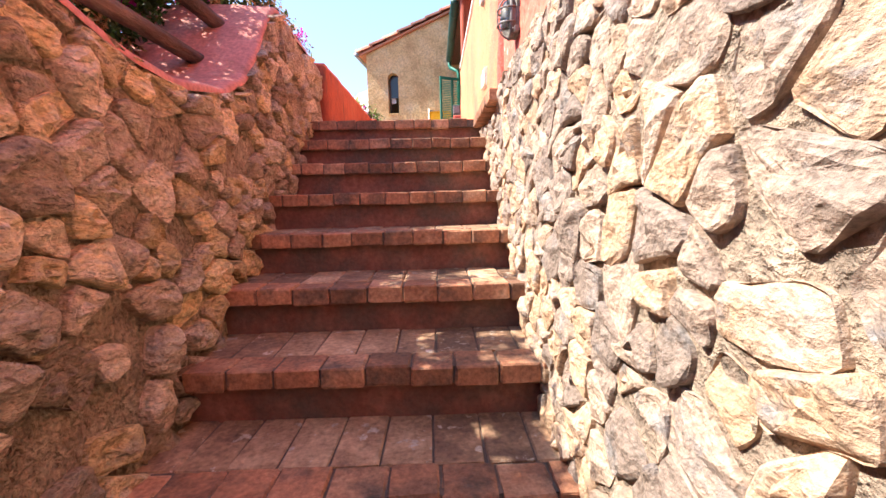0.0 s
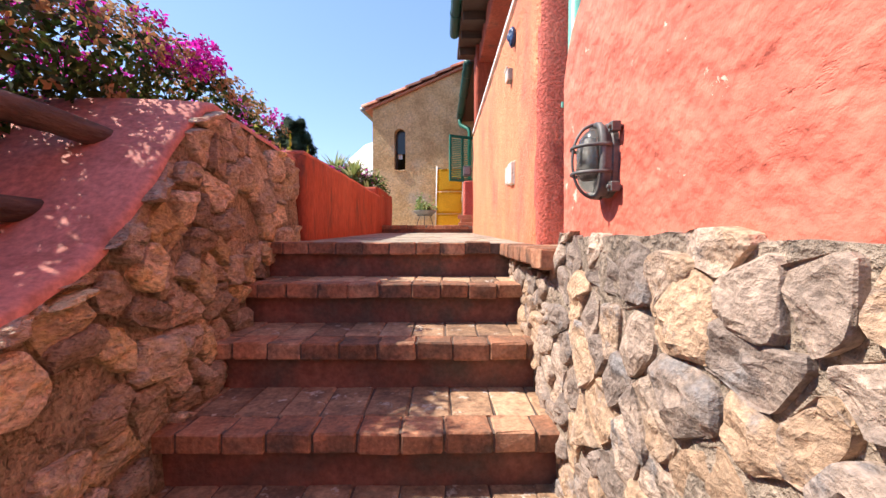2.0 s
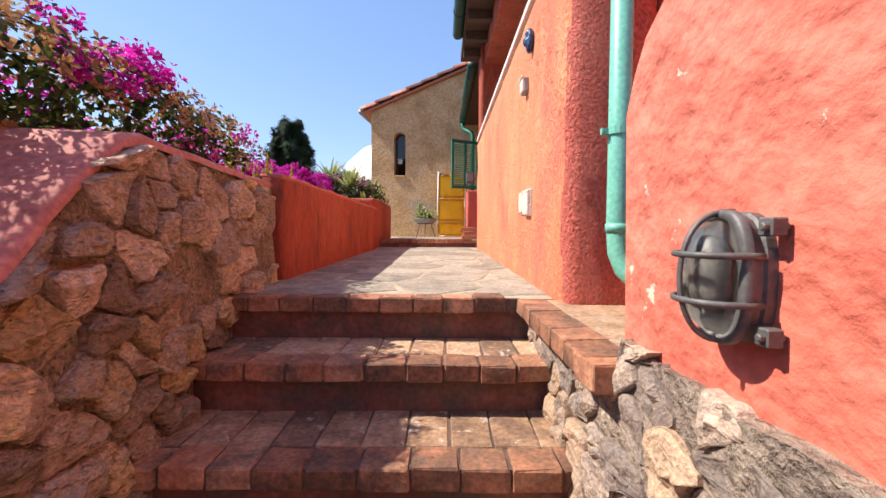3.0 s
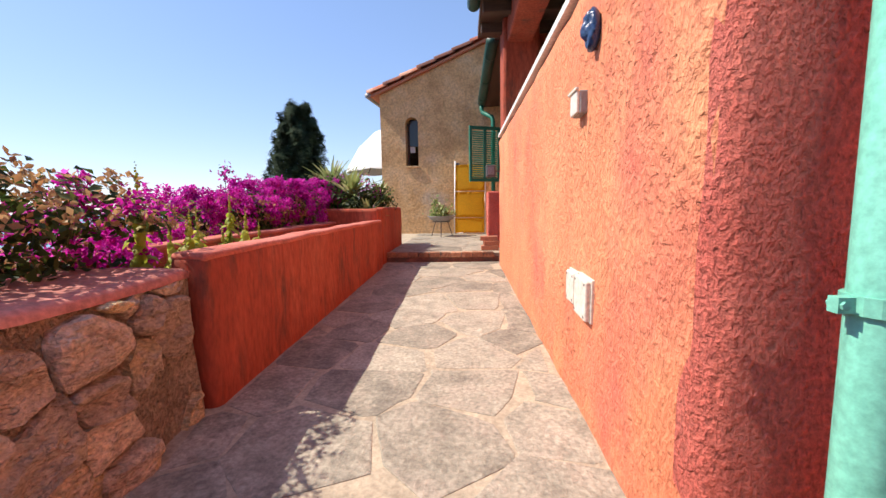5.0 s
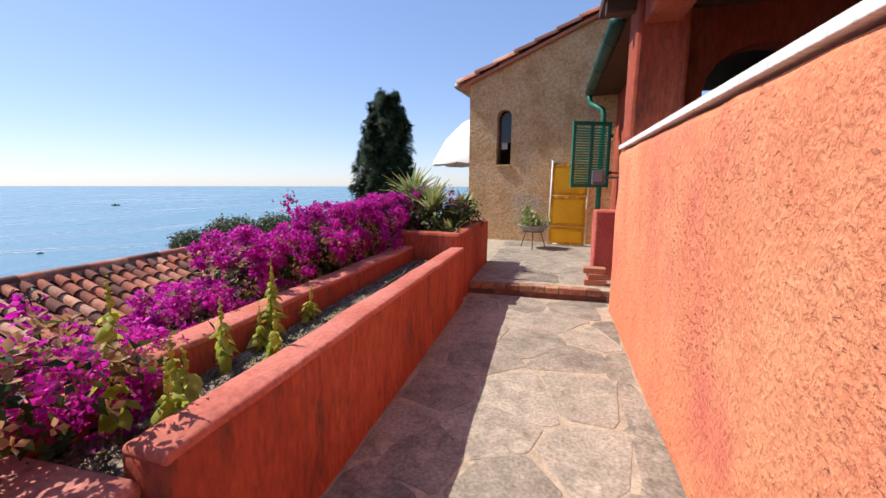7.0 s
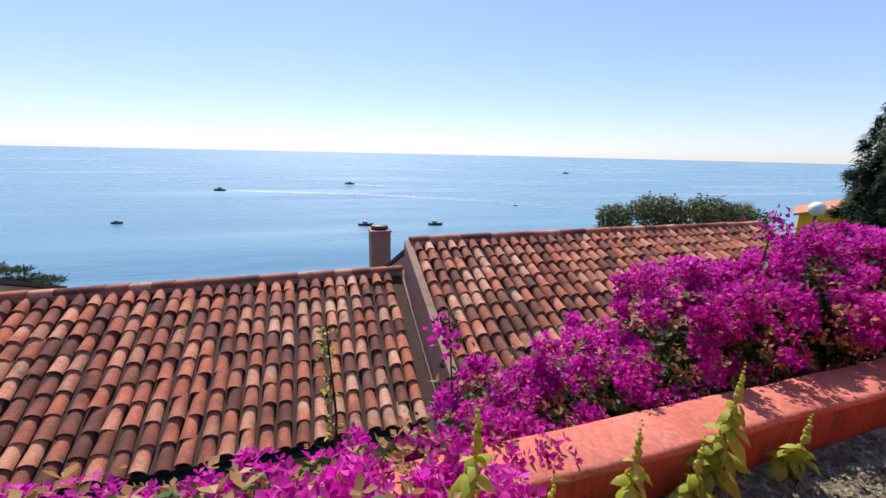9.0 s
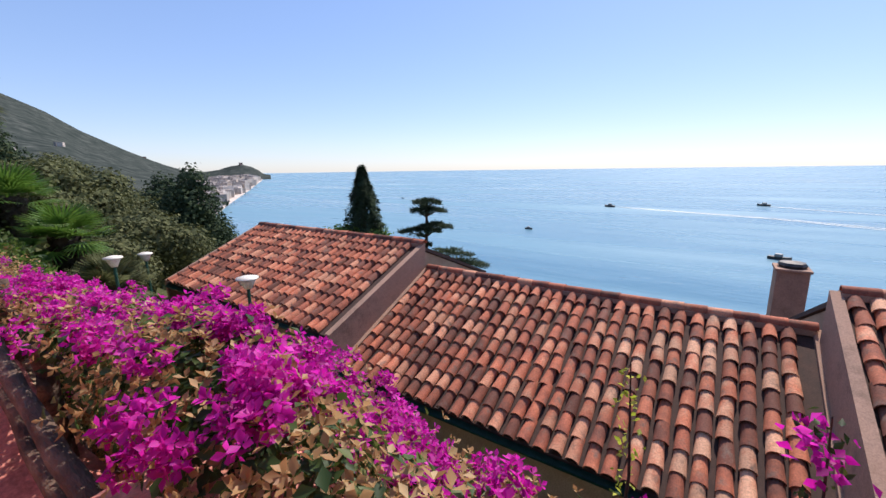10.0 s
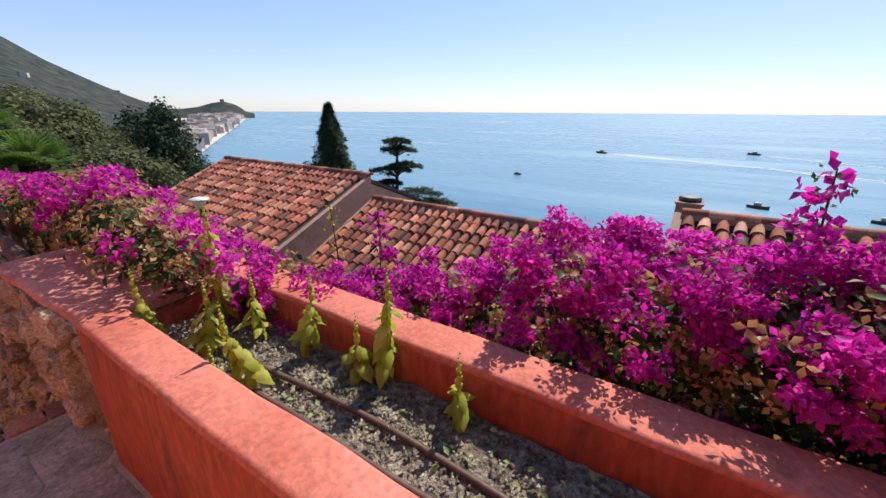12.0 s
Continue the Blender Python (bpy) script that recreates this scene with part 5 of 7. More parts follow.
# ---- bougainvillea ----
def blob_points(rs, blobs, count, fill=0.35, squash=None):
    """Points on and under the skin of a union of uneven ellipsoids, with outward normals."""
    B = np.array(blobs, float)
    w = B[:, 3] * B[:, 4] + B[:, 4] * B[:, 5] + B[:, 3] * B[:, 5]
    P, N = [], []
    while sum(map(len, P)) < count:
        k = count
        i = rs.choice(len(B), k, p=w / w.sum())
        d = rs.normal(size=(k, 3))
        d /= np.linalg.norm(d, axis=1)[:, None]
        r = 1 - fill * rs.rand(k) ** 2 + 0.10 * rs.normal(size=k)
        lump = 1 + 0.16 * np.sin(d[:, 0] * 7 + i) * np.sin(d[:, 1] * 6 + 2 * i) + 0.1 * np.sin(d[:, 2] * 11 + i)
        p = B[i, :3] + d * B[i, 3:] * (r * lump)[:, None]
        inside = np.zeros(k, bool)
        for j in range(len(B)):
            q = (p - B[j, :3]) / B[j, 3:]
            inside |= ((q ** 2).sum(1) < (1 - fill) ** 2 * 0.85) & (i != j)
        P.append(p[~inside])
        N.append((d / B[i, 3:])[~inside])
    return np.concatenate(P)[:count], np.concatenate(N)[:count]


def bougainvillea(label, blobs, leaves, clusters, dry, seed, per=30, cl_r=0.075, top_bias=0.0, bract=0.036, stems=14, keep=None, want=None, dry_top=75):
    rs = np.random.RandomState(seed)
    bush = thing("bougainvillea", label, "shrub", (0, 0, 0))
    P, N = blob_points(rs, blobs, leaves, 0.5)
    if keep is not None:
        ok = keep(P)
        P, N = P[ok], N[ok]
    scatter("leaves", LEAF, P, N + rs.normal(size=P.shape) * 0.8 * np.abs(N).mean(), rs.uniform(0.03, 0.052, len(P)), M["leaf"], bush, seed)
    P, N = blob_points(rs, blobs, dry, 0.08)
    ok = P[:, 2] < np.percentile(P[:, 2], dry_top)
    if keep is not None:
        ok &= keep(P)
    P, N = P[ok], N[ok]
    scatter("dry_foliage", FLORET, P, N + rs.normal(size=P.shape) * 0.9 * np.abs(N).mean(), rs.uniform(0.016, 0.030, len(P)), M["dryleaf"], bush, seed + 1)
    C, CN = blob_points(rs, blobs, clusters * 3, 0.06)
    up = CN[:, 2] / np.linalg.norm(CN, axis=1)
    ok = rs.rand(len(C)) < np.clip(0.5 + up * 0.6 + top_bias, 0.05, 1)
    if want is not None:
        ok &= want(C)
    C, CN = C[ok][:clusters], CN[ok][:clusters]
    CN = CN / np.linalg.norm(CN, axis=1)[:, None]
    size = rs.uniform(0.6, 1.3, len(C))
    idx = np.repeat(np.arange(len(C)), per)
    d = rs.normal(size=(len(idx), 3))
    d /= np.linalg.norm(d, axis=1)[:, None]
    P = C[idx] + CN[idx] * 0.03 + d * (cl_r * size[idx] * rs.rand(len(idx)) ** 0.45)[:, None] * np.array((1, 1, 0.8))
    N = d + CN[idx] * 0.8 + rs.normal(size=d.shape) * 0.5
    scatter("blossoms", FLORET, P, N, rs.uniform(0.75, 1.25, len(idx)) * bract, M["magenta"], bush, seed + 2)
    B = np.array(blobs)
    for k in range(stems):
        bm = bmesh.new()
        i = rs.randint(len(B))
        c = Vector(B[i, :3])
        foot = c + Vector((rs.uniform(-0.15, 0.15), rs.uniform(-0.3, 0.3), -B[i, 5] * 1.1))
        tip = c + Vector((rs.uniform(-1, 1) * B[i, 3] * 0.7, rs.uniform(-1, 1) * B[i, 4] * 0.7, B[i, 5] * rs.uniform(0.3, 0.9)))
        mid = foot.lerp(tip, 0.5) + Vector((rs.uniform(-0.1, 0.1), rs.uniform(-0.1, 0.1), 0.06))
        tube(bm, [foot, foot.lerp(mid, 0.5) + Vector((0.02, 0.02, 0)), mid, mid.lerp(tip, 0.5), tip], [0.018, 0.015, 0.011, 0.007, 0.003], 6)
        part("stem", bm, M["bark"], bush)
    return bush


rs0 = np.random.RandomState(21)
blobs = []
for y in np.arange(0.5, 4.4, 0.30):
    top = np.interp(y, [0.5, 1.4, 1.9, 2.6, 3.1, 3.4, 3.7, 4.0, 4.3, 4.5], [0.64, 0.68, 0.70, 0.76, 0.88, 0.90, 0.86, 0.82, 0.76, 0.68]) + rs0.uniform(-0.05, 0.05)
    blobs.append((np.interp(y, [3.0, 3.6], [-1.16, -1.03]) + rs0.uniform(-0.04, 0.04), y, top - 0.21, np.interp(y, [3.0, 3.6], [0.28, 0.18]), 0.34, 0.22))
    blobs.append((-1.52 + rs0.uniform(-0.06, 0.06), y, top - np.interp(y, [3.0, 3.6], [0.68, 0.80]), 0.32, 0.36, 0.32))
    blobs.append((-1.80 + rs0.uniform(-0.08, 0.08), y, top - 1.45, 0.45, 0.4, 0.55))
for y in np.arange(2.7, 4.3, 0.3):
    blobs.append((-1.12 + rs0.uniform(-0.04, 0.04), y, np.interp(y, [2.7, 3.3, 3.7, 4.3], [0.60, 0.72, 0.66, 0.64]) - 0.25, 0.20, 0.28, 0.24))
for y in np.arange(3.35, 4.75, 0.28):
    blobs.append((-1.37 + rs0.uniform(-0.04, 0.04), y, np.interp(y, [3.3, 4.0, 4.75], [0.48, 0.56, 0.64]) - 0.26, 0.22, 0.28, 0.26))
for y in np.arange(1.6, 3.4, 0.3):
    blobs.append((-1.36 + rs0.uniform(-0.05, 0.05), y, 0.10 + 0.1 * (y - 1.6), 0.22, 0.30, 0.34))
keep_a = lambda P: ~((P[:, 0] > -1.10) & (P[:, 2] < 0.54) & (P[:, 1] > 3.0)) & (P[:, 0] > -2.35) & ~((P[:, 0] > -0.98) & (P[:, 2] < 0.70)) & ~((P[:, 0] > -1.2) & (P[:, 1] > 4.25) & (P[:, 2] < 0.66)) & ~((P[:, 0] > -1.13) & (P[:, 1] < 3.05) & (P[:, 2] < 0.50))
bougainvillea("bougainvillea in magenta bloom with dry bracts behind the log railing", blobs, 70000, 760, 30000, 31, per=34, cl_r=0.062, bract=0.021, dry_top=100, keep=keep_a, want=lambda C: (C[:, 2] > 0.30) & (C[:, 0] > -2.2) & ~((C[:, 0] > -1.13) & (C[:, 1] < 3.05) & (C[:, 2] < 0.55)) & ~((C[:, 0] > -1.05) & (C[:, 2] < 0.74)))
blobs = []
for y in np.arange(-4.2, 1.2, 0.5):
    top = np.interp(y, [-4.2, -1.5, 0, 1.2], [0.40, 0.28, 0.28, 0.36]) + rs0.uniform(-0.1, 0.1)
    blobs.append((-1.42 + 0.02 * (1.2 - y) + rs0.uniform(-0.1, 0.1), y, top - 0.45, 0.36, 0.45, 0.42))
    blobs.append((-1.8 + rs0.uniform(-0.15, 0.15), y, top - 1.35, 0.45, 0.5, 0.6))
bougainvillea("straggling bougainvillea with many dry bracts beside the lower steps", blobs, 19000, 200, 12500, 41, per=30, cl_r=0.068, bract=0.023, dry_top=100, keep=lambda P: (P[:, 0] < -1.08) & (P[:, 0] > -2.7))
blobs = []
for y in np.arange(4.85, 8.9, 0.34):
    top = np.interp(y, [4.8, 5.3, 5.8, 6.5, 8.9], [0.54, 0.66, 0.79, 0.95, 1.02]) + rs0.uniform(-0.05, 0.05)
    blobs.append((-1.70 + rs0.uniform(-0.05, 0.05), y, top - 0.32, 0.30, 0.32, 0.32))
    blobs.append((-1.85 + rs0.uniform(-0.06, 0.06), y, top - 0.8, 0.42, 0.36, 0.45))
keep_b = lambda P: ~((P[:, 0] > -1.45) & (P[:, 2] < 0.62))
bougainvillea("dense magenta bougainvillea hedge behind the planter", blobs, 38000, 960, 15000, 51, per=38, cl_r=0.060, bract=0.021, dry_top=93, top_bias=0.05, keep=keep_b, want=lambda C: (C[:, 2] > 0.35) & ~((C[:, 0] > -1.47) & (C[:, 2] < 0.64)))
# wispy shoots that stand clear of the hedge
for (x, y, z0, z1, dx, fl) in ((-1.75, 4.62, 0.25, 0.80, -0.05, 1), (-1.85, 6.18, 0.7, 1.12, 0.06, 1), (-1.9, 4.2, 0.3, 0.78, 0.04, 0)):
    sh = thing("bougainvillea_shoot", "thin leggy bougainvillea shoot above the hedge", "shrub", (x, y, z0 - 0.3))
    bm = bmesh.new()
    H = z1 - z0 + 0.3
    tube(bm, [(0, 0, 0), (dx * 0.5, 0.02, H * 0.5), (dx, 0.0, H)], [0.008, 0.005, 0.002], 6)
    part("stem", bm, M["bark"], sh)
    rs = np.random.RandomState(int(y * 100))
    k = 60
    f = rs.rand(k) ** 0.7
    P = np.c_[dx * f + rs.normal(0, 0.025, k), rs.normal(0, 0.025, k), H * (0.35 + 0.65 * f)]
    scatter("leaves", LEAF, P, rs.normal(size=(k, 3)), rs.uniform(0.015, 0.032, k), M["basil" if not fl else "leaf"], sh, 2)
    if fl:
        k = 40
        P = np.c_[dx + rs.normal(0, 0.03, k), rs.normal(0, 0.03, k), H * 0.9 + rs.normal(0, 0.05, k)]
        scatter("blossoms", BRACT, P, rs.normal(size=(k, 3)), rs.uniform(0.025, 0.04, k), M["magenta"], sh, 3)

# ---- wilting basil in the planter ----
def basil_plant(x, y, h, seed, dense=1.0):
    rs = np.random.RandomState(seed)
    b = thing("basil_plant", "wilting yellow-green basil plant in the planter soil" if h < 0.3 else "tall wilting basil plant in the planter soil", "plant", (x, y, 0.435), rs.uniform(0, 360), group="basil plants")
    lean = (rs.uniform(-0.04, 0.04), rs.uniform(-0.04, 0.04))
    bm = bmesh.new()
    tube(bm, [(0, 0, -0.01), (lean[0] * 0.4, lean[1] * 0.4, h * 0.5), (lean[0], lean[1], h), (lean[0] * 1.15, lean[1] * 1.15, h + 0.05)], [0.006, 0.005, 0.004, 0.002], 6)
    part("stem", bm, M["basil"], b)
    # drooping, folded leaves with a bent tip
    tv = [(0, 0, 0), (0.26, 0.28, -0.02), (0, 0.33, 0.05), (-0.26, 0.28, -0.02), (0.24, 0.62, -0.24), (0, 0.68, -0.08), (-0.24, 0.60, -0.22), (0.06, 0.95, -0.48)]
    tf = [(0, 1, 2), (0, 2, 3), (1, 4, 5), (1, 5, 2), (2, 5, 6), (2, 6, 3), (4, 7, 5), (5, 7, 6)]
    V, F, off = [], [], 0
    lv = int(h / 0.024 * dense) + 2
    for i in range(lv):
        f = (i + 0.5) / lv
        z = h * (0.18 + 0.82 * f)
        for s in range(2 + (i % 2)):
            a = i * 1.57 + s * math.pi * (1 if i % 2 == 0 else 0.67) + rs.uniform(-0.4, 0.4)
            size = (0.084 - 0.034 * f) * rs.uniform(0.6, 1.2)
            m = pose(lean[0] * f, lean[1] * f, z) @ Matrix.Rotation(a, 4, "Z") @ Matrix.Rotation(radians(rs.uniform(-68, 15)), 4, "X") @ Matrix.Rotation(radians(rs.uniform(-25, 25)), 4, "Y")
            for v in tv:
                V.append(m @ (Vector(v) * size))
            F += [tuple(k + off for k in q) for q in tf]
            off += len(tv)
    raw("leaves", V, F, M["basil"], b, smooth=True)
    bm = bmesh.new()
    for k in range(9):
        z = h + 0.01 + k * 0.012
        r = 0.012 * (1 - k / 10)
        bmesh.ops.create_icosphere(bm, subdivisions=1, radius=max(0.003, r), matrix=Matrix.Translation((lean[0] * 1.1 + 0.003 * math.sin(k * 2), lean[1] * 1.1, z)))
    part("flower_spike", bm, M["basil"], b)
    return b


for k, (x, y, h) in enumerate(((-0.885, 4.39, 0.24), (-0.96, 4.55, 0.20), (-1.107, 4.42, 0.46), (-1.12, 4.62, 0.20), (-1.15, 4.85, 0.24), (-0.94, 4.87, 0.24), (-1.19, 5.18, 0.34), (-1.175, 5.46, 0.15), (-0.90, 4.70, 0.05), (-1.17, 5.09, 0.14))):
    basil_plant(x, y, h * 0.88, 70 + k, 1.3)

# little weeds on the soil
rs = np.random.RandomState(8)
k = 900
P = np.c_[rs.uniform(-1.2, -0.86, k), rs.uniform(4.3, 7.3, k), np.full(k, 0.442)]
lumps = np.array([noise.noise(Vector((p[0] * 5, p[1] * 3, 2))) for p in P])
P = P[lumps > 0.02]
weeds = scatter("soil_weeds", LEAF, P, np.tile((0, 0, 1.0), (len(P), 1)) + rs.normal(size=P.shape) * 0.5, rs.uniform(0.01, 0.028, len(P)), M["agave"], None, 3)
tagged(weeds, "tiny dry weeds and litter on the planter soil", "weeds", kind="stuff")
k = 5200
P = np.c_[rs.uniform(-1.21, -0.855, k), rs.uniform(4.25, 7.34, k), np.full(k, 0.438)]
crumb = scatter("soil_crumbs", ([(-0.5, -0.4, 0), (0.5, -0.4, 0), (0, 0.55, 0), (0, 0, 0.7)], [(0, 1, 3), (1, 2, 3), (2, 0, 3)]), P, np.tile((0, 0, 1.0), (k, 1)) + rs.normal(size=(k, 3)) * 0.4, rs.uniform(0.005, 0.019, k), M["soil"], None, 4)
tagged(crumb, "loose crumbs of dry soil", "soil", kind="stuff")

# ---- agaves and shrubs in the tall planter ----
def agave(x, y, z, r, seed, n=46):
    rs = np.random.RandomState(seed)
    a = thing("agave", "spiky variegated agave in the tall planter", "plant", (x, y, z), group="agaves")
    for q, mat in ((0, "agave"),):
        V, F, off = [], [], 0
        for i in range(n):
            az, el = i * 2.4 + rs.uniform(-0.2, 0.2), radians(rs.uniform(5, 85) if i % 3 else rs.uniform(30, 70))
            ln = r * rs.uniform(0.75, 1.15)
            m = Matrix.Rotation(az, 4, "Z") @ Matrix.Rotation(-el, 4, "Y")
            for f, w, d in ((0, 0.022, 0), (0.35, 0.028, 0.03), (0.7, 0.02, 0.0), (1.0, 0.0015, -0.09)):
                V += [m @ Vector((ln * f, -w, d * ln + 0.006)), m @ Vector((ln * f, 0, d * ln)), m @ Vector((ln * f, w, d * ln + 0.006))]
            for s in range(3):
                b = off + s * 3
                F += [(b, b + 3, b + 4, b + 1), (b + 1, b + 4, b + 5, b + 2)]
            off += 12
        raw("leaves", V, F, M[mat], a, smooth=True)
    return a


agave(-1.22, 7.95, 0.86, 0.42, 1, 60)
agave(-1.62, 8.45, 0.98, 0.46, 2, 60)
agave(-1.0, 8.55, 0.78, 0.36, 3)
agave(-0.95, 7.72, 0.60, 0.26, 4, 26)
rs = np.random.RandomState(12)
sh = thing("planter_shrub", "mixed green leafy shrub in the tall planter", "shrub", (0, 0, 0))
P, N = blob_points(rs, [(-1.2, 8.1, 0.82, 0.34, 0.4, 0.24), (-1.0, 8.45, 0.82, 0.25, 0.3, 0.22), (-1.5, 8.0, 0.88, 0.35, 0.35, 0.25), (-1.05, 7.8, 0.72, 0.2, 0.2, 0.16)], 2600, 0.6)
scatter("leaves", LEAF, P, N + rs.normal(size=P.shape) * 2, rs.uniform(0.04, 0.075, len(P)), M["leaf"], sh, 4)
k = 500
P2, N2 = blob_points(rs, [(-1.35, 8.3, 0.98, 0.4, 0.4, 0.2)], k, 0.3)
scatter("blossoms", BRACT, P2, rs.normal(size=P2.shape), rs.uniform(0.025, 0.04, k), M["magenta"], sh, 5)

# ---- slope, trees and coast ----
def land(x, y):
    """Height of the garden slope and the coast beyond."""
    if y > -1.0:
        base = np.interp(x, [-60, -30, -9, -3.2, -1.4], [-22, -17, -7, -3.4, -2.6])
    else:
        t = min(1.0, (-1.0 - y) / 4.0)
        a = np.interp(x, [-60, -30, -9, -3.2, -1.4], [-22, -17, -7, -3.4, -2.6])
        far = (-y) * 0.035
        b = np.interp(x, [-70, -40, -16, -8, -4.0, -2.4, -1.2, 6, 40], [-22, -17, -8.0, -5.0, -3.0, -1.2, 0.15, 2.0, 14]) + (far if x > -14 else far * 0.2)
        base = a * (1 - t) + b * t
    return float(base) + 0.25 * noise.noise(Vector((x * 0.4, y * 0.4, 0)))


bm = bmesh.new()
xs = [-75, -60, -48, -38, -30, -24, -19, -15, -12, -9.5, -7.5, -6, -4.9, -4.2, -3.6, -3.0, -2.5, -2.1, -1.8, -1.5, -1.25, -0.9, -0.5, 0.5, 2, 5, 10, 20, 40]
ys = [-130, -100, -80, -62, -48, -38, -30, -24, -19, -15, -12, -9.5, -8, -7, -6, -5.2, -4.4, -3.6, -2.8, -2.0]
ys2 = [-1.2, 0, 2, 5, 9, 14, 25, 45, 80]
g1 = [[bm.verts.new((x, y, land(x, y))) for x in xs] for y in ys]
for j in range(len(ys) - 1):
    for i in range(len(xs) - 1):
        bm.faces.new((g1[j][i], g1[j][i + 1], g1[j + 1][i + 1], g1[j + 1][i]))
xw = [x for x in xs if x <= -1.5]
g2 = [g1[-1][:len(xw)]] + [[bm.verts.new((x, y, land(x, y))) for x in xw] for y in ys2]
for j in range(len(g2) - 1):
    for i in range(len(xw) - 1):
        bm.faces.new((g2[j][i], g2[j][i + 1], g2[j + 1][i + 1], g2[j + 1][i]))
xe = [2.92, 5, 9, 16, 28, 45]
ye = [-2.0, 0, 3, 7, 11.5, 16, 25, 45, 80]
g3 = [[bm.verts.new((x, y, 0.1 + 0.32 * (x - 2.92) + 0.3 * noise.noise(Vector((x * 0.2, y * 0.2, 3))))) for x in xe] for y in ye]
for j in range(len(ye) - 1):
    for i in range(len(xe) - 1):
        bm.faces.new((g3[j][i], g3[j][i + 1], g3[j + 1][i + 1], g3[j + 1][i]))
tagged(part("ground", bm, M["earth"], smooth=True), "overgrown garden slope falling to the sea", "ground", kind="structure")

# wooded mountain and the headland beyond the bay
def ridge(name, label, yaw0, yaw1, dist, depth, crest, mat, steps=90, rows=14, amp=1.0):
    bm = bmesh.new()
    g = []
    for i in range(steps + 1):
        yaw = yaw0 + (yaw1 - yaw0) * i / steps
        a = radians(yaw)
        d = Vector((-math.sin(a), math.cos(a), 0))
        el = float(np.interp(yaw, [c[0] for c in crest], [c[1] for c in crest]))
        row = []
        for j in range(rows + 1):
            f = j / rows
            r = dist - depth * f
            z = (math.tan(radians(el)) * dist + 21) * (1 - f) ** 1.25 - 21
            p = d * r + Vector((0, 0, z))
            if 0 < j < rows:
                p.z += amp * (6 * noise.noise(p * 0.02) + 3 * noise.noise(p * 0.06)) * min(1, el / 3)
            row.append(bm.verts.new(p))
        g.append(row)
    for i in range(steps):
        for j in range(rows):
            bm.faces.new((g[i][j], g[i + 1][j], g[i + 1][j + 1], g[i][j + 1]))
    return tagged(part(name, bm, mat, smooth=True), label, "hill", kind="structure")


ridge("backdrop_mountain", "dark wooded mountain above the bay", 156.5, 262, 1500, 1250, [(156.5, 0.0), (157.5, 0.4), (159.3, 1.05), (162.1, 2.4), (165.9, 4.5), (168.4, 6.3), (172, 8.1), (175, 8.8), (180, 9.0), (184, 9.5), (192, 11), (205, 12), (262, 10)], M["hill"])
ridge("backdrop_headland", "distant dark headland with a small tower", 147.6, 160, 1400, 260, [(147.6, -0.4), (148.5, -0.25), (149.0, 0.2), (149.7, 0.62), (150.8, 0.95), (152.2, 0.75), (153.6, 0.30), (155.5, 0.05), (160, 0.2)], M["hill"], 60, 8, 0.3)
ht = thing("headland_tower", "tiny square tower on the distant headland", "tower", (1395 * -math.sin(radians(151)), 1395 * math.cos(radians(151)), 20))
part("shaft", boxed(-4, 4, -4, 4, -3, 9), M["gable"], ht)
mt = thing("hill_tower", "small ruined tower on the mountain's shoulder", "tower", (1480 * -math.sin(radians(161.0)), 1480 * math.cos(radians(161.0)), 35))
part("shaft", boxed(-7, 7, -7, 7, -8, 14), M["gable"], mt)
# beach town on the bay
rng = random.Random(3)
bmz = [boxed(-0.5, 0.5, -0.5, 0.5, 0, 1), boxed(-0.5, 0.5, -0.3, 0.3, 0, 1)]
b_me = []
for b in bmz:
    me = bpy.data.meshes.new("building")
    b.to_mesh(me)
    b.free()
    me.materials.append(M["pale"])
    b_me.append(me)
flat = bmesh.new()
coast = [(190, 155.0), (300, 152.4), (500, 150.2), (900, 148.9), (1250, 148.5)]
pts = [(-math.sin(radians(w)) * r, math.cos(radians(w)) * r) for r, w in coast + [(1250, 162), (190, 166)]]
flat.faces.new([flat.verts.new((x, y, -19.6)) for x, y in pts])
r_ = bmesh.ops.extrude_face_region(flat, geom=flat.faces[:])
for q in r_["geom"]:
    if isinstance(q, bmesh.types.BMVert):
        q.co.z -= 1.0
tagged(part("ground_bay", flat, M["pale"]), "pale beach and streets of the bay town", "ground", kind="structure")
for k in range(260):
    f = rng.random() ** 1.3
    r = 230 + 800 * f
    a = radians(float(np.interp(r, [c[0] for c in coast], [c[1] for c in coast])) + rng.uniform(0.35, 5.0))
    s = rng.uniform(6, 13) * (0.7 + f)
    o = new("town_building", rng.choice(b_me))
    o.matrix_basis = Matrix.LocRotScale((-math.sin(a) * r, math.cos(a) * r, -19.7), Euler((0, 0, rng.uniform(0, 3))), (s, s * rng.uniform(0.6, 1.4), rng.uniform(5, 11) * (0.7 + 0.7 * f)))
    tagged(o, "small pale building of the distant bay town", "building", "bay town")
for k in range(9):
    yaw, r = rng.uniform(164, 182), rng.uniform(420, 700)
    a = radians(yaw)
    o = new("hillside_house", b_me[0])
    z = 14 + 70 * (r - 420) / 280 * 0.35
    o.matrix_basis = Matrix.LocRotScale((-math.sin(a) * r, math.cos(a) * r, z), Euler((0, 0, rng.uniform(0, 3))), (5.5, 4, 4.5))
    tagged(o, "pale villa on the wooded hillside", "building", "hillside villas")


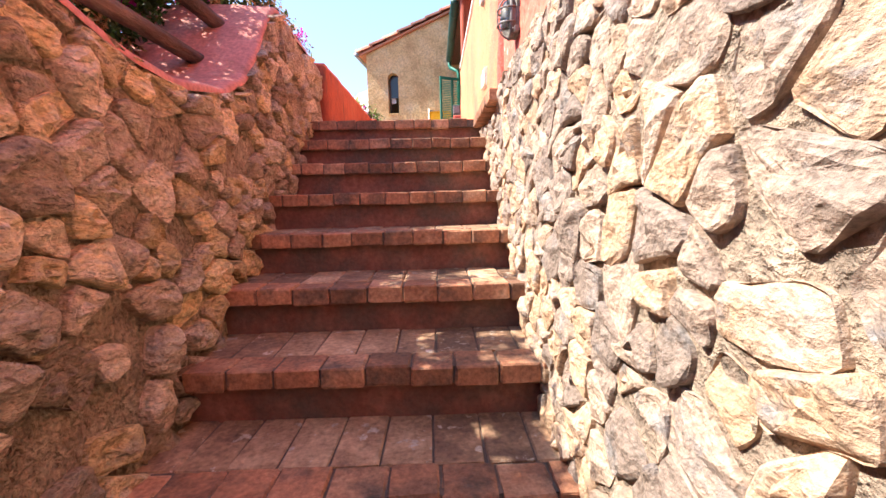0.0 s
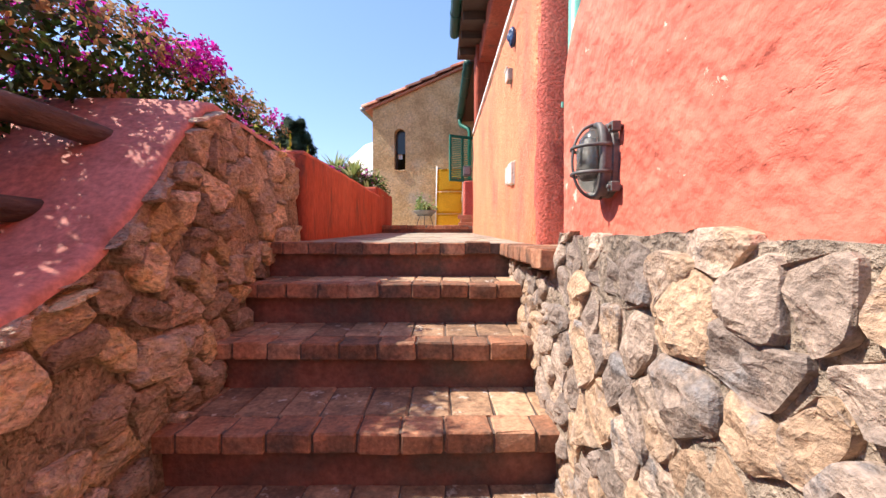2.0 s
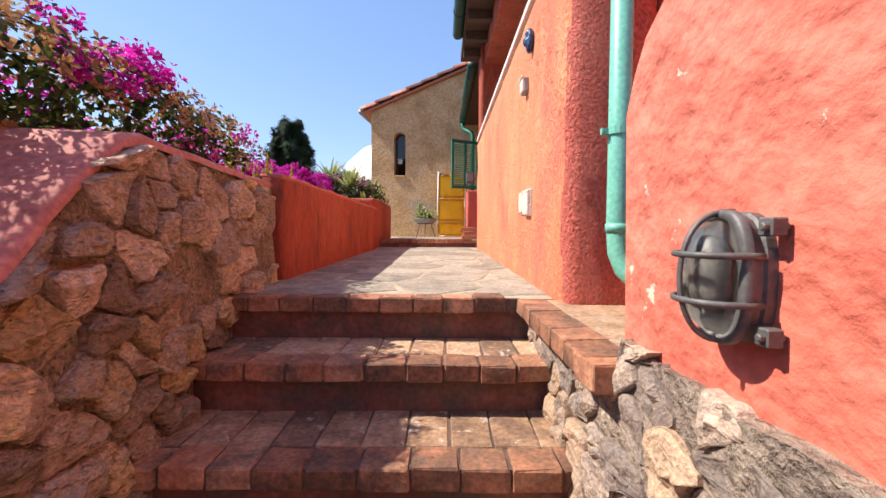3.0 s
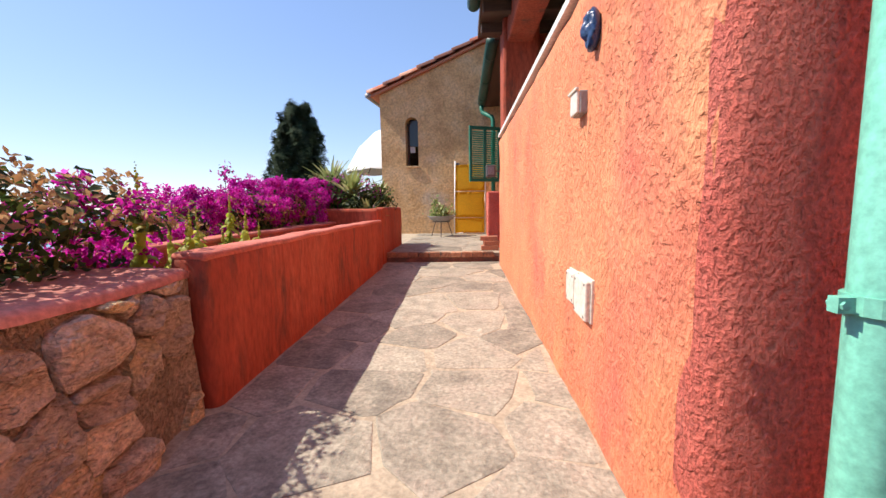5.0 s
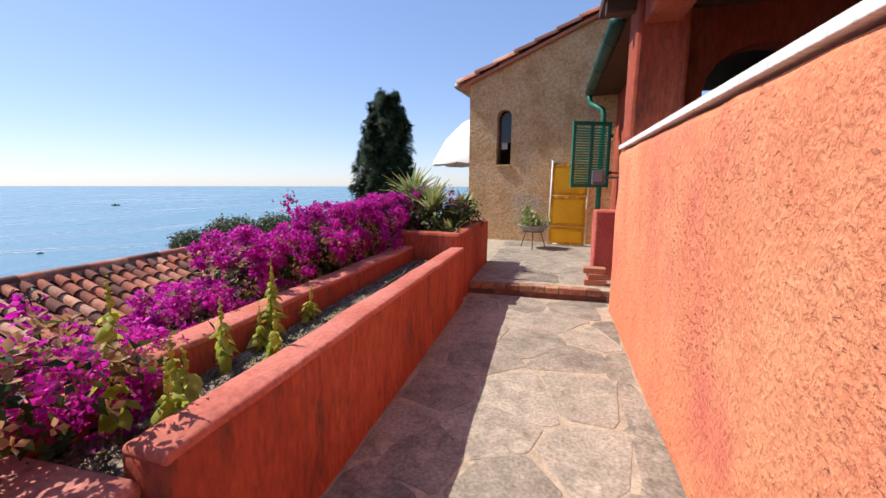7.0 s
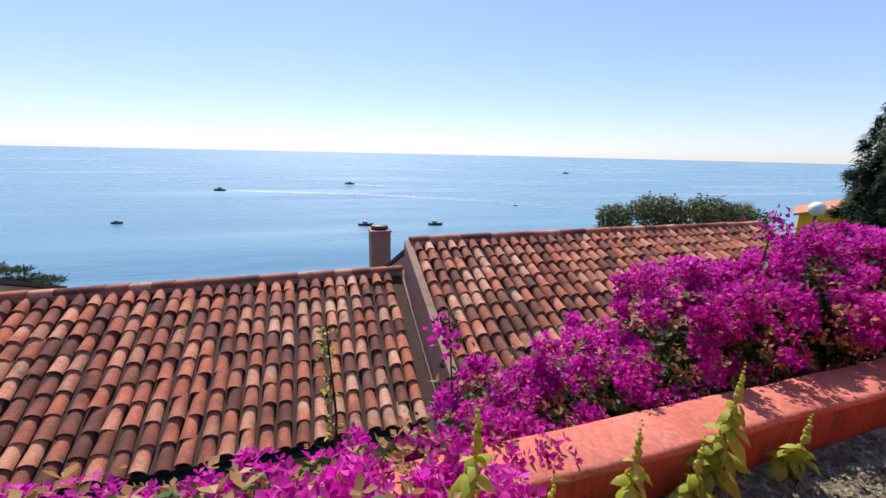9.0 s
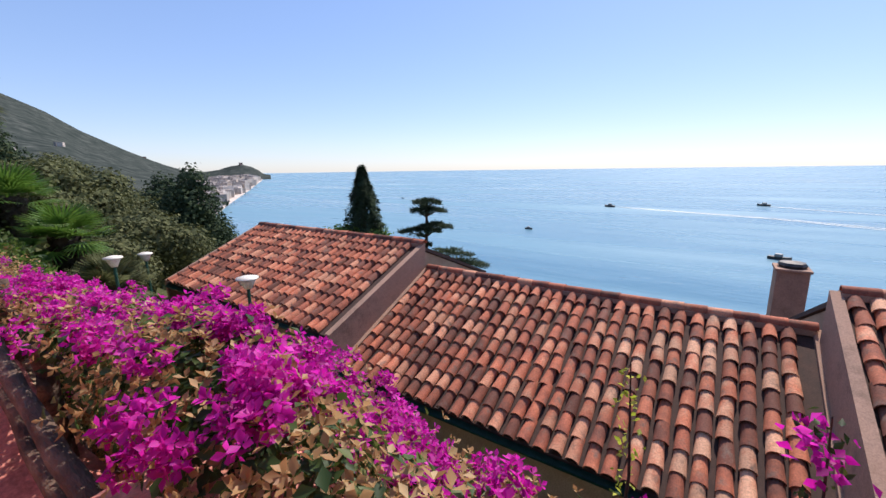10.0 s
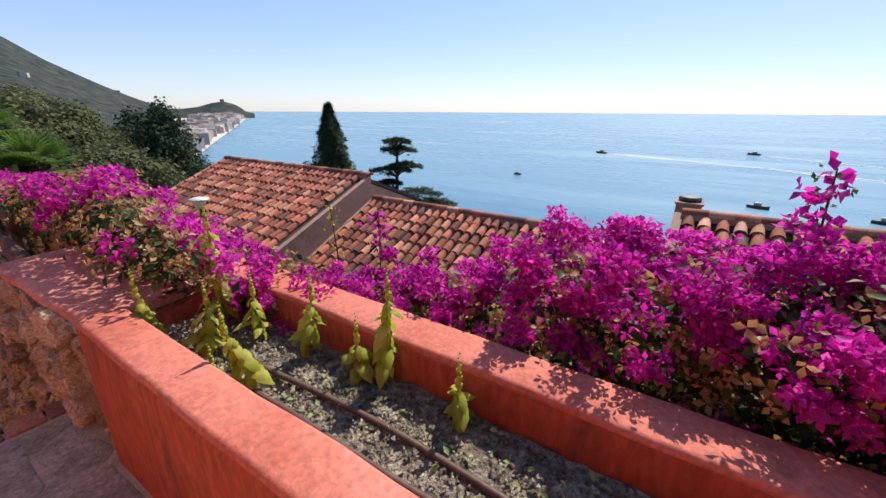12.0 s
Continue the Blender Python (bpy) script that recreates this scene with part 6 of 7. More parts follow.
# ---- trees ----
def tree_crown(rs, blobs, count, mat, parent, seed, size=(0.16, 0.3), template=CLUMP, fill=0.6):
    P, N = blob_points(rs, blobs, count, fill)
    scatter("crown", template, P, N + rs.normal(size=P.shape) * 0.8 * np.abs(N).mean(), rs.uniform(*size, len(P)), M[mat], parent, seed)


def tree_trunk(parent, h, r, limbs, rs, lean=(0, 0)):
    bm = bmesh.new()
    tube(bm, [(0, 0, -0.8), (lean[0] * 0.3, lean[1] * 0.3, h * 0.35), (lean[0], lean[1], h)], [r * 1.2, r, r * 0.45], 9)
    for k in range(limbs):
        a, z = rs.uniform(0, 6.28), h * rs.uniform(0.45, 0.9)
        q = Vector((math.cos(a), math.sin(a), 0.6)) * h * rs.uniform(0.2, 0.35)
        b = Vector((lean[0] * z / h, lean[1] * z / h, z))
        tube(bm, [b, b + q * 0.5 + Vector((0, 0, 0.05)), b + q], [r * 0.4, r * 0.25, r * 0.1], 6)
    part("trunk", bm, M["bark"], parent)


def cypress(at, h, r, seed, label, count, flat_top=0.0, size=(0.12, 0.24), lean=0.0, ragged=1.0):
    rs = np.random.RandomState(seed)
    t = thing("cypress_tree", label, "tree", at)
    tree_trunk(t, h * 0.8, r * 0.12, 0, rs)
    f = rs.rand(count) ** 0.9
    prof = np.interp(f, [0, 0.08, 0.3, 0.6, 0.85, 1.0], [0.55, 0.85, 1.0, 0.80 + flat_top * 0.15, 0.42 + flat_top * 0.4, 0.03 + flat_top * 0.3])
    a = rs.uniform(0, 2 * math.pi, count)
    rad = r * prof * (1 - 0.4 * rs.rand(count) ** 2) * (1 + 0.16 * np.sin(a * 5 + f * 17) + 0.12 * np.sin(a * 9 - f * 31) + 0.08 * np.sin(a * 17 + f * 47))
    P = np.c_[rad * np.cos(a) + lean * f * r, rad * np.sin(a), h * f * 0.97 + 0.05]
    N = np.c_[np.cos(a) * 0.9, np.sin(a) * 0.9, np.full(count, 0.9)] + rs.normal(size=(count, 3)) * 0.35
    # ragged tufts that stand out of the skin
    tufts = rs.choice(count, 420)
    idx = rs.choice(tufts, count // 2)
    Q = P[idx] + N[idx] * (rs.rand(len(idx)) ** 0.7)[:, None] * np.array((0.13, 0.13, 0.24)) * ragged * r / 0.86 + rs.normal(size=(len(idx), 3)) * 0.028
    P, N = np.r_[P[count // 2:], Q], np.r_[N[count // 2:], N[idx] + np.array((0, 0, 0.6))]
    scatter("crown", NEEDLE, P, N, rs.uniform(*size, len(P)) * 1.8, M["cypress"], t, seed)
    return t


cypress((-5.2, 15.2, -1.2), 5.1, 0.86, 3, "dense dark cypress with a broad uneven top", 80000, 0.62, (0.05, 0.10), 0.45, 0.75)
cypress((-12.3, -7.65, -4.8), 6.35, 0.92, 4, "tall black-green pointed cypress", 40000, 0.0, (0.06, 0.12), 0.0, 0.3)
# round pines at the cypress's foot
for x, y, z, r, nm in ((-11.9, -7.7, -1.35, 1.1, "rounded green pine bush below the cypress"), (-6.6, -17.5, -1.9, 1.3, "rounded light green shrub behind the ridge")):
    rs = np.random.RandomState(int(-y))
    t = thing("round_bush", nm, "shrub", (x, y, z))
    bm = bmesh.new()
    tube(bm, [(0, 0, -5.0), (0, 0, 0)], [0.12, 0.08], 7)
    part("stem", bm, M["bark"], t)
    tree_crown(rs, [(-0.5, 0.4, 0, r * 0.6, r * 0.6, 0.42), (0.4, -0.5, 0.05, r * 0.6, r * 0.6, 0.45), (0, 0, 0.1, r * 0.5, r * 0.5, 0.45)], 2600, "grass", t, 7, (0.07, 0.14))
# layered cedar
rs = np.random.RandomState(17)
ced = thing("cedar_tree", "tiered flat-topped cedar above the roofs", "tree", (-16.5, -7.6, -7.0))
bm = bmesh.new()
tube(bm, [(0, 0, -1), (0.05, 0, 3), (-0.05, 0.05, 6.7)], [0.16, 0.12, 0.05], 8)
part("trunk", bm, M["bark"], ced)
for k, (z, r, ox) in enumerate(((6.75, 0.75, 0.1), (6.35, 0.95, 0.15), (5.55, 0.9, 0.5), (5.3, 1.15, -0.35), (4.6, 0.8, -0.5), (4.1, 1.5, 1.0), (3.6, 1.3, 2.0))):
    rs = np.random.RandomState(k + 30)
    n = 4200
    a, f = rs.uniform(0, 6.28, n), rs.rand(n) ** 0.6
    d = np.array((-0.42, 0.9))
    P = np.c_[r * f * np.cos(a) + ox * d[0], r * f * np.sin(a) + ox * d[1], z + 0.12 * (1 - f) + rs.normal(0, 0.03, n) - 0.15 * f * (np.sin(a * 3) > 0.3)]
    P = P[np.sin(a * 5 + k) + 1.2 - 1.4 * f + 0.5 * rs.normal(size=n) > -0.3]
    n = len(P)
    bm = bmesh.new()
    for q in range(5):
        b = 6.28 * q / 5 + k
        tube(bm, [(0, 0, z - 0.35), (r * 0.5 * math.cos(b) + ox * d[0] * 0.6, r * 0.5 * math.sin(b) + ox * d[1] * 0.6, z - 0.08), (r * 0.85 * math.cos(b) + ox * d[0], r * 0.85 * math.sin(b) + ox * d[1], z - 0.02)], [0.05, 0.03, 0.012], 5)
    lb = part("limb", bm, M["bark"], ced)
    scatter("foliage_tier", NEEDLE, P, np.tile((0, 0, 1.0), (n, 1)) + rs.normal(size=(n, 3)) * 0.5, rs.uniform(0.10, 0.22, n), M["cedar"], ced, k)
# olives and pines on the slope: a few kinds, repeated
def slope_tree(name, label, mat, seed, blobs, count, size, h):
    rs = np.random.RandomState(seed)
    t = thing(name, label, "tree", (0, 0, -500))
    tree_trunk(t, h, 0.16, 5, rs, (0.2, 0.1))
    tree_crown(rs, blobs, count, mat, t, seed, size)
    return t


kinds = [slope_tree("olive_tree", "grey-green olive tree on the garden slope", "olive", 1, [(0, 0, 3.2, 1.3, 1.2, 1.0), (0.9, 0.4, 2.9, 0.9, 0.9, 0.8), (-0.8, -0.5, 3.0, 0.9, 1.0, 0.8), (0.1, 0.8, 3.6, 0.8, 0.7, 0.7)], 9000, (0.06, 0.15), 2.6),
         slope_tree("pine_tree", "dark green pine on the garden slope", "cedar", 2, [(0, 0, 4.2, 1.2, 1.2, 1.1), (0.5, 0.5, 3.2, 1.2, 1.1, 0.8), (-0.6, 0.2, 3.4, 1.0, 1.1, 0.8), (0, -0.3, 5.2, 0.6, 0.6, 0.8)], 9000, (0.06, 0.15), 4.0),
         slope_tree("oak_tree", "leafy green holm oak on the garden slope", "olive", 3, [(0, 0, 3.0, 1.5, 1.4, 1.1), (1.0, -0.4, 2.6, 1.0, 1.0, 0.9), (-1.0, 0.3, 2.7, 1.0, 1.0, 0.9), (0, 0.2, 3.9, 0.9, 0.9, 0.6)], 9000, (0.06, 0.15), 2.4)]
rng = random.Random(9)
spots = []
for yaw, r, k, s in ((164, 26, 0, 1.2), (167, 22, 0, 1.1), (170, 20, 2, 1.1), (160, 30, 1, 1.3), (157.5, 27, 1, 1.25), (155.8, 33, 1, 1.2), (162, 38, 0, 1.5), (166, 40, 2, 1.5), (171, 33, 0, 1.4), (175, 30, 2, 1.0), (179, 30, 2, 0.8), (183, 26, 2, 0.7), (174, 45, 1, 1.7), (179, 50, 0, 1.1), (183, 44, 2, 1.0), (168, 55, 2, 1.9), (161, 52, 0, 1.6), (158, 46, 2, 1.5), (172, 15, 0, 0.7), (163, 17, 0, 0.9), (169, 70, 0, 2.2), (176, 80, 2, 1.6), (163, 75, 2, 2.0), (159, 20, 0, 0.85), (166, 13.5, 2, 0.7)):
    a = radians(yaw)
    spots.append((-0.5 - math.sin(a) * r, 5.1 + math.cos(a) * r, k, s))
for n, (x, y, k, s) in enumerate(spots):
    t = copy_thing(kinds[k], pose(x, y, land(x, y) - 0.3, 0, 0, rng.uniform(0, 360)))
    t.scale = (1.12 * s, 1.12 * s, s * rng.uniform(0.85, 1.05))
    tagged(t, group="slope trees")
for t in kinds:
    for c in list(t.children_recursive):
        bpy.data.objects.remove(c)
    bpy.data.objects.remove(t)
# treetops past the right-hand roof
rs = np.random.RandomState(44)
ot = thing("olive_tree", "rounded olive treetops beyond the ridge", "tree", (-15.5, 20.0, -5.45))
tree_trunk(ot, 3.6, 0.2, 6, rs)
tree_crown(rs, [(0, 0, 4.2, 1.3, 1.2, 0.8), (-1.4, -1.2, 3.7, 0.9, 0.9, 0.7), (1.6, 1.2, 4.3, 1.2, 1.1, 0.8), (2.6, 2.2, 4.0, 1.0, 1.0, 0.7)], 14000, "olive", ot, 44, (0.06, 0.13))

# ---- palms ----
def palm(name, label, at, h, r, lean, seed, fronds=34, mat="grass"):
    rs = np.random.RandomState(seed)
    p = thing(name, label, "palm", at)
    top = Vector((lean[0], lean[1], h))
    bm = bmesh.new()
    n = 12
    tube(bm, [(lean[0] * (i / n) ** 1.3, lean[1] * (i / n) ** 1.3, h * i / n) for i in range(n + 1)], [0.10 + 0.015 * (i % 2) + (0.06 if i > n - 4 else 0) for i in range(n + 1)], 10)
    part("trunk", bm, M["bark"], p)
    rs2 = np.random.RandomState(seed + 1)
    k = 380
    a = rs2.uniform(0, 6.28, k)
    zz = rs2.uniform(-0.75, 0.05, k)
    P = np.c_[top.x + 0.2 * np.cos(a) * (1 + zz * 0.4), top.y + 0.2 * np.sin(a) * (1 + zz * 0.4), top.z + zz]
    scatter("dry_skirt", CLUMP, P, np.c_[np.cos(a), np.sin(a), np.full(k, -0.3)], rs2.uniform(0.1, 0.25, k), M["bark"], p, 2)
    V, F, off = [], [], 0
    for i in range(fronds):
        az, el = i * 2.4, radians(rs.uniform(-25, 80))
        m = Matrix.Translation(top) @ Matrix.Rotation(az, 4, "Z") @ Matrix.Rotation(-el, 4, "Y")
        stem = r * 0.45
        for j in range(17):
            fa = radians(-80 + 10 * j)
            ln = r * 0.62 * (0.75 + 0.25 * math.cos(fa))
            d = Vector((math.cos(fa), math.sin(fa), -0.06))
            s = Vector((-math.sin(fa), math.cos(fa), 0)) * 0.014
            b = Vector((stem, 0, 0))
            V += [m @ (b - s), m @ (b + s), m @ (b + d * ln * 0.6 + s * 1.2), m @ (b + d * ln * 0.6 - s * 1.2), m @ (b + d * ln + Vector((0, 0, -0.12 * ln)))]
            F += [(off, off + 1, off + 2, off + 3), (off + 3, off + 2, off + 4)]
            off += 5
        V += [m @ Vector((0, -0.01, 0)), m @ Vector((0, 0.01, 0)), m @ Vector((stem, 0.008, 0)), m @ Vector((stem, -0.008, 0))]
        F += [(off, off + 1, off + 2, off + 3)]
        off += 4
    raw("fronds", V, F, M[mat], p)
    return p


palm("fan_palm", "leaning fan palm with a shaggy dark crown base", (-0.92, -5.0, 0.55), 1.95, 0.66, (-0.62, 0.0), 1, 40, "olive")
palm("fan_palm", "low fan palm with dry skirt", (-1.3, -5.6, 0.4), 1.1, 0.6, (-0.1, 0.1), 2, 30, "olive")
palm("fan_palm", "bushy fan palm on the slope", (-3.1, -7.4, -1.8), 1.7, 0.95, (0.1, 0.0), 3, 40, "grass")
palm("fan_palm", "bushy fan palm on the slope", (-3.3, -6.2, -2.6), 1.5, 0.85, (0.0, 0.1), 4, 40, "olive")
palm("fan_palm", "bushy fan palm on the slope", (-2.5, -9.0, -0.9), 1.6, 1.0, (0.0, 0.1), 5, 40, "grass")

# ---- houses past the right-hand roof ----
def small_house(label, at, rz, w, d, h, rise, wall, window):
    """A far house with a gable front, overhanging tiled roof and one window."""
    hs = thing("house", label, "house", at, rz)
    bm = bmesh.new()
    outline = [(-w / 2, -6), (w / 2, -6), (w / 2, h), (0, h + rise), (-w / 2, h)]
    f0 = [bm.verts.new((x, 0, z)) for x, z in outline]
    f1 = [bm.verts.new((x, d, z)) for x, z in outline]
    bm.faces.new(f0)
    bm.faces.new(f1[::-1])
    for k in range(5):
        j = (k + 1) % 5
        bm.faces.new((f0[k], f1[k], f1[j], f0[j]))
    bmesh.ops.recalc_face_normals(bm, faces=bm.faces[:])
    part("wall", bm, M[wall], hs)
    ang = math.degrees(math.atan2(rise, w / 2))
    ln = math.hypot(w / 2, rise) + 0.25
    for sgn in (-1, 1):
        part("roof", boxed(0, ln, -0.2, d + 0.2, 0.01, 0.12, 0.02, m=pose(0, 0, h + rise, 0, ang, 0) if sgn > 0 else pose(0, d, h + rise, 0, 0, 180) @ pose(0, 0, 0, 0, ang, 0)), M["terra"], hs, "terracotta tiled roof slope")
    if window:
        wn_ = part("window", boxed(window[0] - 0.32, window[0] + 0.32, -0.03, 0.05, window[1] - 0.3, window[1] + 0.3, 0.02), M["gable"], hs)
        part("pane", boxed(window[0] - 0.25, window[0] + 0.25, -0.04, -0.031, window[1] - 0.23, window[1] + 0.23), M["pane"], wn_)
    return hs


small_house("bright yellow house with a low tiled roof beyond the garden", (-13.3, 30.6, -3.3), 30, 4.0, 5, 1.75, 0.6, "yellow", None)
small_house("small grey rendered house with a square window under the cypress", (-13.2, 33.4, -2.3), 24, 3.0, 4, 2.2, 0.85, "pale", (-0.2, 1.75))
globe = thing("globe_lamp", "white globe lamp on a thin garden post", "lamp post", (-11.65, 24.7, -4.55))
bm = bmesh.new()
bmesh.ops.create_uvsphere(bm, u_segments=18, v_segments=12, radius=0.30, matrix=Matrix.Translation((0, 0, 3.90)))
part("globe", bm, M["white"], globe, "white glass globe", smooth=True)
bm = bmesh.new()
tube(bm, [(0, 0, -4), (0, 0, 3.6)], [0.06, 0.05], 8)
part("post", bm, M["dkgreen"], globe)
palm("fan_palm", "grey-green palm beyond the tiled ridge", (-15.6, 25.6, -5.6), 3.4, 1.5, (0.0, 0.0), 9, 40, "olive")

# undergrowth and tall grass on the near slope
rs = np.random.RandomState(61)
def patch(name, label, xr, yr, count, size, mat, template, hgt, seed, keep=None):
    rs = np.random.RandomState(seed)
    x, y = rs.uniform(*xr, count), rs.uniform(*yr, count)
    z = np.array([land(a, b) for a, b in zip(x, y)]) + hgt * rs.rand(count)
    if keep is not None:
        ok = keep(x, y)
        x, y, z = x[ok], y[ok], z[ok]
    o = scatter(name, template, np.c_[x, y, z], rs.normal(size=(len(x), 3)) + np.array((0, 0, 0.4)), rs.uniform(*size, len(x)), M[mat], None, seed)
    return tagged(o, label, "plants", kind="stuff")


patch("tall_grass", "bright green tall grass on the slope", (-3.0, -1.6), (-9.5, -4.6), 7000, (0.12, 0.3), "grass", NEEDLE, 0.5, 1)
patch("slope_shrubs", "dense scrub on the slope", (-2.2, 0.8), (-9.0, -4.4), 9000, (0.06, 0.14), "leaf", LEAF, 0.75, 2)
patch("slope_scrub", "dry brown-green scrub on the slope", (-2.4, 0.6), (-7.5, -4.2), 5000, (0.05, 0.12), "dryleaf", LEAF, 0.55, 3)
patch("far_scrub", "olive-green scrub further down the slope", (-16, -3.0), (-34, -7), 16000, (0.15, 0.4), "olive", CLUMP, 1.2, 4)
# ---- garden lamps and path below ----
def garden_lamp(x, y, ztop, h, s=1.0):
    l = thing("garden_lamp", "green garden lamp post with a round white shade", "lamp post", (x, y, ztop - h), group="garden lamps")
    bm = bmesh.new()
    tube(bm, [(0, 0, 0), (0, 0, h - 0.16)], [0.035, 0.025], 8)
    part("post", bm, M["dkgreen"], l)
    bm = bmesh.new()
    lathe(bm, [(0.0, h - 0.18), (0.05, h - 0.18), (0.12 * s, h - 0.05), (0.13 * s, h - 0.03), (0.0, h - 0.03)], 18)
    part("shade", bm, M["white"], l, "white glass bowl", smooth=True)
    bm = bmesh.new()
    lathe(bm, [(0.0, h - 0.028), (0.165 * s, h - 0.03), (0.16 * s, h - 0.005), (0.06 * s, h + 0.02), (0.0, h + 0.025)], 18)
    part("lid", bm, M["plastic"], l, "pale cream lid", smooth=True)


garden_lamp(-3.73, -1.38, -0.22, 2.6)
garden_lamp(-2.96, -4.35, -0.10, 2.4, 0.9)
garden_lamp(-4.01, -6.13, -0.42, 2.4, 0.9)
path_low = part("pavement_garden", boxed(-4.6, -2.7, -8.0, -1.0, -3.3, -2.0, 0.02), M["flag_joint"])
tagged(path_low, "pale garden path below the terrace", "pavement", kind="structure")
perg = thing("slatted_bench", "whitewashed slatted garden bench by the path", "bench", (-3.5, -3.4, -2.0), 20)
for k in range(7):
    part("slat", boxed(-0.5, 0.5, -0.02, 0.05, 0, 0.025, 0.004, m=pose(0, 0.09 * k, 0.42 + (0.0 if k < 4 else 0.08 * (k - 3)))), M["white"], perg)
for x in (-0.42, 0.42):
    part("leg", boxed(x - 0.03, x + 0.03, 0.0, 0.06, 0, 0.42, 0.004), M["white"], perg)
    part("leg", boxed(x - 0.03, x + 0.03, 0.5, 0.56, 0, 0.72, 0.004), M["white"], perg)

# ---- boats and wakes ----
def boat(x, y, rz, s, label):
    b = thing("motor_boat", label, "boat", (x, y, -20.0), rz, group="boats")
    bm = bmesh.new()
    rings = []
    for f, w, zb in ((-1.0, 0.85, 0), (-0.4, 1.0, 0), (0.3, 0.9, 0.02), (0.75, 0.5, 0.1), (1.0, 0.04, 0.25)):
        rings.append([bm.verts.new((f * 2.4 * s, yy * w * 0.85 * s, zz * s)) for yy, zz in ((-1, 0.75 + zb), (-0.7, -0.1), (0, -0.3), (0.7, -0.1), (1, 0.75 + zb))])
    for a, c in zip(rings, rings[1:]):
        for k in range(4):
            bm.faces.new((a[k], a[k + 1], c[k + 1], c[k]))
        bm.faces.new((a[4], a[0], c[0], c[4]))
    bm.faces.new(rings[0])
    bmesh.ops.recalc_face_normals(bm, faces=bm.faces[:])
    part("hull", bm, M["iron"], b, "dark hull")
    part("cabin", boxed(-1.0 * s, 0.5 * s, -0.55 * s, 0.55 * s, 0.7 * s, 1.5 * s, 0.1 * s), M["zinc"], b, "grey cabin")


for x, y, rz, s in ((-227, -42, 250, 1.2), (-266, 26, 250, 1.2), (-132, -49, 80, 0.6), (-116, 18, 70, 0.9), (-113, 38.4, 75, 0.9), (-414, 293, 60, 1.4), (-150, 85, 85, 0.35), (-160, -120, 90, 0.35), (-230, -190, 90, 0.5)):
    boat(x, y, rz, s, "small motor boat on the calm sea")
for pts, w in (([(-227.8, -38.5), (-202.3, 28.6), (-163.0, 84.9), (-133.0, 109.7)], 2.2), ([(-262.5, 28.5), (-237.5, 63.3), (-191.0, 154.0)], 1.4)):
    bm = bmesh.new()
    for side in (-1, 1):
        prev = None
        for i in range(41):
            f = i / 40 * (len(pts) - 1)
            k = min(int(f), len(pts) - 2)
            p = Vector((*pts[k], 0)).lerp(Vector((*pts[k + 1], 0)), f - k)
            d = (Vector(pts[k + 1]) - Vector(pts[k])).normalized()
            nrm = Vector((-d.y, d.x, 0))
            o = w * (0.15 + 1.6 * i / 40) * side
            hw = 0.3 * w * (1 - 0.75 * i / 40)
            a, b = bm.verts.new(p + nrm * (o - hw) + Vector((0, 0, -19.93))), bm.verts.new(p + nrm * (o + hw) + Vector((0, 0, -19.93)))
            if prev:
                bm.faces.new((prev[0], prev[1], b, a))
            prev = (a, b)
    tagged(part("wake", bm, M["white"]), "pale foam wake trailing a boat", "wake", kind="stuff")

# ---- pieces: stones of both walls ----
rng = random.Random(101)
pts = packed((-0.1, 0.9), (-1.2, 0.62), (0.03, 0.15), rng, 4000, 1.5) + packed((0.95, 3.3), (-1.9, 0.62), (0.026, 0.10), rng, 10000, 1.6) + packed((3.35, lw_len[-1]), (-2.3, 0.62), (0.07, 0.17), rng, 4000)
lw_end = 5.6
for k, poly in enumerate(cells(pts, lambda p: 0.0 <= p[0] <= lw_end and p[1] < lw_top(p[0]) + 0.09 and p[1] > ground_z(lw_at(p[0])[0].y) - 0.05, (-0.02, -2.5), (lw_end + 0.4, 0.6))):
    poly = [np.array((max(0.03, q[0]), min(q[1], lw_top(q[0]) - 0.012))) for q in poly]
    if max(q[1] for q in poly) - min(q[1] for q in poly) < 0.025:
        continue
    sp, size = soft_poly(poly, 0.003 + rng.uniform(0, 0.010), 0.12, k, 0.030)
    if size < 0.03 or rng.random() < 0.10:
        continue
    me = stone_mesh("stone", sp, size, rng.uniform(0.014, 0.046), k, lw_place, 0.028, M["stone_l"], 0.22)
    o = new("stone", me)
    o.parent = wall_left

pts = packed((-0.2, 2.75), (-1.9, 0.14), (0.022, 0.085), rng, 14000, 1.4, 0.75) + packed((2.8, 5.0), (-2.3, 0.14), (0.035, 0.13), rng, 6000, 1.5)
for k, poly in enumerate(cells(pts, lambda p: 0.0 <= p[0] <= 4.4 and p[1] < rw_top(p[0]) + 0.13 and p[1] > ground_z(RW0.y + rw_dir.y * p[0]) - 0.08, (-0.02, -2.5), (5.6, 0.3))):
    poly = [np.array((q[0], min(q[1], rw_top(q[0]) - 0.005))) for q in poly]
    if max(q[1] for q in poly) - min(q[1] for q in poly) < 0.055:
        continue
    sp, size = soft_poly(poly, 0.001 + rng.uniform(0, 0.008), 0.14, k + 900, 0.035)
    if size < 0.022 or (size < 0.07 and rng.random() < 0.07):
        continue
    me = stone_mesh("stone", sp, size, rng.uniform(0.008, 0.022), k + 900, rw_place, 0.017, M["stone_r"], 0.06)
    o = new("stone", me)
    o.parent = wall_right


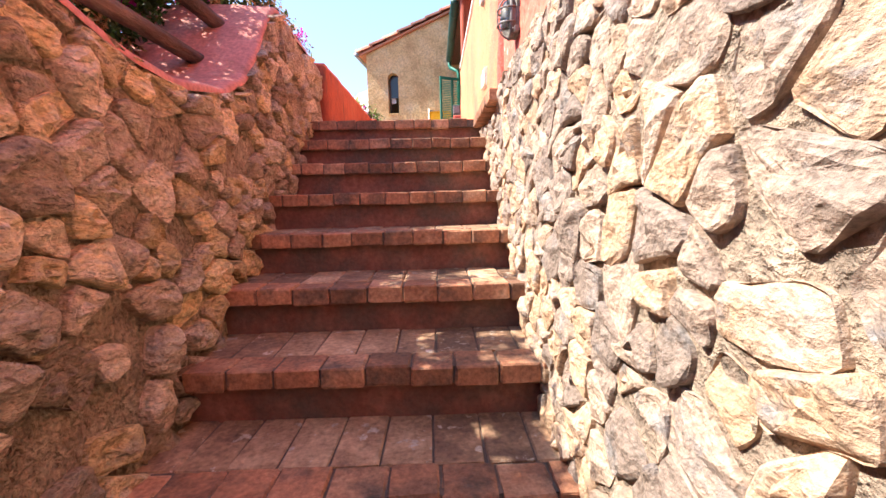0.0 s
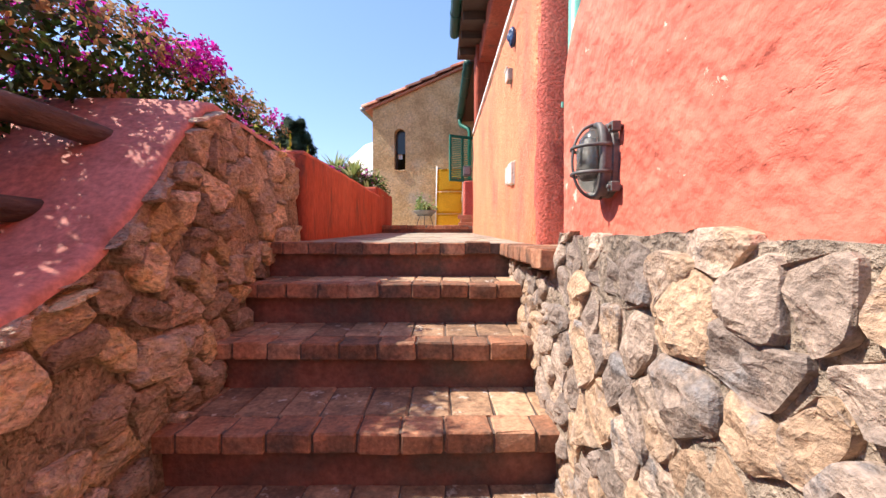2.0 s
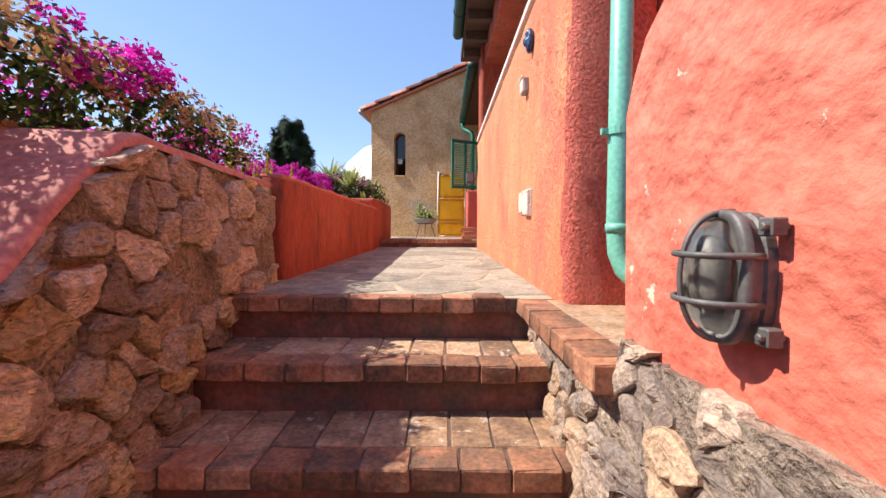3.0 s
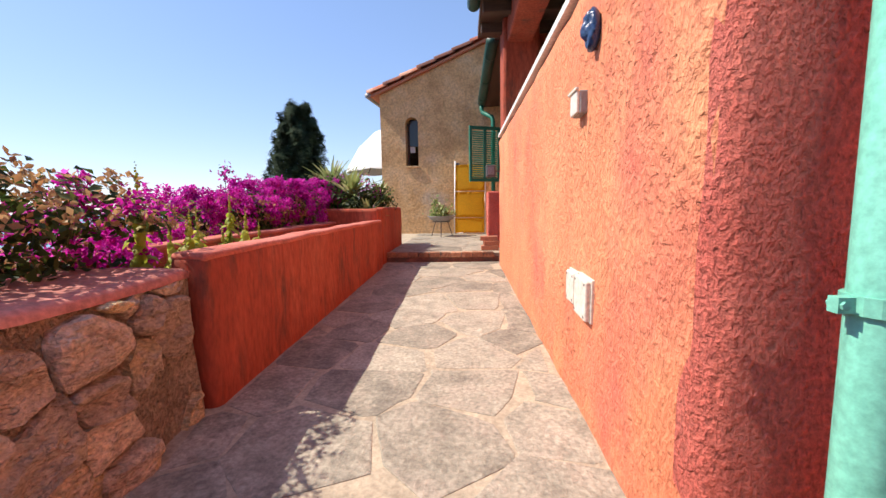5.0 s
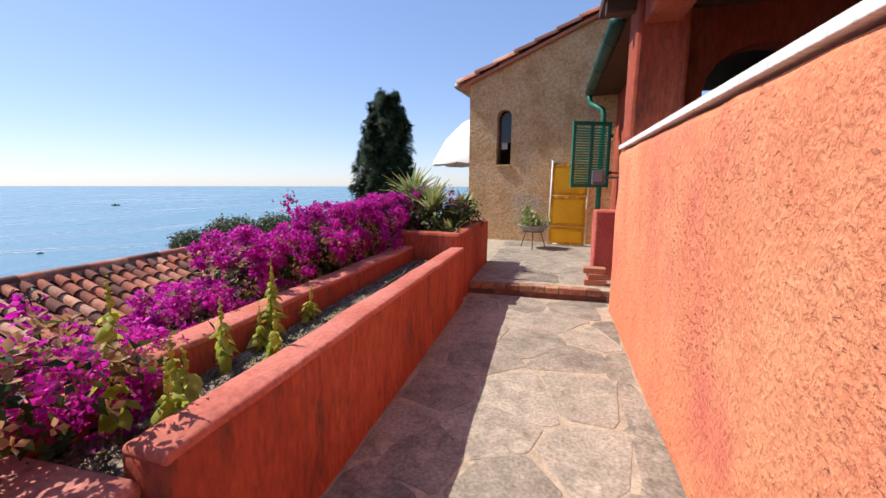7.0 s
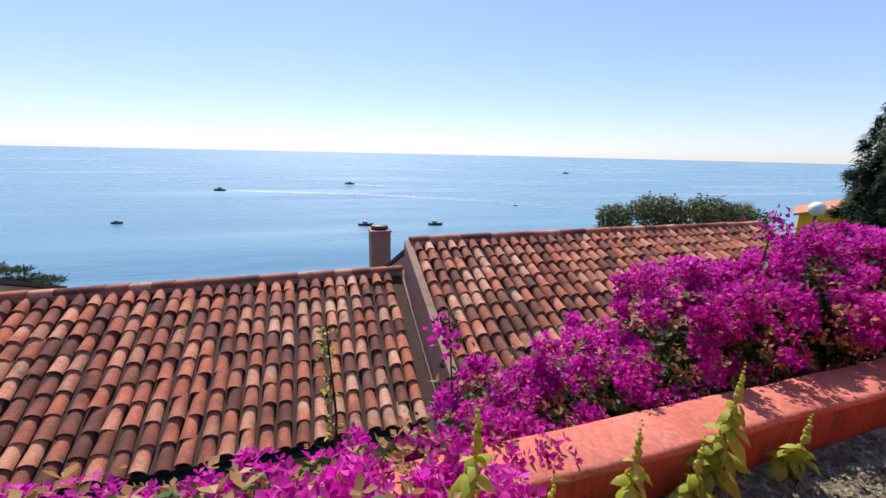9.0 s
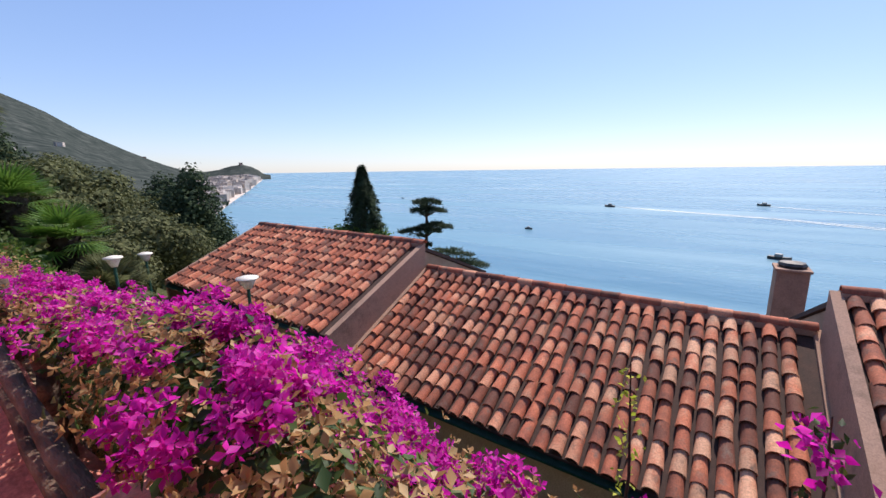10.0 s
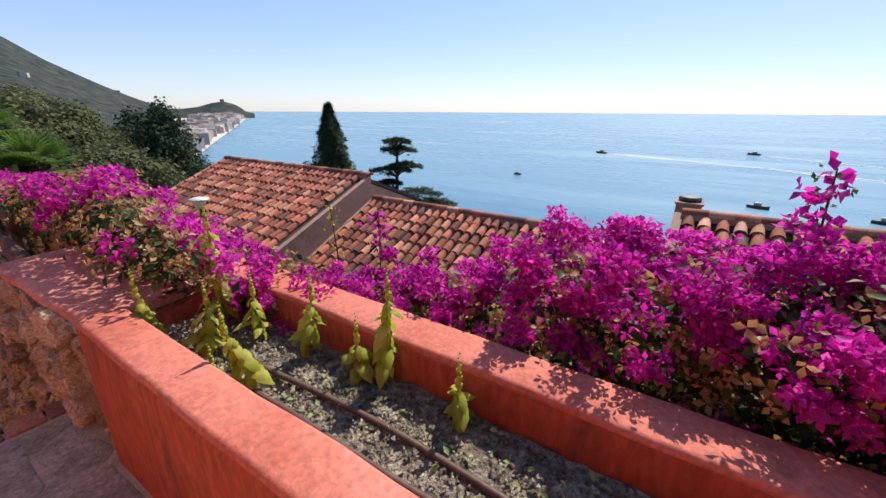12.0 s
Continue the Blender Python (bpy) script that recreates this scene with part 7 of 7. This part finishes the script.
# ---- pieces: bricks of the steps and the ledge ----
def brick_mesh(name, lx, ly, lz, seed, mat, ch=0.006):
    rr = random.Random(seed)
    bm = boxed(-lx / 2, lx / 2, -ly / 2, ly / 2, -lz / 2, lz / 2, ch, 1)
    for v in bm.verts:
        v.co += Vector((rr.uniform(-1, 1), rr.uniform(-1, 1), rr.uniform(-1, 1))) * 0.003
    me = bpy.data.meshes.new(name)
    bm.to_mesh(me)
    bm.free()
    me.materials.append(mat)
    return me


NOSE = [brick_mesh("brick", 0.126, 0.115, 0.060, s, M["brick"], 0.005) for s in range(4)]
TREAD = [brick_mesh("brick", 0.127, 0.243, 0.040, s + 9, M["tread"], 0.004) for s in range(4)]
for i in range(0, N_STEPS + 1):
    y1, z1 = STEP_Y - STEP_D * i, -STEP_H * i
    x = -0.70 + rng.uniform(-0.05, 0.02)
    while x < (0.62 if i else 0.50):
        w = rng.uniform(0.93, 1.08)
        if i == 0 and x > 0.44:
            break
        m = pose(x + 0.066 * w, y1 + 0.050 + rng.uniform(-0.006, 0.006), z1 - 0.030 + rng.uniform(-0.003, 0.002), rng.gauss(0, 0.8), rng.gauss(0, 0.6), rng.gauss(0, 1.2)) @ Matrix.Diagonal((w, 1, 1, 1))
        shared("brick", rng.choice(NOSE), stairs, m)
        x += 0.132 * w
    if i:
        x = -0.73 + rng.uniform(-0.05, 0.02)
        while x < 0.60:
            w = rng.uniform(0.95, 1.06)
            m = pose(x + 0.066 * w, y1 + 0.231, z1 - 0.0215 + rng.uniform(-0.002, 0.002), rng.gauss(0, 0.4), rng.gauss(0, 0.5), rng.gauss(0, 0.7)) @ Matrix.Diagonal((w, 1, 1, 1))
            shared("brick", rng.choice(TREAD), stairs, m)
            x += 0.1325 * w
for k in range(6):
    shared("brick", rng.choice(NOSE), wall_ledge, pose(0.545, 3.60 - 0.128 * k, -0.032 + rng.uniform(-0.003, 0.003), 0, 0, 90 + rng.gauss(0, 1.5)))
shared("brick", NOSE[1], wall_ledge, pose(0.55, 2.90, -0.034, 0, 0, 3))
step2 = tagged(new("terrace_step"), "low brick-edged step up to the terrace", "step", kind="structure")
part("riser", boxed(-0.73, 0.66, 7.668, 7.74, -0.02, 0.115), M["riser"], step2)
x = -0.72
while x < 0.60:
    shared("brick", rng.choice(NOSE), step2, pose(x + 0.066, 7.70, 0.142, 0, 0, rng.gauss(0, 1.2)))
    x += 0.132

# ---- pieces: flagstones ----
def flags(parent, xr, yr, zf, size, seed):
    rr = random.Random(seed)
    pts = []
    y = yr[0] - 0.1
    while y < yr[1] + 0.3:
        x = xr[0] - rr.uniform(0, 0.3)
        h = rr.uniform(*size) * 0.8
        while x < xr[1] + 0.3:
            w = rr.uniform(*size)
            pts.append((x + w / 2 + rr.uniform(-0.07, 0.07), y + rr.uniform(-0.12, 0.12)))
            x += w
        y += h
    for k, poly in enumerate(cells(pts, lambda p: xr[0] - 0.1 < p[0] < xr[1] + 0.1 and yr[0] - 0.1 < p[1] < yr[1] + 0.1, (xr[0], yr[0]), (xr[1], yr[1]))):
        sp, sz = soft_poly(poly, 0.003 + rr.uniform(0, 0.016), 0.10, k, 0.06, 1)
        if sz < 0.05:
            continue
        n = len(sp)
        lift = rr.uniform(0.0015, 0.005)
        verts = [(u, v, zf(v) - 0.02) for u, v in sp] + [(u, v, zf(v) + lift * 0.6) for u, v in sp]
        c = sp.mean(0)
        verts += [(c[0] + (u - c[0]) * 0.975, c[1] + (v - c[1]) * 0.975, zf(v) + lift) for u, v in sp]
        faces = [(a, (a + 1) % n, n + (a + 1) % n, n + a) for a in range(n)] + [(n + a, n + (a + 1) % n, 2 * n + (a + 1) % n, 2 * n + a) for a in range(n)] + [tuple(range(2 * n, 3 * n))]
        raw("flagstone", verts, faces, M["flag"], parent)


flags(floor_landing, (-0.70, 0.645), (3.765, 7.665), lambda y: -0.012 + 0.0162 * (y - 3.70), (0.26, 0.58), 5)
flags(floor_terrace, (-0.71, 0.98), (7.775, 11.3), lambda y: 0.159, (0.35, 0.7), 6)

# ---- pieces: tiles ----
for nm, me, par, m in LATER:
    shared(nm, me, par, m)
